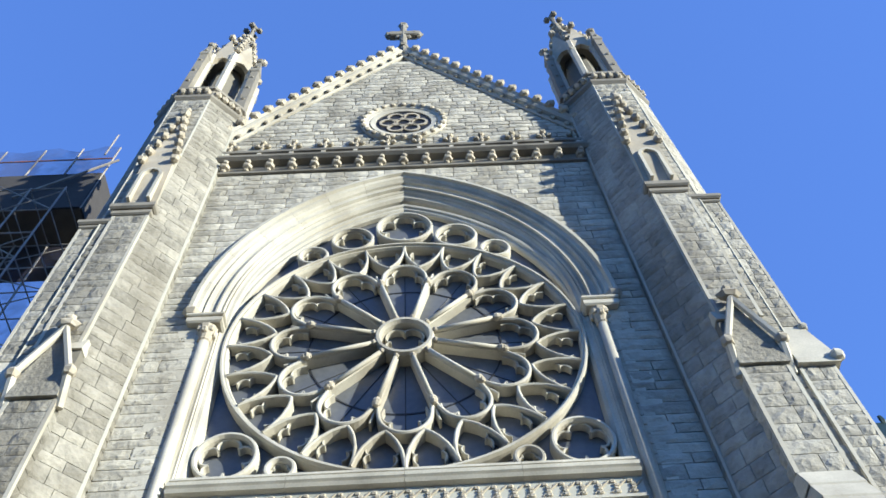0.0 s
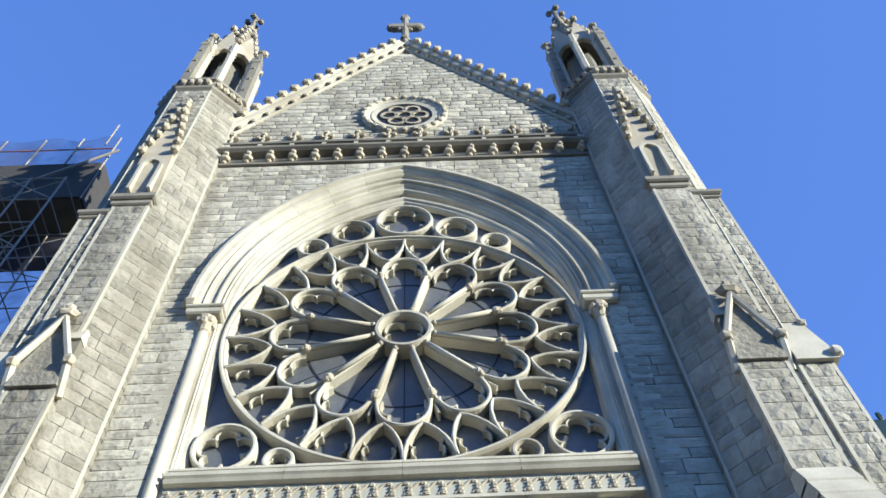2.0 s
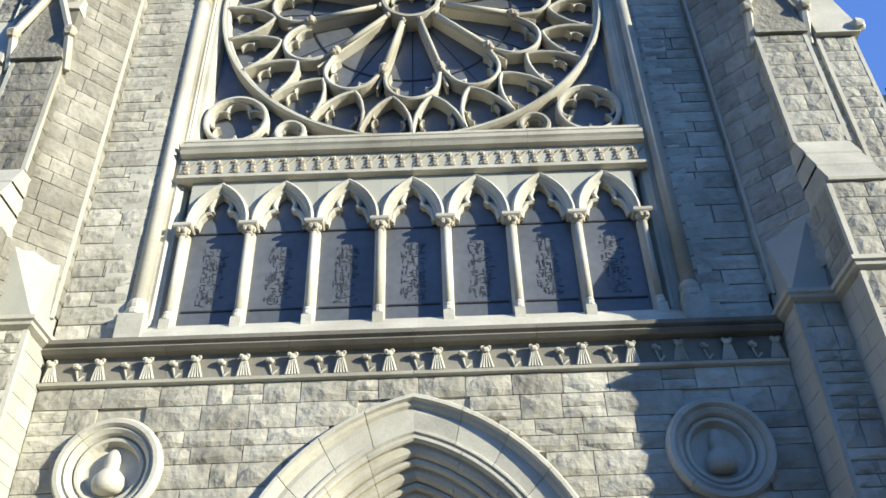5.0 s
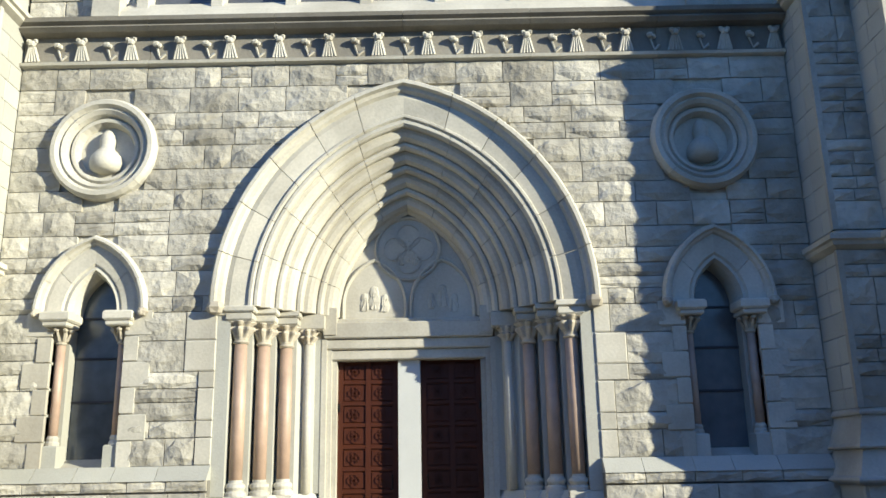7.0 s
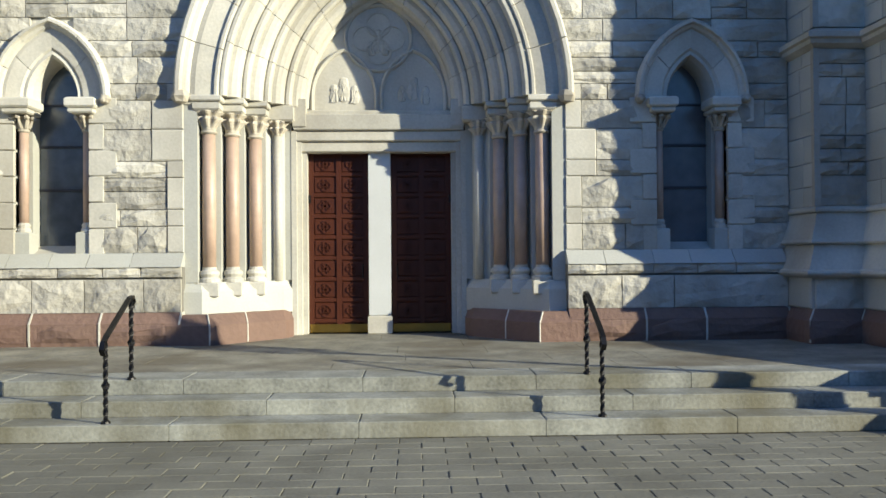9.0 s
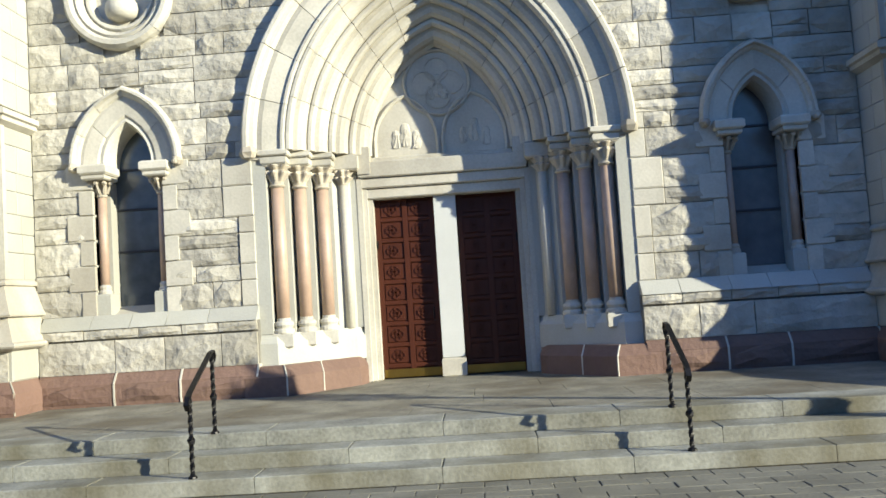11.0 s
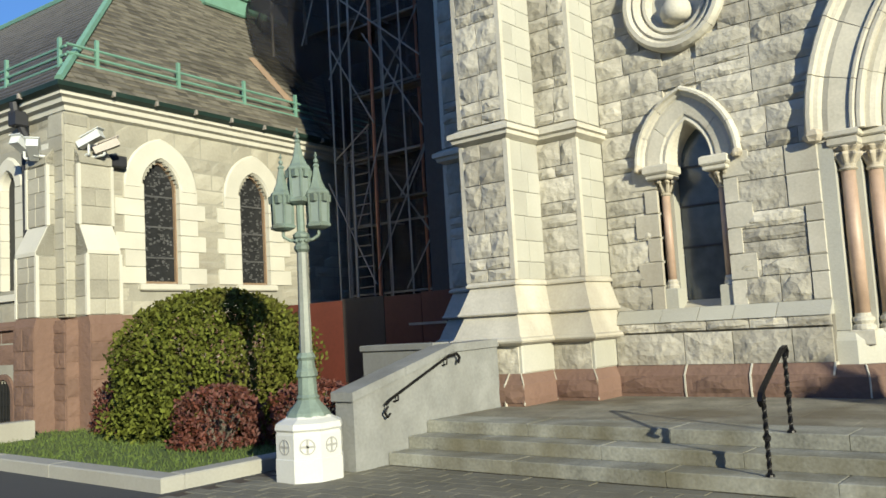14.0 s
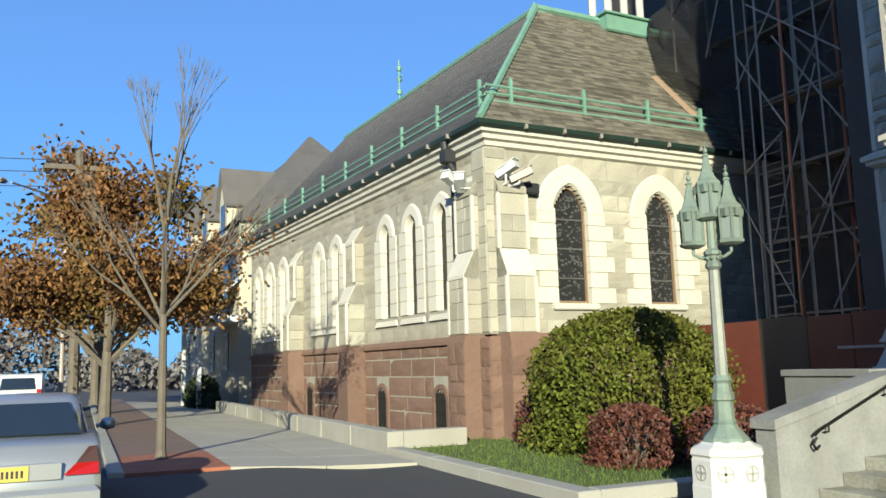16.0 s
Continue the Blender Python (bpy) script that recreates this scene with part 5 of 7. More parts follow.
XS = [-600, -250, -120, -70, -45, -32, -24, -18, -14, -10, -6, -2, 2, 6, 10, 15, 22, 34, 60, 120, 300, 600]
YS = [-600, -250, -100, -50, -30, -20, -15, -12, -10.6, -10.2, -9.8, -9.4, -9, -8.6, -8.2, -6, -4, 0, 10, 30, 60, 120, 250, 600]
g = G()
vs = [(x, y, ground_z(y)) for y in YS for x in XS]
nx = len(XS)
g.add(vs, [(j * nx + i, j * nx + i + 1, (j + 1) * nx + i + 1, (j + 1) * nx + i) for j in range(len(YS) - 1) for i in range(nx - 1)])
ground = tagged(part("ground", g, M_ASPH, smooth=True), "dark worn asphalt ground running out to the horizon", "ground", kind="structure")
g = G().box(-7.65, 7.65, -3.72, 1.4, GZ, -.03)
terrace = tagged(part("floor_terrace", g, M_MORTAR_SHADE), "stone-flagged terrace in front of the portal", "terrace", kind="structure")
rt = random.Random(11)
for j, (ya, yb) in enumerate(((-3.37, -2.6), (-2.6, -1.7), (-1.7, -.8), (-.8, .2), (.2, 1.4))):
    for xa, xb in split(-7.62, 7.62, 1.2, 2.2, rt):
        part("flagstone", G().bevel_box(xa + .003, xb - .003, ya + .003, yb - .003, -.08, 0, .0015), M_TERR, terrace)
steps = tagged(part("stairs", G().box(-7.65, 7.65, -4.7, -3.5, GZ - .1, GZ + .02), M_MORTAR_SHADE), "three long worn granite entrance steps", "steps", kind="structure")
for j, (yf, zt) in enumerate(((-4.8, -.335), (-4.38, -.168), (-3.97, 0.0))):
    joints = {0: (-7.65, -5.6, -3.6, -1.87, 0.03, 1.93, 3.9, 5.8, 7.65), 1: (-7.65, -6.4, -4.6, -2.9, -.97, 1.02, 2.93, 4.9, 6.6, 7.65), 2: (-7.65, -5.9, -3.9, -1.95, .02, 1.95, 3.7, 5.5, 7.65)}[j]
    for xa, xb in zip(joints, joints[1:]):
        part("step_block", G().bevel_box(xa + .003, xb - .003, yf, yf + .6, zt - .172, zt, .010), M_STEP, steps)

# wall plinth beside the portal
plinth = thing("wall_plinth", "granite plinth with brownstone foot along the church front", "plinth", kind="structure")
for s in (-1, 1):
    xa, xb = sorted((s * 3.0, s * 6.5))
    foot = Masonry(plinth, 100, "foot_stone")
    g = G()
    for p, q in split(xa, xb, .9, 1.3, rt):
        foot.put(Matrix.Translation((p + .05, -.33, .05)), q - p - .1, .29, .085, M_BROWN)
        part("foot_joint", G().loft([[(x, y, z) for y, z in ((.0, 0), (-.355, 0), (-.375, .1), (-.375, .345), (-.25, .508), (.0, .508))] for x in (q - .014, q + .014)]), M_LIME, plinth, "pale mortar joint")
        g.loft([[(x, y, z) for y, z in ((.1, 0), (-.34, 0), (-.36, .1), (-.36, .34), (-.24, .5), (.1, .5))] for x in (p + .006, q - .006)])
    part("brownstone_foot", g, M_BROWN, plinth, "brownstone foot course")
    mas = Masonry(plinth, 100)
    for p, q in split(xa, xb, .8, 1.3, rt):
        mas.put(Matrix.Translation((p, -.22, .5)), q - p, .52, .08, M_ROCK)
    for p, q in split(xa, xb, .55, .9, rt):
        mas.put(Matrix.Translation((p, -.2, 1.04)), q - p, .17, .07, M_ROCK)
    g = G().box(xa, xb, -.17, .1, .5, 1.2)
    part("core", g, M_MORTAR_SHADE, plinth)
    g = G()
    for p, q in split(xa, xb, .55, .9, rt):
        g.loft([[(x, y, z) for y, z in ((.1, 1.2), (-.26, 1.2), (-.06, 1.42), (.1, 1.42))] for x in (p + .004, q - .004)])
    part("sloped_course", g, M_SHAFT, plinth)

# ---- masonry of the main front ----
rm = random.Random(21)
mas = Masonry(wall_lower, 300)
for za, zb in courses(1.42, 8.15, [.30, .42, .46, .26, .36, .5], rm):
    holes = [h for z in (za + .02, (za + zb) / 2, zb - .02) for h in lower_holes(z)]
    spans = free_spans(-XW, XW, holes)
    if zb < 4.2:
        cut = []
        for p, q in spans:
            k = rm.choice((.26, .5))
            if abs(p - 3.01) < .03:
                mas.put(Matrix.Translation((p, 0.0, za)), k, zb - za, .05, M_LIME, False)
                p += k
            if abs(q + 3.01) < .03:
                mas.put(Matrix.Translation((q - k, 0.0, za)), k, zb - za, .05, M_LIME, False)
                q -= k
            cut.append((p, q))
        spans = cut
    for p, q in spans:
        for u, v in split(p, q, .42, 1.05, rm):
            if zb - za > .4 and rm.random() < .22:
                h = (zb - za) * rm.uniform(.42, .58)
                mas.put(Matrix.Translation((u, 0.0, za)), v - u, h, .07, M_ROCK)
                mas.put(Matrix.Translation((u, 0.0, za + h)), v - u, zb - za - h, .07, M_ROCK)
            else:
                mas.put(Matrix.Translation((u, 0.0, za)), v - u, zb - za, .085, M_ROCK)
mas.finish()
mas = Masonry(wall_upper, 300, gap=.012)
for za, zb in courses(9.02, 28.35, [.34, .44, .40, .30], rm):
    holes = [h for z in (za + .02, (za + zb) / 2, zb - .02) for h in upper_holes(z)]
    for p, q in free_spans(-XW, XW, holes):
        for u, v in split(p, q, .5, 1.1, rm):
            mas.put(Matrix.Translation((u, 0.0, za)), v - u, zb - za, .06, M_ROCK)
mas.finish()
mas = Masonry(wall_gable, 300, gap=.02)
for za, zb in courses(29.9, 40.4, [.36, .44, .40, .32], rm):
    w = (GAB_TOP - .35 - zb) / GAB_SLOPE
    if w < .2:
        break
    q2 = 1.5 ** 2 - ((za + zb) / 2 - 32.5) ** 2
    hs = [(-math.sqrt(q2), math.sqrt(q2))] if q2 > 0 else []
    for p, q in free_spans(-min(w, 7), min(w, 7), hs):
        for u, v in split(p, q, .5, 1.1, rm):
            mas.put(Matrix.Translation((u, 0.0, za)), v - u, zb - za, .06, M_ROCK)
mas.finish()


# ---- stair walls, rails, paving ----
def stair_wall(s):
    w = thing("stair_wall", "smooth grey concrete wall with sloped coping beside the steps", "wall", kind="structure")
    xa, xb = sorted((s * 7.66, s * 8.0))
    prof = [(-5.42, GZ - .02), (-5.42, .44), (-3.3, .96), (-2.12, .98), (-2.12, GZ - .02)]
    part("wall_body", G().loft([[(x, y, z) for y, z in prof] for x in (xa, xb)]), M_CONC, w)
    for ya, yb in ((-5.47, -4.4), (-4.4, -3.31), (-3.31, -2.12)):
        def top(y):
            return .54 + (y + 5.47) / 2.16 * .53 if y < -3.31 else 1.07 + (y + 3.31) * .017
        part("coping", G().loft([[(x, y, top(y) + dz) for y, dz in ((ya + .004, -.12), (ya + .004, 0), (yb - .004, 0), (yb - .004, -.12))] for x in (xa - .04, xb + .04)]), M_CONC, w)
    xc, xd = sorted((s * 7.98, s * 9.55))
    part("return_wall", G().box(xc, xd, -3.32, -3.0, GZ - .02, 1.0), M_CONC, w)
    part("return_coping", G().bevel_box(xc - .03 if s < 0 else xc, xd if s < 0 else xd + .03, -3.36, -2.96, 1.0, 1.1, .01), M_CONC, w)
    x = s * 7.56
    r = thing("wall_handrail", "black iron handrail fixed to the stair wall", "handrail")
    part("rail", G().pipe([(x, -4.86, .30), (x, -4.93, .22), (x, -4.88, .15), (x, -4.82, .2)], .016, 6).pipe([(x, -4.9, .33), (x, -4.8, .39), (x, -3.5, .90), (x, -3.3, .92), (x, -3.24, .86), (x, -3.28, .78)], .022, 8), M_IRON, r)
    for y, z in ((-4.65, .44), (-3.55, .86)):
        part("bracket", G().pipe([(x, y, z), (x, y, z - .08), (s * 7.66, y, z - .1)], .012, 6), M_IRON, r)


stair_wall(-1)
stair_wall(1)


def step_rail(s):
    x = s * 2.53
    r = thing("step_handrail", "black wrought-iron handrail with twisted posts on the steps", "handrail", group="step handrails")

    def twisted(y, z0, z1):
        g = G()
        rings = []
        n = 40
        for i in range(n + 1):
            f = i / n
            a = f * 14
            w = .022
            if .42 < f < .5:
                w = .034
            rings.append([(x + w * math.cos(a + k * 1.571) * 1.2, y + w * math.sin(a + k * 1.571) * 1.2, z0 + (z1 - z0) * f) for k in range(4)])
        g.loft(rings)
        return g
    part("post", twisted(-3.93, 0.0, .88), M_IRON, r)
    part("post", twisted(-4.70, -.34, .50), M_IRON, r)
    part("foot_plate", G().lathe([(.05, -.002), (.045, .02), (.025, .035)], x, -3.93, 10), M_IRON, r)
    part("foot_plate", G().lathe([(.05, -.338), (.045, -.315), (.025, -.3)], x, -4.7, 10), M_IRON, r)
    pts = [(x, -3.90, .80), (x, -3.86, .86), (x, -3.9, .91), (x, -4.0, .89), (x, -4.68, .54), (x, -4.76, .49), (x, -4.80, .42), (x, -4.76, .37)]
    g = G()
    for a, b in zip(pts, pts[1:]):
        d = (Vector(b) - Vector(a)).normalized()
        up = Vector((0, -d.z, d.y)) * (1 if d.y > 0 else -1)
        g.loft([[Vector(p) + Vector((sx * .026, 0, 0)) + up * sz * .014 for sx, sz in ((-1, -1), (1, -1), (1, 1), (-1, 1))] for p in (Vector(a) - d * .008, Vector(b) + d * .008)])
    part("rail", g, M_IRON, r)


step_rail(-1)
step_rail(1)

# forecourt pavers: the nearest as pieces, the rest joined
forecourt = tagged(part("pavement_forecourt", G().box(-8.9, 9.5, -8.1, -4.7, GZ - .05, GZ - .012), M_SOIL), "grey block-paved forecourt in front of the steps", "pavement", kind="structure")
rp = random.Random(8)
paver_me = [G().bevel_box(0, .434, 0, .214, -.03, rp.uniform(-.002, .002), .006).mesh("paver") for k in range(6)]
for me in paver_me:
    me.materials.append(M_PAVER)
rest = G()
row = 0
y = -4.83
cnt = 0
while y > -8.0:
    x = -8.8 + (row % 2) * .22
    while x < 9.3:
        if -5.2 < x < 6.4 and y > -7.4 and cnt < 300:
            o = new("paver", paver_me[rp.randrange(6)])
            o.parent = forecourt
            o.location = (x + .003, y - .217, GZ + rp.uniform(-.003, .003))
            cnt += 1
        else:
            z = GZ + rp.uniform(-.004, .004)
            rest.bevel_box(x + .003, x + .437, y - .217, y - .003, z - .03, z, .008)
        x += .44
    y -= .22
    row += 1
tagged(part("paving", rest, M_PAVER, forecourt), kind="stuff")

# ---- lamp standard ----
LX, LY = -7.98, -5.92
lamp = thing("street_lamp", "green bronze lamp standard with three lanterns on a white octagonal pedestal", "lamp", (0, 0, 0))


def oct_ring(r, z, cx=LX, cy=LY, n=8):
    return [(cx + r * math.cos(math.pi / n + 2 * math.pi * k / n), cy + r * math.sin(math.pi / n + 2 * math.pi * k / n), z) for k in range(n)]


ped = part("pedestal", G().loft([oct_ring(.455, GZ - .02), oct_ring(.455, -.22), oct_ring(.445, -.21), oct_ring(.445, .08), oct_ring(.43, .12), oct_ring(.46, .15), oct_ring(.44, .22), oct_ring(.33, .27), oct_ring(.30, .30)]), M_WHITE, lamp, "white octagonal stone pedestal")
for k in range(8):
    th = 2 * math.pi * k / 8
    n = Vector((math.cos(th), math.sin(th), 0))
    t = Vector((-n.y, n.x, 0))
    c0 = Vector((LX, LY, -.06)) + n * .414
    g = G()
    seg = 14
    for (ra, rb) in ((.085, .10),):
        rings = []
        for i in range(seg + 1):
            a = 2 * math.pi * i / seg
            d = t * math.cos(a) + Vector((0, 0, 1)) * math.sin(a)
            rings.append([c0 + d * ra, c0 + d * rb, c0 + d * rb + n * .006, c0 + d * ra + n * .006])
        g.loft(rings, cap=False)
    for d in (t, Vector((0, 0, 1))):
        e = Vector((0, 0, 1)) if d == t else t
        g.loft([[c0 + d * q + e * w + n * h for w, h in ((-.014, 0), (.014, 0), (.014, .006), (-.014, .006))] for q in (-.085, .085)])
    part("cross_emblem", g, M_EMBLEM, ped, "shallow round cross emblem")
part("base", G().lathe([(.30, .29), (.28, .34), (.17, .46), (.14, .5), (.155, .53), (.13, .56), (.12, .78), (.145, .80), (.14, .86), (.12, .9), (.105, 1.0), (.13, 1.04), (.1, 1.1)], LX, LY, 10), M_VERD, lamp, "green fluted base")
part("column", G().lathe([(.085, 1.08), (.075, 1.8), (.066, 2.5)], LX, LY, 8), M_POST, lamp, "weathered grey column")
g = G().lathe([(.07, 2.42), (.1, 2.46), (.1, 2.5), (.08, 2.53), (.08, 2.6), (.11, 2.62), (.11, 2.66), (.055, 2.7), (.05, 3.2)], LX, LY, 8)
for k in range(8):
    g.blob((LX + .09 * math.cos(k * .785), LY + .09 * math.sin(k * .785), 2.57), .025, rnd=rl)
part("collar", g, M_VERD, lamp)
M_LAMPGLASS = mat("frosted_lantern_glass", (0.17, 0.21, 0.19), 0.35, var=0.2, bump=0)


def lantern(cx, cy, z, k):
    b = part("lantern", G().loft([oct_ring(r, z + h, cx, cy, 6) for r, h in ((.10, 0), (.17, .03), (.175, .06), (.15, .08), (.15, .09))]), M_VERD, lamp, "green bronze lantern with arched glass sides")
    part("glass", G().loft([oct_ring(r, z + h, cx, cy, 6) for r, h in ((.13, .08), (.14, .44))]), M_LAMPGLASS, b, "frosted glass")
    for i in range(6):
        th = math.pi / 6 + i * math.pi / 3
        part("mullion", G().tube((cx + .14 * math.cos(th), cy + .14 * math.sin(th), z + .07), (cx + .15 * math.cos(th), cy + .15 * math.sin(th), z + .46), .018, 5), M_VERD, b)
        th += math.pi / 6
        part("arch_head", G().tube((cx + .128 * math.cos(th), cy + .128 * math.sin(th), z + .36), (cx + .135 * math.cos(th), cy + .135 * math.sin(th), z + .46), .05, 4), M_VERD, b)
    part("hood", G().loft([oct_ring(r, z + h, cx, cy, 6) for r, h in ((.16, .45), (.17, .47), (.16, .5), (.12, .54), (.075, .64), (.045, .78), (.035, .83), (.05, .85), (.03, .88))]).blob((cx, cy, z + .92), .035, rnd=rl).tube((cx, cy, z + .9), (cx, cy, z + 1.04), .01, 5).tube((cx - .03, cy, z + .99), (cx + .03, cy, z + .99), .01, 4), M_VERD, b)
    return b


# arms stand square to the line of sight from the street
ax = Vector((.78, .62, 0)).normalized()
lantern(LX, LY, 3.06, 0)
for s in (-1, 1):
    c0 = Vector((LX, LY, 0)) + ax * s * .235
    lantern(c0.x, c0.y, 2.72, s)
    part("arm", G().pipe([(LX, LY, 2.62), (LX + ax.x * s * .14, LY + ax.y * s * .14, 2.58), (c0.x, c0.y, 2.64), (c0.x, c0.y, 2.74)], .022, 6), M_VERD, lamp)


# its twin at the other end of the steps
copy_thing(lamp, Matrix.Translation((-2 * LX, 0, 0)))


# ---- lawn, kerbs, shrubs ----
lawn = tagged(part("ground_lawn", G().add([(-9.35, -7.1, -.40), (-9.35, -1, -.38), (-18.2, -1, -.38), (-18.2, -7.0, -.40)], [(0, 1, 2, 3)]), M_SOIL), "planting bed soil under lawn and shrubs", "ground", kind="structure")
rg = random.Random(4)
g = G()
for k in range(5200):
    x, y = rg.uniform(-17.8, -9.45), rg.uniform(-7.05, -4.2)
    h, a = rg.uniform(.04, .10), rg.uniform(0, 6.28)
    dx, dy = .012 * math.cos(a), .012 * math.sin(a)
    g.add([(x - dx, y - dy, -.40), (x + dx, y + dy, -.40), (x + rg.uniform(-.04, .04), y + rg.uniform(-.04, .04), -.40 + h)], [(0, 1, 2)])
tagged(part("grass", g, M_GRASS), "short green lawn grass in the planting bed", "grass", kind="stuff")
tagged(part("ground_turf", G().add([(-9.4, -7.1, -.385), (-9.4, -4.6, -.385), (-17.9, -4.6, -.385), (-17.9, -7.1, -.385)], [(0, 1, 2, 3)]), M_GRASS), "green turf in the planting bed", "lawn", kind="structure")
kerb = thing("kerb_bed", "pale concrete kerb round the planting bed", "kerb", kind="structure")
for xa, xb in split(-16.4, -9.05, 1.6, 2.4, rg):
    part("kerb_stone", G().bevel_box(xa + .004, xb - .004, -7.42, -7.08, GZ - .05, -.33, .02), M_KERB, kerb)
part("kerb_stone", G().bevel_box(-9.4, -9.05, -7.075, -5.5, GZ - .05, -.33, .02), M_KERB, kerb)
part("kerb_stone", G().bevel_box(-9.4, -9.05, -5.49, -3.4, GZ - .05, -.33, .02), M_KERB, kerb)
lw = thing("low_wall", "pale concrete low wall along the pavement beside the wing", "wall", kind="structure")
for k in range(9):
    xa = -16.4 - (k + 1) * 2.6
    y = -7.12 + (-.02) * k
    part("wall_block", G().bevel_box(xa + .004, xa + 2.596, y - .3, y + .06, GZ - .05, -.02, .02), M_KERB, lw)
part("wall_return", G().bevel_box(-16.75, -16.4, -7.05, -5.6, GZ - .05, -.02, .02), M_KERB, lw)


def shrub(name, label, cx, cy, z0, rx, ry, h, n, material, seed, leaf=.07, boxy=.7):
    """A clipped shrub: dark core twigs and many small leaves over an uneven rounded form."""
    r = random.Random(seed)
    t = thing(name, label, "bush", (0, 0, 0))
    g = G()
    for k in range(26):
        a, e = r.uniform(0, 6.28), r.uniform(.2, 1)
        g.tube((cx + .1 * math.cos(a), cy + .1 * math.sin(a), z0 - .02), (cx + rx * .8 * e * math.cos(a), cy + ry * .8 * e * math.sin(a), z0 + h * r.uniform(.5, .85)), .022, 4, .008)
    part("branch", g, M_BARK, t)
    g = G()
    for k in range(n):
        a = r.uniform(0, 6.283)
        u = r.uniform(-.15, 1)
        lump = .98 + .035 * math.sin(23 * a + 17 * u) + .03 * math.sin(31 * a - 21 * u) + .07 * math.sin(3 * a + seed) + .06 * math.sin(5 * a + 9 * u) + .05 * math.sin(11 * a + 4 * u)
        rad = (1 - max(0, u) ** 5) ** .5 * lump * (r.uniform(.6, 1.05) ** .6)
        px, py, pz = cx + rx * rad * math.cos(a), cy + ry * rad * math.sin(a), z0 + h * (.06 + .94 * max(0, u)) * r.uniform(.96, 1.03)
        if u < 0:
            pz = z0 + r.uniform(.02, .25 * h)
        v1 = Vector((r.uniform(-1, 1), r.uniform(-1, 1), r.uniform(-1, 1))).normalized() * leaf * r.uniform(.6, 1.2)
        v2 = v1.orthogonal().normalized() * leaf * .45
        p = Vector((px, py, pz))
        g.add([p - v1, p + v2, p + v1, p - v2], [(0, 1, 2, 3)])
    tagged(part("foliage", g, material, t), kind="stuff")
    return t


shrub("large_bush", "large rounded green-yellow clipped bush beside the wing", -13.1, -3.7, -.4, 2.0, 1.7, 2.65, 22000, M_LEAF, 1, .06)
shrub("red_shrub", "low dark red barberry shrub in the bed", -11.2, -5.0, -.4, .75, .7, 1.0, 2600, M_LEAFR, 2, .05)
shrub("red_shrub", "low dark red barberry shrub behind the lamp", -10.0, -4.0, -.4, .8, .7, 1.0, 2600, M_LEAFR, 3, .05)
shrub("red_shrub", "low dark red barberry shrub against the bush", -15.3, -4.3, -.4, .8, .6, 1.1, 1800, M_LEAFR, 4, .05)
shrub("red_shrub", "low dark red barberry shrub by the stair wall", -9.0, -2.4, -.4, .9, .8, 1.1, 2000, M_LEAFR, 6, .05)


# ---- hoarding and scaffold on the side tower ----
hoard = thing("hoarding", "red-brown plywood site hoarding with a dark door", "fence")
xs = [-17.2, -15.0, -13.55, -12.35, -11.1, -9.75]
for k, (xa, xb) in enumerate(zip(xs, xs[1:])):
    part("panel", G().bevel_box(xa + .01, xb - .01, 1.45, 1.5, GZ - .05, 2.15 + .03 * (k % 2), .006), M_RED2 if k == 1 else M_RED, hoard, "dark painted door panel" if k == 1 else "")
    part("post", G().box(xb - .05, xb + .05, 1.5, 1.6, GZ - .05, 2.2), M_RED2, hoard)
part("latch", G().box(-12.75, -11.6, 1.42, 1.45, 1.42, 1.48), M_POLE, hoard, "bright metal latch")
# backing mass whose shade is in its colour
tower = tagged(part("wall_side_tower", G().box(-30, -9.6, 8.6, 24, GZ, 19).box(-12.2, -9.3, 1.7, 20, GZ, 13), M_DARK), "side tower masonry behind netting, its shade put into a near-black colour", "wall", kind="structure")
sc = thing("scaffold", "tall pole scaffold with planks and black debris netting", "scaffold")
PX, PY = [-20.6, -19.0, -17.4, -15.8, -14.4, -13.0], [4.2, 7.2]
for i, x in enumerate(PX):
    for y in PY:
        z1 = 36.5 if x < -15 else 14.0
        if not (x < -17.5 and y < 5):
            part("standard", G().tube((x, y, GZ), (x, y, z1), .045, 6), M_RUST if i == 4 and y < 5 else M_POLE, sc)
        else:
            part("standard", G().tube((x, y, 10.5), (x, y, z1), .045, 6), M_POLE, sc)
for k in range(18):
    z = 2.4 + k * 2.0
    for y in PY:
        xa = PX[0] if z > 12 else -17.4
        xb = PX[-1] if z < 14 else -15.8
        part("ledger", G().tube((xa, y, z), (xb, y, z), .035, 6), M_POLE, sc)
    for x in PX:
        if (z < 14 or x < -15) and (x > -17.5 or z > 12):
            part("transom", G().tube((x, PY[0], z), (x, PY[1], z), .03, 5), M_POLE, sc)
    if k in (2, 4):
        part("plank_deck", G().box(-17.4, -13.0, 4.3, 5.6, z + .04, z + .09), M_PLANK, sc)
    xa, xb = (-15.8, -13.0) if z < 12 else (-20.6, -15.8)
    if k % 2 == 0:
        xa, xb = xb, xa
    if z < 36:
        part("brace", G().tube((xa, 4.15, z), (xb, 4.15, z + 3.6), .03, 5), M_POLE, sc)
        part("brace", G().tube((xb, 7.25, z), (xa, 7.25, z + 2.0), .03, 5), M_POLE, sc)
# ladder tower
for x in (-16.9, -16.2, -15.9):
    part("ladder_stile", G().tube((x, 3.9, GZ), (x, 3.9, 7.2), .03, 5), M_POLE, sc)
for k in range(24):
    part("ladder_rung", G().tube((-16.9, 3.9, .2 + k * .3), (-16.2, 3.9, .2 + k * .3), .02, 5), M_POLE, sc)


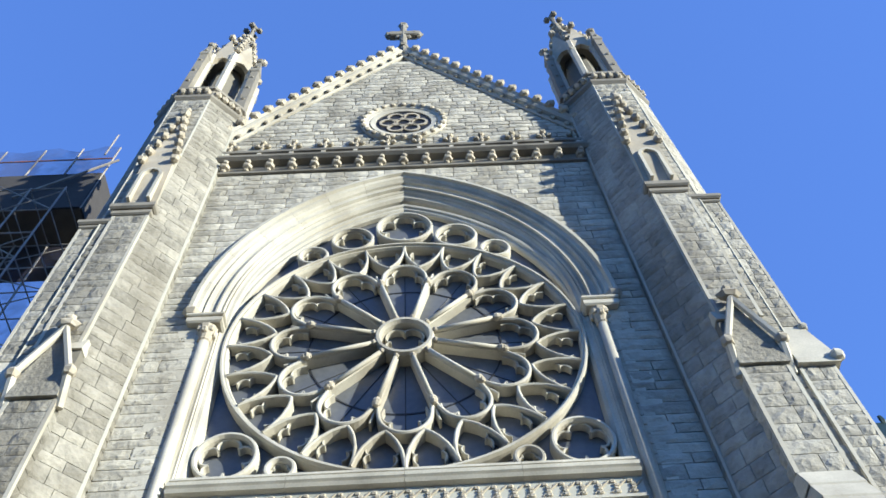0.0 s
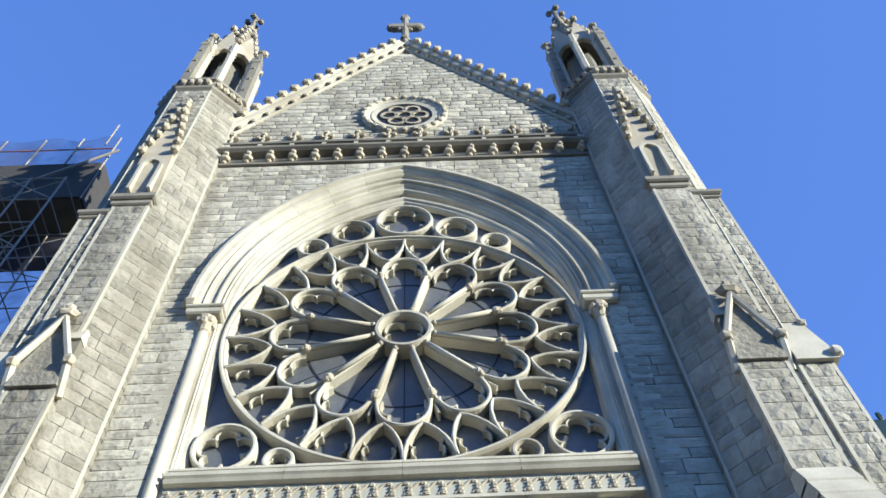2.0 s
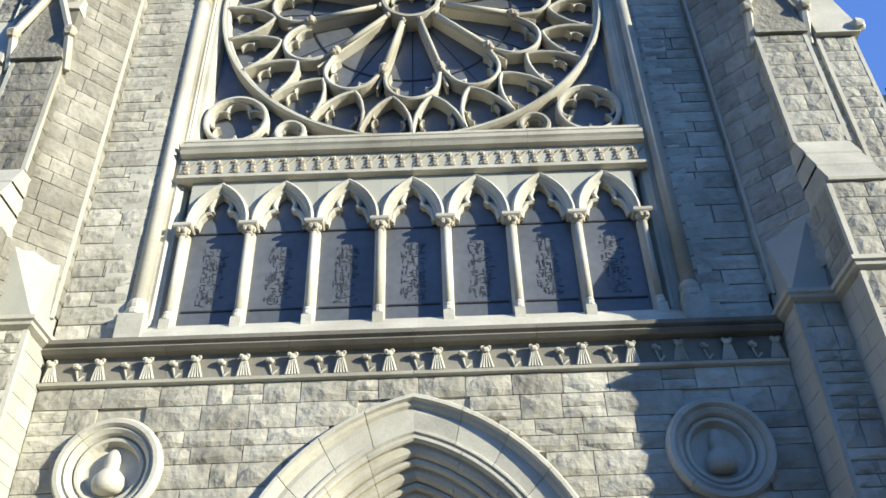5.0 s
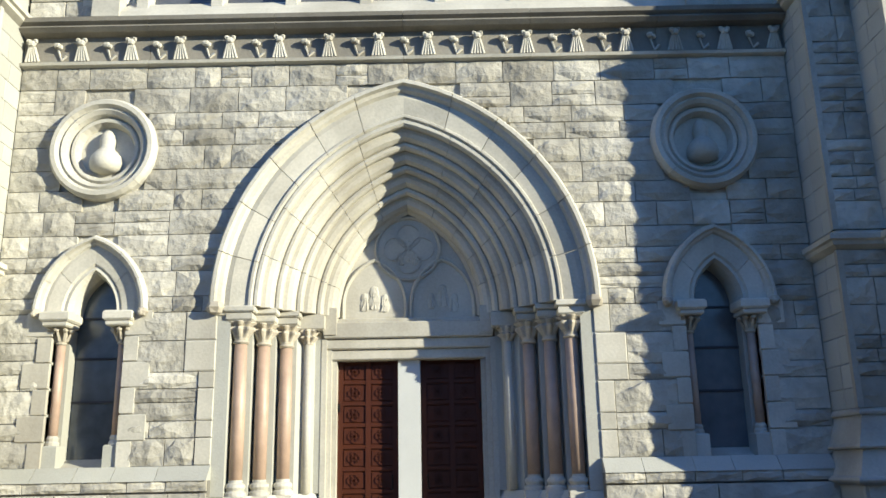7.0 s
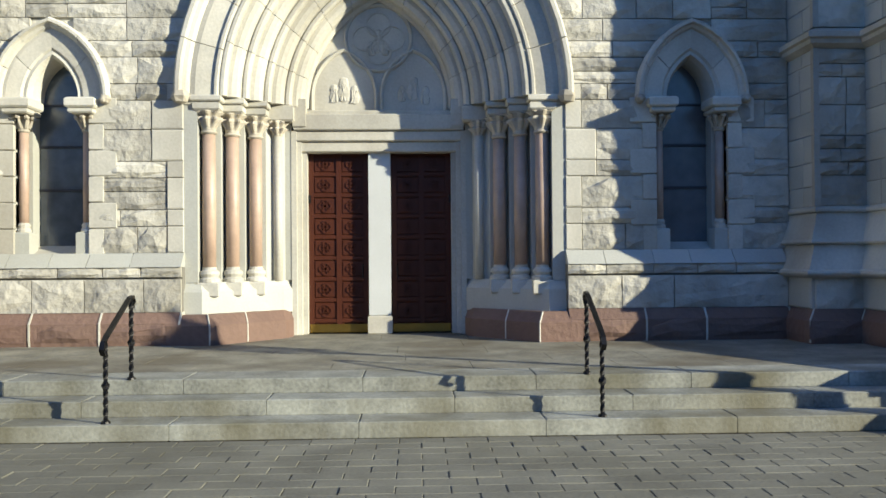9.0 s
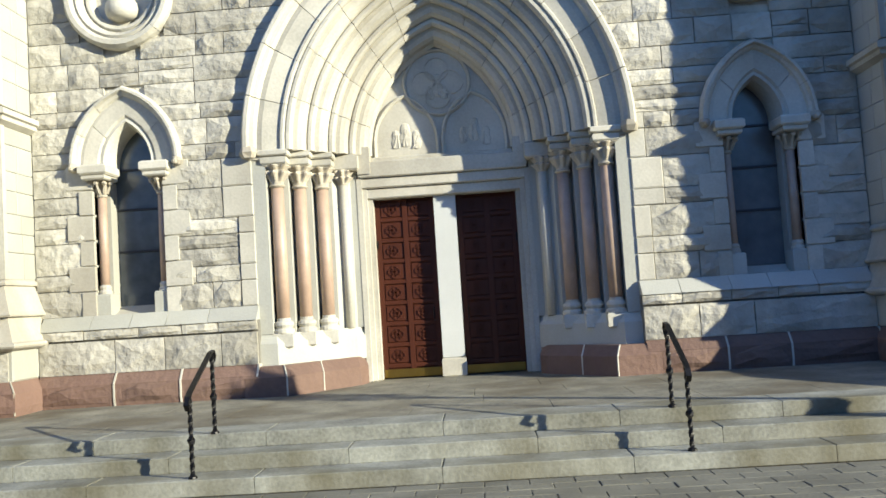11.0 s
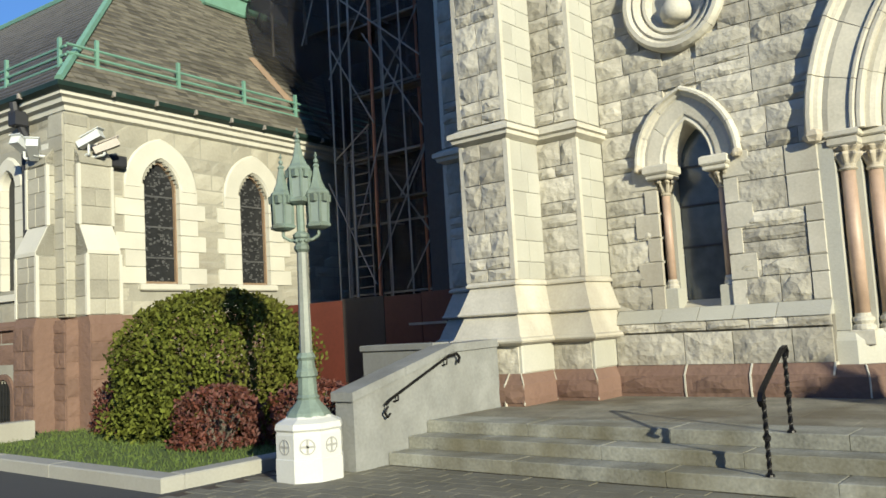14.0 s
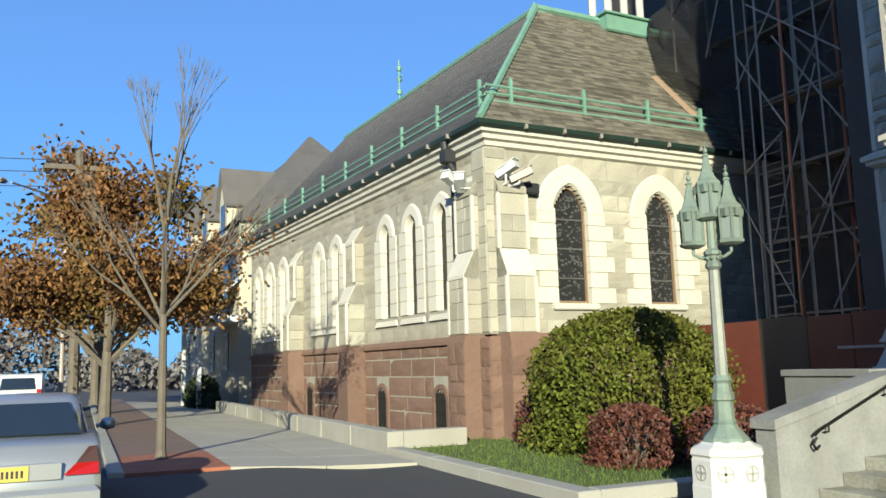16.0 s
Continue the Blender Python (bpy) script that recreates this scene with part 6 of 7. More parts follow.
def drape(x0, x1, z0, z1, y, nx, nz, seed, amp=.12, top=None):
    r = random.Random(seed)
    g = G()
    vs = []
    for j in range(nz + 1):
        for i in range(nx + 1):
            x, z = x0 + (x1 - x0) * i / nx, z0 + (z1 - z0) * j / nz
            vs.append((x, y + amp * math.sin(x * 2.1 + z * .6) + r.uniform(-amp, amp) * .5, z))
    g.add(vs, [(j * (nx + 1) + i, j * (nx + 1) + i + 1, (j + 1) * (nx + 1) + i + 1, (j + 1) * (nx + 1) + i) for j in range(nz) for i in range(nx)])
    return g


part("netting", drape(-17.0, -9.9, 2.1, 18, 4.75, 24, 30, 1), M_NET, sc, "black debris netting", True)
part("netting", drape(-20.6, -17.0, 9.6, 18, 4.75, 12, 20, 2), M_NET, sc, "black debris netting", True)
part("netting", drape(-20.7, -15.2, 18, 37, 7.4, 20, 50, 3), M_NET2, sc, "blue-black debris netting", True)
# loose poles, struts and boards in front of the netting
for xa, xb, r, m_ in ((-16.79, -16.72, .028, M_POLE), (-15.9, -16.08, .03, M_POLE), (-15.08, -15.22, .045, M_RUST), (-14.1, -14.0, .025, M_POLE), (-13.2, -13.3, .025, M_RUST), (-12.4, -12.3, .03, M_POLE), (-16.3, -16.4, .02, M_POLE), (-14.7, -14.75, .02, M_POLE)):
    part("standard", G().tube((xa, 3.1, 17.5), (xb, 3.1, GZ if xb > -16.9 else 7.3), r, 6), m_, sc)
for xa, za, xb, zb in ((-17.0, 5.6, -15.3, 2.6), (-15.3, 7.0, -16.7, 6.2), (-16.7, 9.5, -15.1, 7.0), (-16.2, 10.8, -13.0, 8.2), (-15.2, 3.0, -13.2, 6.2), (-13.2, 6.4, -15.4, 9.6), (-14.2, 2.4, -12.6, 4.6), (-15.9, 4.2, -14.1, 8.4), (-16.8, 8.6, -14.0, 12.0), (-14.8, 11.6, -12.4, 9.4), (-16.6, 12.2, -15.0, 15.4), (-17.9, 9.9, -16.8, 12.4)):
    part("brace", G().tube((xa, 3.05, za), (xb, 3.05, zb), .022, 5), M_POLE, sc)
for xa, xb, z in ((-18.2, -16.2, 10.35), (-16.4, -12.4, 8.0), (-15.6, -12.6, 4.9), (-17.6, -12.4, 12.2)):
    part("plank", G().bevel_box(xa, xb, 3.55, 3.78, z, z + .06, .01), M_PLANK, sc)
    part("plank", G().bevel_box(xa + .2, xb - .1, 3.80, 4.05, z, z + .06, .01), M_PLANK, sc)
part("netting", drape(-16.9, -9.9, 2.15, 18, 3.3, 30, 36, 11, .10), M_VEIL, sc, "thin black debris netting", True)
# netting pulled over the end of the wing roof
net_edge = [Vector(p) for p in ((-22.1, 4.2, 12.5), (-20.15, 3.1, 10.3), (-19.5, 3.2, 9.55), (-18.8, 3.7, 8.7), (-17.55, 3.15, 7.4), (-16.85, 3.3, 6.6))]
rn = random.Random(6)
vs = []
NN = 10
for k, p in enumerate(net_edge):
    q = Vector((-16.8, 3.85, 14.5 - 1.55 * k))
    for i in range(NN + 1):
        f = i / NN
        vs.append(p.lerp(q, f) + Vector((rn.uniform(.05, .3), rn.uniform(-.25, .05), rn.uniform(-.12, .12))) * (.4 + math.sin(math.pi * f)))
part("netting", G().add(vs, [(k * (NN + 1) + i, k * (NN + 1) + i + 1, (k + 1) * (NN + 1) + i + 1, (k + 1) * (NN + 1) + i) for k in range(len(net_edge) - 1) for i in range(NN)]), M_NET3, sc, "black debris netting pulled over the roof")
# overhanging platform near the top
part("platform_deck", G().box(-21.8, -15.6, 5.5, 9.5, 36.8, 37.1), M_PLANK, sc, "dark timber platform")
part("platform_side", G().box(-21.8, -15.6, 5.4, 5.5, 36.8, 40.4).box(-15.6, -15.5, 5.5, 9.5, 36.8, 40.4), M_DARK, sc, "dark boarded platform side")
part("netting", drape(-21.9, -15.5, 40.2, 43.4, 5.4, 16, 8, 5), M_NET2, sc, "black debris netting", True)
for x in (-21.7, -19.6, -17.6, -15.6):
    part("guard_post", G().tube((x, 5.5, 36.8), (x, 5.5, 43.6), .05, 6), M_POLE, sc)
part("guard_rail", G().tube((-21.7, 5.5, 42.3), (-15.6, 5.5, 42.3), .04, 6), M_RUST, sc)
part("boom", G().tube((-19.0, 5.2, 37.6), (-15.0, 5.2, 41.4), .07, 6), M_POLE, sc, "pale hoist boom")
part("mast", G().tube((-16.3, 5.6, 43.0), (-16.3, 5.6, 45.6), .05, 6), M_POLE, sc)

# ---- side wing ----
wing = thing("wing_building", "low cream stone church wing with brownstone base and hipped shingle roof", "building", (-17.35, -4.4, 0))
wing.rotation_euler = (0, 0, radians(5.0))
LW, DW, DN = 21.0, 9.4, 19.0
RX, RZ0, RZ1 = -4.3, 7.05, 12.6
EN_WIN = [2.42, 5.40]
ST_WIN = [-2.4, -4.2, -6.0, -10.15, -11.95, -16.2, -18.0, -19.75]
ZS, ZT = 2.75, 5.15


def wwin(half):
    return lambda z: half if ZS < z < ZT else (half * (1 - (z - ZT) / .62) ** .6 if ZT <= z < ZT + .62 else 0)


g = G()
hw = wwin(.53)
for k in range(75):
    za, zb = -.55 + k * .1, -.45 + k * .1
    zm = (za + zb) / 2
    hs = [(c - hw(zm), c + hw(zm)) for c in EN_WIN if hw(zm) > 0]
    for p, q in free_spans(-.012, DN, hs):
        g.box(-.6, .012, p, q, za, zb)
    hs = [(c - hw(zm) * .75, c + hw(zm) * .75) for c in ST_WIN if hw(zm) > 0]
    for p, q in free_spans(-LW, -.6, hs):
        g.box(p, q, -.012, .6, za, zb)
g.box(-LW, -.7, DW - .5, DW, -.5, 6.9).box(-LW, -LW + .5, .6, DW - .5, -.5, 6.9)
part("wall", g, M_MORTARL, wing)
mas = Masonry(wing, 300, "stone", .018)
rw = random.Random(31)


def wing_face(end, z0, z1, material, sizes, lo, hi, holes, d):
    for za, zb in courses(z0, z1, sizes, rw):
        hs = [h for z in (za + .02, (za + zb) / 2, zb - .02) for h in holes(z)]
        if end:
            for p, q in free_spans(0, DN - 4, hs):
                for u, v in split(p, q, lo, hi, rw):
                    mas.put(Matrix(((0, -1, 0, 0.0), (1, 0, 0, u), (0, 0, 1, za), (0, 0, 0, 1))), v - u, zb - za, d, material, True)
        else:
            for p, q in free_spans(-LW, 0, hs):
                for u, v in split(p, q, lo, hi, rw):
                    mas.put(Matrix.Translation((u, 0, za)), v - u, zb - za, d, material, True)


def end_holes(z):
    w = hw(z)
    return [(c - max(w, .45) - .48, c + max(w, .45) + .48) for c in EN_WIN if w > 0 or ZS - .2 < z < ZT + .8] if ZS - .2 < z < ZT + .75 else []


def st_holes(z):
    return [(c - .75, c + .75) for c in ST_WIN] if ZS - .3 < z < ZT + .7 else []


wing_face(True, 2.0, 6.55, M_CREAM, [.36, .3, .42], .5, 1.1, end_holes, .045)
wing_face(True, -.5, 1.85, M_BROWN, [.5, .55, .42], .7, 1.3, lambda z: [], .05)
wing_face(False, 2.0, 6.55, M_CREAM, [.36, .3, .42], .6, 1.2, st_holes, .04)
wing_face(False, -.5, 1.85, M_BROWN, [.5, .55, .42], .9, 1.5, lambda z: [(c - .42, c + .42) for c in (-2.65, -6.4, -12.9)] if z < .75 else [], .05)
mas.finish()
part("brownstone_cap", G().loft([[(x, y, z) for x, y in ((-LW, -o), (o, -o), (o, DN), (o - .5, DN), (o - .5, .4), (-LW, .4))] for o, z in ((.12, 1.83), (.12, 1.92), (.03, 2.03))]), M_BROWN, wing, "brownstone water table")
part("cornice", G().loft([[(x, y, z) for x, y in ((-LW, -o), (o, -o), (o, DN), (o - .8, DN), (o - .8, .5), (-LW, .5))] for o, z in ((.03, 6.52), (.12, 6.56), (.14, 6.66), (.24, 6.7), (.26, 6.8), (.36, 6.84), (.36, 6.92))]), M_CREAM_D, wing, "pale moulded cornice")
part("gutter", G().loft([[(x, y, z) for x, y in ((-LW, -o), (o, -o), (o, DN), (o - .3, DN), (o - .3, -o + .3), (-LW, -o + .3))] for o, z in ((.40, 6.92), (.50, 6.98), (.52, 7.08))]), M_GUTTER, wing, "dark green gutter")
# windows
for c in EN_WIN:
    w = part("window", G().box(-.20, -.17, c - .56, c + .56, ZS, ZT + .68), M_DGLASS, wing, "pointed window with old stained glass")
    gg = G().arch(0, .53, .22, ZT - .1, [(.52, .2), (.52, -.04), (.48, -.07), (.06, -.07), (.0, .02), (-.03, .2), (-.03, .4), (.52, .4)], 10)
    me = gg.mesh("arch_surround")
    me.transform(Matrix(((0, -1, 0, 0), (1, 0, 0, c), (0, 0, 1, 0), (0, 0, 0, 1))))
    part("arch_surround", me, M_CREAM_D, w)
    for s in (-1, 1):
        for k in range(6):
            z = ZS + k * .40
            e = .52 if k % 2 else .76
            ya, yb = sorted((c + s * .51, c + s * (.53 + e)))
            part("jamb_stone", G().bevel_box(-.42, .055, ya, yb, z + .004, z + .396, .012), M_CREAM_D, w)
    part("window_sill", G().bevel_box(-.3, .12, c - .7, c + .7, ZS - .16, ZS, .03), M_CREAM_D, w)
    gg = G()
    for z in (3.4, 4.15, 4.9):
        gg.box(-.168, -.14, c - .52, c + .52, z - .02, z + .02)
    rr = random.Random(int(c * 10))
    for k in range(190):
        yy, zz = c + rr.uniform(-.44, .44), rr.uniform(ZS + .05, ZT + .35)
        gg.box(-.168, -.158, yy - rr.uniform(.02, .06), yy + .02, zz, zz + rr.uniform(.01, .06))
    tagged(part("leading", gg, M_LEADGREY, w), kind="stuff")
    part("inner_frame", G().box(-.19, -.09, c - .53, c - .47, ZS, ZT - .08).box(-.19, -.09, c + .47, c + .53, ZS, ZT - .08).box(-.19, -.09, c - .53, c + .53, ZS, ZS + .07), M_TAN, w, "tan window frame")
    gg = G().arch(0, .53, .22, ZT - .1, [(.0, .19), (.0, .09), (-.06, .09), (-.06, .19)], 10)
    me = gg.mesh("inner_frame_head")
    me.transform(Matrix(((0, -1, 0, 0), (1, 0, 0, c), (0, 0, 1, 0), (0, 0, 0, 1))))
    part("inner_frame_head", me, M_TAN, w, "tan window frame")
for c in ST_WIN:
    w = part("window", G().box(c - .4, c + .4, .16, .19, ZS, ZT + .6), M_DGLASS, wing, "narrow pointed window with dark glass")
    part("arch_surround", G().arch(c, .33, .1, ZT, [(.34, .3), (.34, -.03), (.28, -.07), (.03, -.07), (0, 0), (-.03, .35), (.34, .35)], 8), M_CREAM_D, w)
    for s in (-1, 1):
        for k in range(6):
            z = ZS + k * .4
            xa, xb = sorted((c + s * .32, c + s * .78))
            part("jamb_stone", G().bevel_box(xa, xb, -.055, .42, z + .003, z + .397, .01), M_CREAM_D, w)
    part("window_sill", G().loft([[(c - .75, -.1, ZS - .25), (c + .75, -.1, ZS - .25), (c + .75, .35, ZS - .25), (c - .75, .35, ZS - .25)], [(c - .7, -.06, ZS - .1), (c + .7, -.06, ZS - .1), (c + .7, .35, ZS + .02), (c - .7, .35, ZS + .02)]]), M_CREAM_D, w)
for c in (-2.65, -6.4, -12.9):
    w = part("basement_window", G().box(c - .36, c + .36, -.03, .026, -.45, .6), M_DGLASS, wing, "small arched basement window with iron grille")
    part("surround", G().arch(c, .34, .02, .35, [(.12, .02), (.12, -.08), (0, -.08), (0, .02)], 8, leg=-.45), M_BROWN, w)
    gg = G()
    for k in range(5):
        gg.tube((c - .26 + k * .13, -.05, -.45), (c - .26 + k * .13, -.05, .66), .015, 5)
    for z in (-.2, .1, .4):
        gg.tube((c - .33, -.05, z), (c + .33, -.05, z), .012, 5)
    part("grille", gg, M_GRATE, w)
# corner and wall buttresses


def wing_buttress(outline, shoulders):
    b = part("buttress", G().loft([[(x, y, z) for x, y in outline(o)] for o, z in shoulders]), M_CREAM, wing, "stepped cream stone buttress")
    return b


but_mas = Masonry(wing, 160, "buttress_stone", .014)


def corner_a(o):
    return [(-.95, .3), (-.95, -o), (-.15, -o), (-.15, .3)]


def corner_b(o):
    return [(-.3, .02), (o, .02), (o, .82), (-.3, .82)]


def dress(f, tops):
    """Pale dressed slopes with a lip, and margins up the free corners of a buttress."""
    for (o0, z0), (o1, z1) in tops:
        part("weathering", G().loft([[(x, y, z) for x, y in f(o)] for o, z in ((o0 - .04, z0 - .06), (o0 + .05, z0 - .04), (o0 + .055, z0 + .04), (o1 + .03, z1), (o1 - .05, z1 + .02))]), M_CREAM_D, wing, "pale dressed weathering")
    for o, za, zb in ((.645, 2.03, 3.34), (.385, 4.0, 5.34)):
        for x, y in f(o)[1:3]:
            part("margin", G().box(x - .035, x + .035, y - .035, y + .035, za, zb), M_CREAM_D, wing)


for f in (corner_a, corner_b):
    dress(f, (((.62, 3.38), (.36, 4.0)), ((.36, 5.40), (.03, 5.95))))
    wing_buttress(f, ((.62, 2.0), (.62, 3.35), (.66, 3.36), (.66, 3.42), (.36, 4.0), (.36, 5.35), (.42, 5.37), (.42, 5.5), (.03, 5.95)))
    part("buttress_foot", G().loft([[(x, y, z) for x, y in f(o)] for o, z in ((.72, -.52), (.72, 1.83), (.66, 2.02))]), M_BROWN, wing, "brownstone buttress foot")
part("corner_pier", G().bevel_box(-.38, .2, -.2, .38, 2.0, 6.5, .02), M_CREAM, wing)
part("corner_pier_foot", G().bevel_box(-.40, .26, -.26, .40, -.52, 1.95, .02), M_BROWN, wing)
for c in (-8.1, -14.05):
    def wb(o, c=c):
        return [(c - .4, .3), (c - .4, -o), (c + .4, -o), (c + .4, .3)]
    dress(wb, (((.55, 3.36), (.32, 3.9)), ((.32, 5.26), (.03, 5.8))))
    wing_buttress(wb, ((.55, 2.0), (.55, 3.3), (.58, 3.4), (.32, 3.9), (.32, 5.2), (.36, 5.3), (.03, 5.8)))
    part("buttress_foot", G().loft([[(x, y, z) for x, y in wb(o)] for o, z in ((.64, -.52), (.64, 1.83), (.58, 2.02))]), M_BROWN, wing, "brownstone buttress foot")
# blocks on the faces of the buttresses
def block_face(m, w, z0, z1, material, rough):
    for za, zb in courses(z0, z1, [.34, .4], rw):
        for u, v in split(0, w, .34, .55, rw):
            but_mas.put(m @ Matrix.Translation((u, 0, za)), v - u, zb - za, .03, material, rough)


EAST = Matrix(((0, -1, 0, 0), (1, 0, 0, 0), (0, 0, 1, 0), (0, 0, 0, 1)))
for o, z0, z1 in ((.63, 2.03, 3.33), (.37, 4.02, 5.33)):
    block_face(Matrix.Translation((o, .02, 0)) @ EAST, .8, z0, z1, M_CREAM, False)
    block_face(Matrix.Translation((-.95, -o, 0)), .8, z0, z1, M_CREAM, False)
    block_face(Matrix.Translation((-.15, -o, 0)) @ EAST, o - .2, z0, z1, M_CREAM, False)
    block_face(Matrix.Translation((.2, .02, 0)), o - .2, z0, z1, M_CREAM, False)
    for c in (-8.1, -14.05):
        block_face(Matrix.Translation((c - .4, -o + .06, 0)), .8, z0, z1 - .1, M_CREAM, False)
        block_face(Matrix.Translation((c + .4, -o + .06, 0)) @ EAST, o - .1, z0, z1 - .1, M_CREAM, False)
block_face(Matrix.Translation((.73, .02, 0)) @ EAST, .8, -.5, 1.8, M_BROWN, True)
block_face(Matrix.Translation((-.95, -.73, 0)), .8, -.5, 1.8, M_BROWN, True)
block_face(Matrix.Translation((.26, -.26, 0)) @ EAST, .6, -.5, 1.9, M_BROWN, True)
block_face(Matrix.Translation((-.35, -.27, 0)), .6, -.5, 1.9, M_BROWN, True)
block_face(Matrix.Translation((.21, -.2, 0)) @ EAST, .55, 2.05, 6.45, M_CREAM, False)
block_face(Matrix.Translation((-.35, -.21, 0)), .55, 2.05, 6.45, M_CREAM, False)
but_mas.finish()
# small open cupola behind the ridge
cup = part("cupola", G().bevel_box(RX - .5, RX + .5, 7.2, 9.0, 12.2, 12.78, .05).bevel_box(RX - .58, RX + .58, 7.1, 9.1, 12.78, 12.86, .02), M_COPPER, wing, "green copper cupola with pale columns")
part("cupola_roof", G().bevel_box(RX - .6, RX + .6, 7.1, 9.1, 14.6, 14.9, .05), M_COPPER, cup)
for dx in (-.4, .4):
    for dy in (7.35, 8.05, 8.75):
        part("cupola_column", G().tube((RX + dx, dy, 12.86), (RX + dx, dy, 14.6), .13, 8), M_CREAM_D, cup)
# hipped roof: base, then shingle courses
eo = .42
A, B = (eo, -eo), (eo, DW)
RIDGE_Y = DW / 2
g = G()
g.loft([[(-LW, -eo, RZ0), (eo, -eo, RZ0), (eo, DW + eo, RZ0), (-LW, DW + eo, RZ0)], [(-LW, RIDGE_Y - .05, RZ1), (RX, RIDGE_Y - .05, RZ1), (RX, RIDGE_Y + .05, RZ1), (-LW, RIDGE_Y + .05, RZ1)]])
g.loft([[(RX * 2 - eo, RIDGE_Y, RZ0), (eo, RIDGE_Y, RZ0), (eo, DN, RZ0), (RX * 2 - eo, DN, RZ0)], [(RX - .03, RIDGE_Y, RZ1), (RX + .03, RIDGE_Y, RZ1), (RX + .03, DN, RZ1), (RX - .03, DN, RZ1)]])
roof = part("roof", g, M_SLATE2, wing, "hipped roof of worn brown-grey shingles")
g1, g2 = G(), G()
NC = 30
for k in range(NC):
    f0, f1 = k / NC, (k + 1.12) / NC
    f1 = min(f1, 1)
    for e in (0, 1):
        # end hip: courses run along y
        def pt(f, lift, e=e):
            z = RZ0 + (RZ1 - RZ0) * f + lift
            if e:
                return eo + (RX - eo) * f, -eo + (RIDGE_Y + eo) * f, DN, z
            return -eo + (RIDGE_Y + eo) * f, -LW, eo + (RX - eo) * f, z
        q0, a0, b0, z0 = pt(f0, .075)
        q1, a1, b1, z1 = pt(f1, .015)
        u = a0
        while u < b0 - .02:
            w = rw.uniform(.24, .42) if e else rw.uniform(.35, .6)
            v = min(u + w, b0)
            ua, va = min(max(u, a1), b1), min(max(v, a1), b1)
            if va - ua > .01 or v - u > .05:
                if e:
                    g1.add([(q0, u + .006, z0), (q0, v - .006, z0), (q1, va - .006, z1), (q1, ua + .006, z1)], [(0, 1, 2, 3)])
                    g1.add([(q0, u + .006, z0), (q0, v - .006, z0), (q0, v - .006, z0 - .04), (q0, u + .006, z0 - .04)], [(0, 1, 2, 3)])
                else:
                    g2.add([(u + .006, q0, z0), (v - .006, q0, z0), (va - .006, q1, z1), (ua + .006, q1, z1)], [(0, 1, 2, 3)])
                    g2.add([(u + .006, q0, z0), (v - .006, q0, z0), (v - .006, q0, z0 - .04), (u + .006, q0, z0 - .04)], [(0, 1, 2, 3)])
            u = v
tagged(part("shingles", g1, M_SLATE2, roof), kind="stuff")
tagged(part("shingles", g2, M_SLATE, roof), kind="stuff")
part("hip_flashing", G().tube((eo, -eo, RZ0 + .08), (RX, RIDGE_Y, RZ1 + .08), .10, 6), M_COPPER, roof, "green copper hip roll")
part("ridge_flashing", G().tube((RX, RIDGE_Y, RZ1 + .08), (RX, DN, RZ1 + .08), .14, 6).tube((RX, RIDGE_Y, RZ1 + .08), (-LW, RIDGE_Y, RZ1 + .08), .11, 6).loft([[(RX + .3, RIDGE_Y - .6, RZ1 - .45), (RX + .3, RIDGE_Y + .6, RZ1 - .45), (RX - .1, RIDGE_Y, RZ1 + .35)], [(RX + .25, RIDGE_Y - .55, RZ1 - .5), (RX + .25, RIDGE_Y + .55, RZ1 - .5), (RX - .15, RIDGE_Y, RZ1 + .25)]]), M_COPPER, roof, "green copper ridge")
part("valley_flashing", G().loft([[(x + dx, y + dy, z + .1) for dx, dy in ((-.07, -.05), (.07, .05), (.07, .09), (-.07, -.01))] for x, y, z in ((-1.95, 7.35, 9.9), (-.5, 7.55, 8.2))]), M_TAN, roof, "bright copper flashing strip")
# snow rails
sl_e = (RZ1 - RZ0) / (eo - RX)
sl_s = (RZ1 - RZ0) / (RIDGE_Y + eo)
sr = part("snow_rail", G().box(-.2, -.19, 3, 3.01, 7.9, 7.91), M_COPPER, wing, "green copper snow rail with three bars")
for k in range(3):
    z = RZ0 + .75 + .2 * k
    xe = eo - .62
    part("bar", G().tube((xe, .15, z), (xe, DN - 6, z), .035, 6), M_COPPER, sr)
    part("bar", G().tube((-.35, .22, z), (-LW, .22, z), .035, 6), M_COPPER, sr)
for y in (.9, 3.2, 5.4, 7.4, 9.6):
    part("rail_post", G().box(eo - .66, eo - .58, y - .04, y + .04, RZ0 + .55, RZ0 + 1.4), M_COPPER, sr)
for k in range(11):
    x = -.6 - k * 2.3
    part("rail_post", G().box(x - .04, x + .04, .18, .26, RZ0 + .5, RZ0 + 1.4), M_COPPER, sr)
for k in range(22):
    part("gutter_bracket", G().box(-1 - k * 1.1 - .03, -1 - k * 1.1 + .03, -.56, -.3, 6.95, 7.06), M_POLE, wing)
for k in range(7):
    part("gutter_bracket", G().box(.3, .56, .8 + k * 1.15, .86 + k * 1.15, 6.95, 7.06), M_POLE, wing)
part("downpipe", G().pipe([(-1.35, -.45, 6.95), (-1.35, -.40, 6.6), (-1.35, -.18, 6.2), (-1.35, -.14, 1.95)], .10, 8).bevel_box(-1.5, -1.2, -.5, -.2, 6.4, 6.75, .03), M_LEAD, wing, "dark rainwater pipe with hopper")
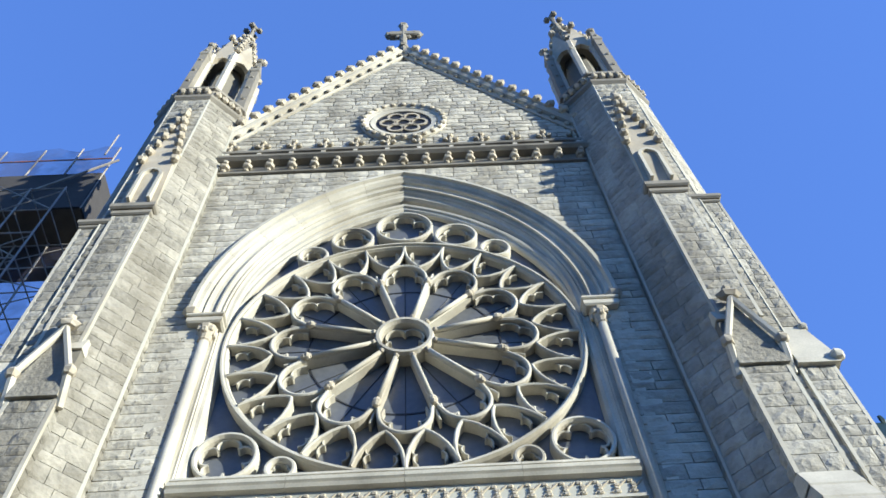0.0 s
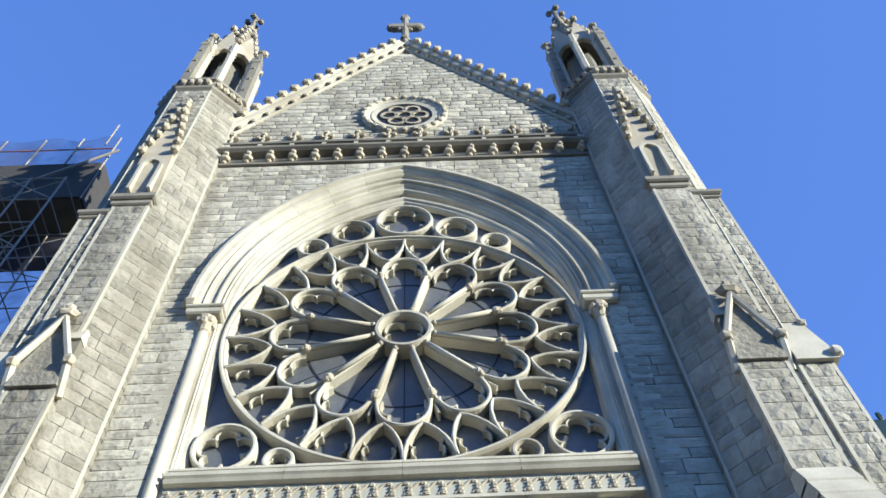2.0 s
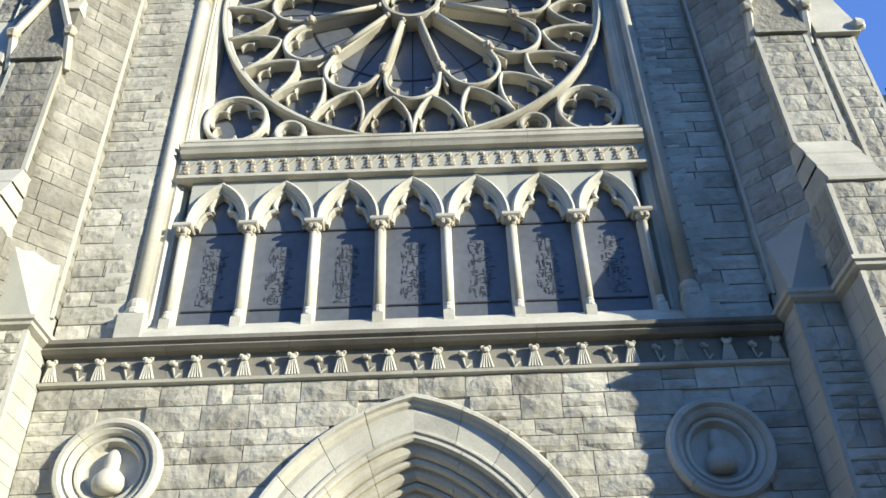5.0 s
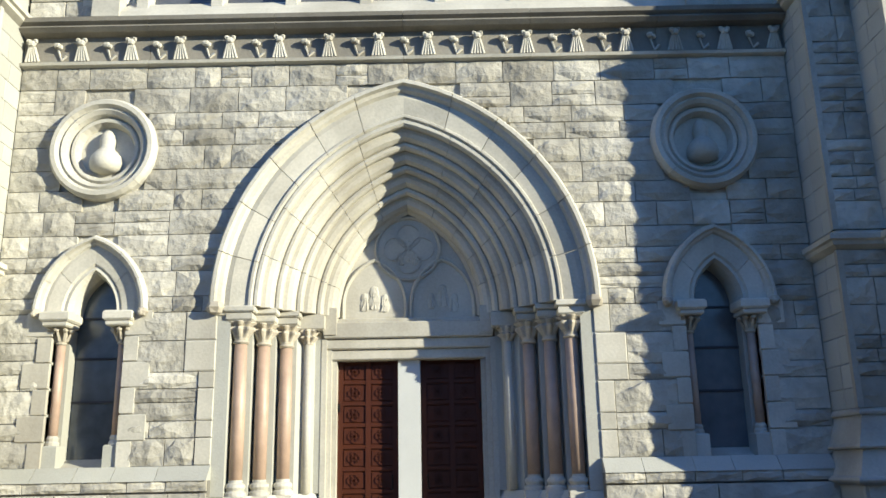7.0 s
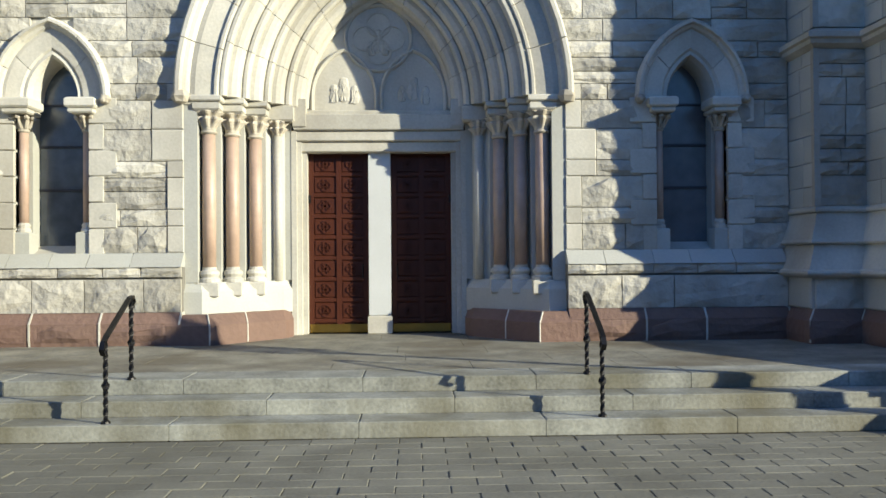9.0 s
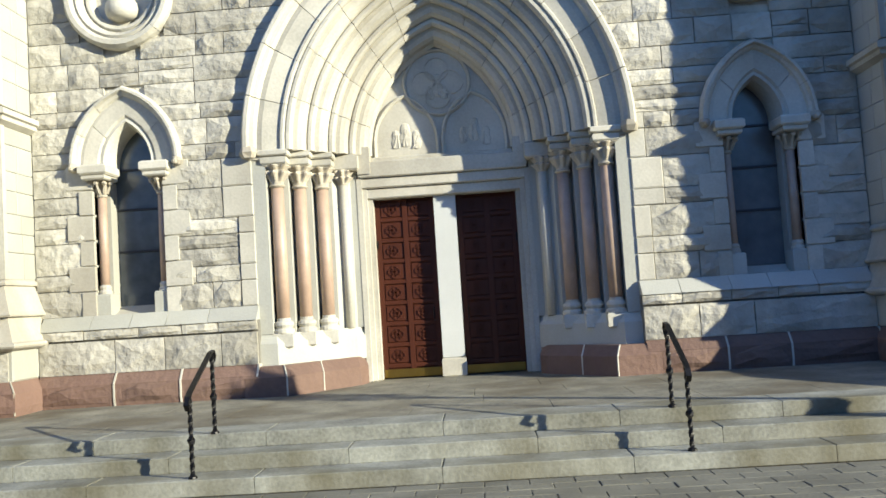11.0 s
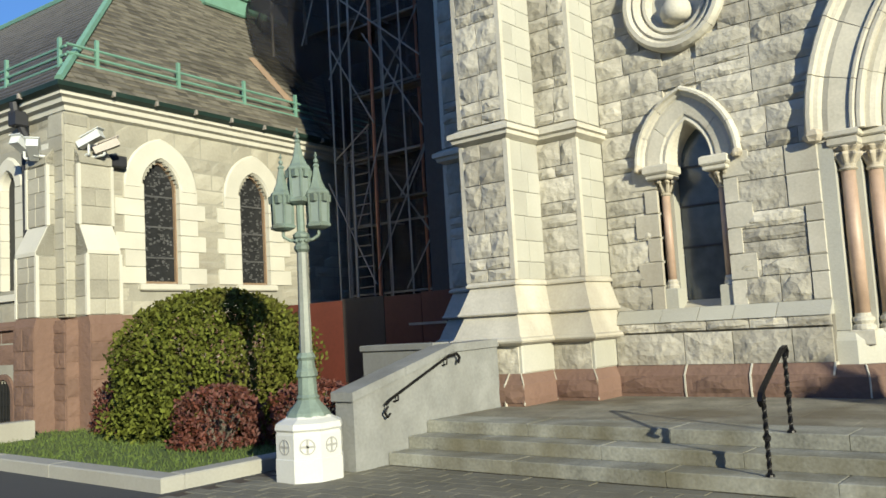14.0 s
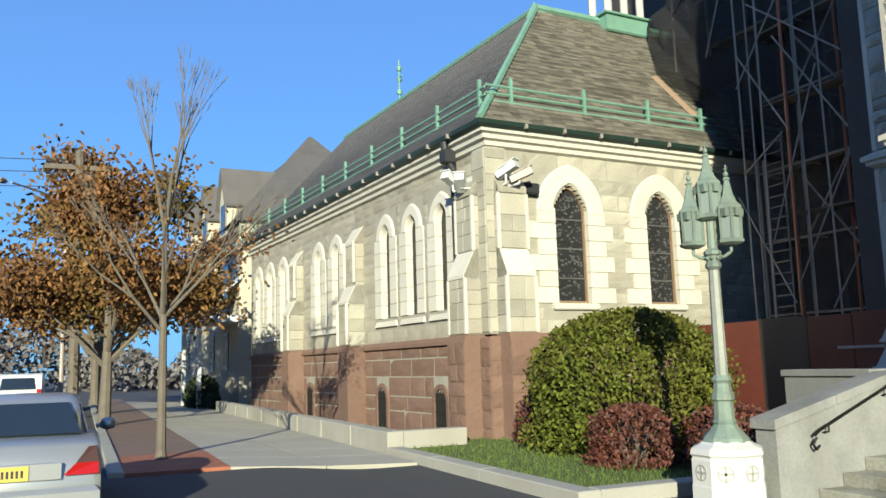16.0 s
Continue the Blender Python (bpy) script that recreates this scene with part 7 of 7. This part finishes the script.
part("weathervane", G().tube((-14.65, RIDGE_Y, RZ1), (-14.65, RIDGE_Y, RZ1 + 1.9), .04, 6).box(-14.9, -14.4, RIDGE_Y - .03, RIDGE_Y + .03, RZ1 + 1.1, RZ1 + 1.16).blob((-14.65, RIDGE_Y, RZ1 + .45), .14, rnd=rl).blob((-14.65, RIDGE_Y, RZ1 + 1.0), .12, rnd=rl).blob((-14.65, RIDGE_Y, RZ1 + 1.5), .13, rnd=rl), M_COPPER, wing, "green copper finial")
# floodlights and camera at the corner
fl = thing("floodlight_cluster", "white floodlights and security camera bolted above the corner buttress", "floodlight")
WM = Matrix.Translation((-17.35, -4.4, 0)) @ Matrix.Rotation(radians(5), 4, "Z")
for k, (lx, ly, lz, rz) in enumerate(((-.75, -.55, 5.78, 200), (-.3, -.6, 5.62, 235), (.5, .2, 5.85, 300), (.62, .5, 5.72, 330))):
    g = G().loft([[(-.12, -.32, -.09), (.12, -.32, -.09), (.12, -.32, .09), (-.12, -.32, .09)], [(-.10, .24, -.075), (.10, .24, -.075), (.10, .24, .075), (-.10, .24, .075)]]).bevel_box(-.15, .15, -.38, .1, .09, .115, .006)
    o = part("floodlight_head", g, M_WHITEP if k < 3 else M_POLE, fl)
    o.matrix_basis = WM @ pose(lx, ly, lz, -25, 0, rz - 180)
    a, b = WM @ Vector((lx, ly, lz)), WM @ Vector((lx * .5, ly * .4 + .1, 5.5))
    part("bracket", G().pipe([a, (a.x, a.y, 5.55), b], .03, 6), M_WHITEP, fl)
o = part("lamp_box", G().bevel_box(0, .22, 0, .5, 0, .26, .02), M_LEAD, fl, "dark flat wall lamp")
o.matrix_basis = WM @ pose(.04, .82, 5.42)


# ---- street side ----
walk_ = thing("pavement_street", "pale concrete street pavement with expansion joints", "pavement", kind="structure")
rs = random.Random(17)
for k in range(22):
    xa = -14.6 - (k + 1) * 1.8
    for ya, yb in ((-9.2, -7.45), (-10.9, -9.2)):
        part("pavement_slab", G().loft([[(xa + .01, y, ground_z(y) + .05), (xa + 1.79, y, ground_z(y) + .05), (xa + 1.79, y, ground_z(y) - .1), (xa + .01, y, ground_z(y) - .1)] for y in (ya + .008, yb - .008)]), M_WALK, walk_)
# far stretch in the shade-dulled copy of the brick
strip = tagged(part("pavement_brick_strip", G().box(-60, -17.8, -12.6, -10.9, -.5, -.29), M_BRICKP), "brick tree strip beside the kerb, dulled in colour for tree shade", "pavement", kind="structure")
M_BRICKO = mat("orange_red_brick", (0.27, 0.095, 0.05), 0.85, var=0.35, scale=3, fine=22, bump=0.4)
tagged(part("pavement_brick_end", G().box(-17.796, -14.6, -12.6, -10.9, -.5, -.288), M_BRICKO), "orange-red brick paving round the street tree", "pavement", kind="structure")
tagged(part("kerb_street", G().bevel_box(-60, -14.6, -12.85, -12.6, -.5, -.25, .02), M_KERB), "concrete street kerb", "kerb", kind="structure")


def grow(g, p, d, length, r, depth, rnd, tips, spread=.5):
    q = p + d * length
    g.tube(p, q, r, 6 if depth > 2 else 4, r * .68)
    if depth == 0:
        tips.append(q)
        return
    if depth < 3:
        tips.append(q)
    for k in range(rnd.choice((2, 3)) if depth > 1 else 3):
        nd = (d + Vector((rnd.uniform(-1, 1), rnd.uniform(-1, 1), rnd.uniform(-.35, .75))) * spread).normalized()
        grow(g, q, nd, length * rnd.uniform(.62, .85), r * .64, depth - 1, rnd, tips, spread)


def tree(label, x, y, z, trunk_h, r, depth, leaves, seed, first=1.5, leaf=.09, per=10, cloud=.4, low=True, spread=.55):
    rnd = random.Random(seed)
    t = thing("street_tree", label, "tree", (0, 0, 0), group="street trees")
    g = G()
    p = Vector((x, y, z - .05))
    top = Vector((x + rnd.uniform(-.1, .1), y + rnd.uniform(-.1, .1), z + trunk_h))
    g.tube(p, p + (top - p) * .06, r * 1.35, 9, r * 1.02)
    g.tube(p + (top - p) * .06, top, r, 8, r * .75)
    tips = []
    for k in range(5):
        a = k * 1.257 + rnd.uniform(-.3, .3)
        base = p + (top - p) * rnd.uniform(.72, 1.0)
        grow(g, base, Vector((math.cos(a) * .75, math.sin(a) * .75, .8)).normalized(), first * rnd.uniform(.7, 1.0), r * .45, depth, rnd, tips, spread)
    grow(g, top, Vector((.05, 0, 1)), first * 1.2, r * .7, depth + 1, rnd, tips, spread * .8)
    part("trunk", g, M_BARK, t, "grey bark trunk and branches")
    if leaves:
        g = G()
        hi = max(q.z for q in tips)
        for q in tips:
            if leaves < 1 and (q.z > z + (hi - z) * leaves + rnd.uniform(-.4, .4)):
                continue
            for k in range(per):
                c0 = q + Vector((rnd.gauss(0, cloud), rnd.gauss(0, cloud), rnd.gauss(-.1, cloud * .8)))
                v1 = Vector((rnd.uniform(-1, 1), rnd.uniform(-1, 1), rnd.uniform(-1, 1))).normalized() * leaf * rnd.uniform(.6, 1.3)
                v2 = v1.orthogonal().normalized() * leaf * .6
                g.add([c0 - v1, c0 + v2, c0 + v1, c0 - v2], [(0, 1, 2, 3)])
        tagged(part("crown", g, M_LEAFO, t, "sparse orange-brown autumn leaves"), kind="stuff")
    return t


tree("slim street tree, nearly bare above a few orange leaves", -16.6, -11.87, -.24, 3.0, .09, 5, .5, 3, 1.05, .06, 7, .3, spread=.27)
tree("street tree with full orange-brown autumn crown", -28.8, -12.6, -.25, 2.3, .2, 4, 1, 5, 1.42, .10, 34, .5, spread=.55)
tree("street tree with brown autumn crown farther along", -38, -12.4, -.25, 2.8, .26, 4, 1, 7, 1.9, .15, 10, .6, spread=.6)
tree("street tree with brown autumn crown by the corner", -50, -12.6, -.25, 2.8, .28, 3, 1, 9, 2.2, .2, 18, .7, spread=.6)
# utility pole with wires
up = thing("utility_pole", "weathered wooden utility pole with transformer and wires", "pole")
part("pole", G().tube((-36, -13.6, -.4), (-36, -13.6, 10.4), .22, 8, .17), M_BARK, up)
part("crossarm", G().box(-36.1, -35.9, -14.9, -12.4, 9.6, 9.8), M_BARK, up)
for y in (-14.8, -14.2, -13.0, -12.5):
    part("insulator", G().lathe([(.05, 9.8), (.07, 9.9), (.04, 10.02)], -36, y, 6), M_LEAD, up)
part("transformer", G().lathe([(.24, 8.5), (.28, 8.55), (.28, 9.3), (.2, 9.4)], -35.6, -13.3, 10), M_LEAD, up, "dark transformer can")
for k, z in enumerate((10.0, 9.5, 8.9)):
    pts = [(-36 + .4 * i, -13.9 - 2.2 * i, z - .5 * math.sin(math.pi * min(i / 9, 1))) for i in range(10)]
    part("wire", G().pipe(pts, .02, 4), M_LEAD, up)
sl = thing("street_light", "grey steel street light arm on a pole", "lamp")
part("pole", G().tube((-44, -14.2, -.4), (-44, -14.2, 9.6), .11, 8, .08), M_POLE, sl)
part("arm", G().pipe([(-44, -14.2, 9.5), (-42.5, -15.2, 9.9), (-40.5, -16.4, 9.9)], .05, 6), M_POLE, sl)
part("head", G().blob((-40.0, -16.7, 9.85), .45, .2, .12, rnd=rl), M_POLE, sl)


# ---- parked cars ----
def sedan(cx, cy, z, label):
    """A saloon facing west, its tail towards +x; cx is the tail."""
    c = thing("parked_car", label, "car", (0, 0, 0))
    W = .87
    # side outline (x back from tail, z up)
    low = [(0.0, .30), (-.02, .55), (.02, .72), (.10, .93), (.22, .97), (1.05, .99), (1.15, .99), (3.15, .93), (4.2, .82), (4.52, .66), (4.56, .35), (4.3, .22), (.3, .22)]
    rings = []
    for y, k in ((-W, .90), (-W * .985, .97), (-W * .9, 1.0), (0, 1.01), (W * .9, 1.0), (W * .985, .97), (W, .90)):
        rings.append([(cx - (2.27 + (x - 2.27) * (1 - .03 * abs(y / W) ** 4)), cy + y, z + .2 + (h - .2) * (k if h > .6 else 1)) for x, h in low])
    part("body", G().loft(rings), M_SILVER, c, "silver painted body", True)
    roofp = [(.98, .97), (1.50, 1.37), (1.75, 1.44), (2.4, 1.46), (2.85, 1.38), (3.55, .95)]
    rings = []
    for y, k in ((-.74, 0), (-.62, .92), (-.5, 1), (0, 1.02), (.5, 1), (.62, .92), (.74, 0)):
        rings.append([(cx - x, cy + y, z + .95 + (h - .95) * k) for x, h in roofp])
    cab = part("cabin", G().loft(rings), M_SILVER, c, "silver cabin and roof", True)
    rear = [(cx - 1.00, cy - .66, z + 1.0), (cx - 1.00, cy + .66, z + 1.0), (cx - 1.47, cy + .52, z + 1.34), (cx - 1.47, cy - .52, z + 1.34)]
    g = G().add([Vector(p) + Vector((.03, 0, .02)) for p in rear] + [Vector(p) + Vector((-.02, 0, -.02)) for p in rear], [(0, 1, 2, 3), (4, 7, 6, 5), (0, 4, 5, 1), (1, 5, 6, 2), (2, 6, 7, 3), (3, 7, 4, 0)])
    part("rear_window", g, M_CARGLASS, c, "dark rear window")
    for s in (-1, 1):
        g = G().add([(cx - 1.2, cy + s * .73, z + 1.0), (cx - 3.3, cy + s * .73, z + 1.0), (cx - 2.75, cy + s * .64, z + 1.33), (cx - 1.62, cy + s * .64, z + 1.33)] + [(cx - 1.2, cy + s * .70, z + 1.0), (cx - 3.3, cy + s * .70, z + 1.0), (cx - 2.75, cy + s * .61, z + 1.33), (cx - 1.62, cy + s * .61, z + 1.33)],
                    [(0, 1, 2, 3), (4, 7, 6, 5), (0, 4, 5, 1), (1, 5, 6, 2), (2, 6, 7, 3), (3, 7, 4, 0)])
        part("side_window", g, M_CARGLASS, c, "dark side window")
        g = G().loft([[(cx + .02 - .0, cy + s * .50, z + .64), (cx - .0, cy + s * .845, z + .64), (cx - .35, cy + s * .875, z + .64)],
                      [(cx + .0, cy + s * .62, z + .76), (cx - .04, cy + s * .845, z + .76), (cx - .35, cy + s * .875, z + .76)]])
        part("tail_light", g, M_TAIL, c, "red tail light")
        g = G().loft([[(cx + .0, cy + s * .62, z + .76), (cx - .04, cy + s * .85, z + .76), (cx - .35, cy + s * .87, z + .76)],
                      [(cx - .08, cy + s * .74, z + .92), (cx - .12, cy + s * .82, z + .92), (cx - .32, cy + s * .84, z + .92)]])
        part("indicator", g, M_AMBER, c, "smoked indicator lens")
        part("mirror", G().blob((cx - 3.0, cy + s * 1.0, z + 1.0), .1, .13, .09, rnd=rl).tube((cx - 3.0, cy + s * .85, z + .97), (cx - 3.0, cy + s * .95, z + 1.0), .03, 6), M_SILVER, c, "door mirror", True)
        for x in (.85, 3.65):
            wm = Matrix.Translation((cx - x, cy + s * .76, z + .31)) @ Matrix.Rotation(math.pi / 2, 4, "X")
            wh = part("wheel", G().lathe([(.2, -.1), (.31, -.1), (.32, -.06), (.32, .06), (.31, .1), (.2, .1)], 0, 0, 20), M_RUBBER, c, "black tyre")
            wh.matrix_basis = wm
            part("rim", G().lathe([(.2, -.09), (.2, .09)], 0, 0, 16), M_POLE, wh, "metal wheel rim")
    part("bumper", G().bevel_box(cx - .3, cx + .09, cy - .86, cy + .86, z + .3, z + .52, .05), M_SILVER, c, "silver rear bumper")
    part("boot_lid_panel", G().bevel_box(cx - .02, cx + .025, cy - .48, cy + .48, z + .6, z + .78, .01), M_SILVER, c)
    pl = part("number_plate", G().bevel_box(cx + .025, cx + .04, cy - .17, cy + .17, z + .61, z + .76, .005), M_PLATE, c, "yellow plate with dark bars")
    g = G()
    for k in range(6):
        g.box(cx + .04, cx + .044, cy - .13 + k * .045, cy - .105 + k * .045, z + .645, z + .72)
    part("plate_bars", g, M_LEAD, pl)
    return c


sedan(-9.5, -13.93, ground_z(-14), "silver saloon car parked at the kerb, seen from behind")
suv = thing("parked_car", "white sport utility car parked farther up the street", "car")
sx, sy, sz = -40, -15.8, ground_z(-14)
part("body", G().loft([[(sx - x, sy + y, sz + h) for x, h in ((0, .4), (0, 1.0), (.15, 1.15), (.35, 1.75), (.6, 1.82), (2.9, 1.8), (3.6, 1.15), (4.6, 1.0), (4.7, .4))] for y in (-.92, -.85, .85, .92)]), M_WHITEP, suv, "white body")
part("rear_window", G().loft([[(sx - .12 + .01, sy - .7, sz + 1.15), (sx - .12 + .01, sy + .7, sz + 1.15), (sx - .2, sy + .7, sz + 1.15), (sx - .2, sy - .7, sz + 1.15)], [(sx - .33, sy - .62, sz + 1.68), (sx - .33, sy + .62, sz + 1.68), (sx - .42, sy + .62, sz + 1.68), (sx - .42, sy - .62, sz + 1.68)]]), M_CARGLASS, suv, "dark rear window")
for s in (-1, 1):
    part("tail_light", G().box(sx - .1, sx + .02, sy + s * .82 - .08, sy + s * .82 + .08, sz + .8, sz + 1.15), M_TAIL, suv, "red tail light")
    for x in (.9, 3.8):
        o = part("wheel", G().lathe([(.2, -.1), (.36, -.1), (.37, 0), (.36, .1), (.2, .1)], 0, 0, 16), M_RUBBER, suv, "black tyre")
        o.matrix_basis = Matrix.Translation((sx - x, sy + s * .82, sz + .37)) @ Matrix.Rotation(math.pi / 2, 4, "X")

# ---- houses beyond ----
hs = thing("stone_house", "beige stone house with steep grey roof, dormers and white porch", "house", (-43.5, -6.0, 0))
hs.rotation_euler = (0, 0, radians(4))
hs.scale = (1, 1, 1.15)
part("wall", G().box(-16, 0, 0, 10, -.6, 7.2), M_BEIGE, hs)
rf = part("roof", G().loft([[(-16.4, -.5, 7.2), (.4, -.5, 7.2), (.4, 10.5, 7.2), (-16.4, 10.5, 7.2)], [(-12, 4.9, 12.6), (-4, 4.9, 12.6), (-4, 5.1, 12.6), (-12, 5.1, 12.6)]]), M_SLATE, hs, "steep grey slate roof")
for x in (-3, -8, -13):
    d = part("dormer", G().prism_y([(x - .9, 7.2), (x + .9, 7.2), (x + .9, 9.2), (x, 10.8), (x - .9, 9.2)], -.1, 3.5), M_BEIGE, hs, "gabled dormer")
    part("dormer_window", G().box(x - .5, x + .5, -.14, -.1, 7.7, 9.1), M_GLASS, d)
    for s in (-1, 1):
        part("dormer_roof", G().loft([[(x, y, 10.95), (x + s * 1.15, y, 9.0), (x + s * 1.1, y, 8.9), (x, y, 10.8)] for y in (-.3, 3.5)]), M_SLATE, d)
for x in (-2.5, -6, -10, -13.5):
    for z in (1.2, 4.4):
        w = part("window", G().box(x - .55, x + .55, -.06, .02, z, z + 1.7), M_GLASS, hs)
        part("window_frame", G().box(x - .7, x + .7, -.1, -.02, z + 1.7, z + 1.85).box(x - .7, x + .7, -.12, -.02, z - .12, z), M_CREAM_D, w)
part("porch", G().bevel_box(-4, .6, -2.2, 0, 3.3, 3.6, .03).box(-3.9, -3.7, -2.1, -1.9, -.5, 3.3).box(.3, .5, -2.1, -1.9, -.5, 3.3), M_WHITEP, hs, "white porch")
part("canopy", G().loft([[(x, y, z) for y, z in ((0, 5.3), (-1.5, 4.1), (-1.5, 3.85), (-1.45, 3.85), (-1.42, 4.05), (0, 5.2))] for x in (-2.2, .7)]), M_WHITEP, hs, "white sloped door canopy")
h2 = thing("far_house", "grey-roofed stone tower block behind the wing", "house", (-48, -1.0, 0))
part("wall", G().box(-5, 5, -5, 5, -.6, 9), M_BEIGE, h2)
part("roof", G().loft([[(-5.4, -5.4, 9), (5.4, -5.4, 9), (5.4, 5.4, 9), (-5.4, 5.4, 9)], [(-.1, -.1, 15.2), (.1, -.1, 15.2), (.1, .1, 15.2), (-.1, .1, 15.2)]]), M_SLATE, h2, "pyramid slate roof")
# dark hedge at the house, right aisle of the church and, behind the camera, unseen blocks opposite
shrub("hedge", "dark green hedge by the far house", -44.5, -7.6, -.5, 2.2, .8, 1.6, 2500, mat("dark_hedge_leaf", (0.03, 0.045, 0.015), 0.7, var=0.4, bump=0, island=0.6), 12, .12)
g = G().box(12, 40, 8.2, 40, GZ, 20.5)
tagged(part("wall_right_aisle", g, M_ROCK), "grey granite side tower and aisle on the other flank", "wall", kind="structure")
part("band", G().bevel_box(11.9, 40, 8.0, 40, 19.6, 20.3, .1), M_LIME, bpy.data.objects["wall_right_aisle"])
rr = part("aisle_roof", G().loft([[(11.8, 7.9, 20.5), (40, 7.9, 20.5), (40, 30, 20.5), (11.8, 30, 20.5)], [(14, 9.5, 24.3), (38, 9.5, 24.3), (38, 28, 24.3), (14, 28, 24.3)]]), M_GUTTER, bpy.data.objects["wall_right_aisle"], "dark blue-green roof with cresting")
for k in range(40):
    part("cresting", G().blob((14.3 + k * .5, 9.5, 24.45), .14, .06, .26, rnd=rl), M_GUTTER, rr)
M_SCREEN_BLOCK = mat("screen_block_brick", (0.22, 0.10, 0.07), 0.85, var=0.2, scale=2, fine=20, bump=0.3)
# blocks added out of view to hold back sky light near the horizon
for k in range(7):
    hx = -70 + k * 19
    h = thing("opposite_house", "plain unseen block added across the street to screen horizon light", "house", (hx, -34, 0), group="opposite houses")
    part("wall", G().box(-8.5, 8.5, -8, 0, -.6, 7 + (k % 3)), M_SCREEN_BLOCK, h)
    part("roof", G().bevel_box(-8.8, 8.8, -8.3, .3, 7 + (k % 3), 7.4 + (k % 3), .1), M_SLATE, h)
    for x in (-5.5, -1.8, 1.8, 5.5):
        for z in (1.0, 4.2):
            part("window", G().box(x - .55, x + .55, 0, .05, z, z + 1.7), M_GLASS, h)

# woods and roofs that close the far end of the street
rf_ = random.Random(41)
g = G()
for k in range(15000):
    x, y = rf_.uniform(-118, -92), rf_.uniform(-75, 30)
    h = 5.5 + 2.5 * math.sin(y * .23) + 1.5 * math.sin(y * .71 + 1)
    c0 = Vector((x, y, -.5 + max(.2, h) * rf_.random() ** .7))
    v1 = Vector((rf_.uniform(-1, 1), rf_.uniform(-1, 1), rf_.uniform(-1, 1))).normalized() * rf_.uniform(.2, .5)
    v2 = v1.orthogonal().normalized() * .3
    g.add([c0 - v1, c0 + v2, c0 + v1, c0 - v2], [(0, 1, 2, 3)])
tagged(part("far_woods", g, M_FAR), "brown autumn trees closing the street far off", "trees", kind="stuff")
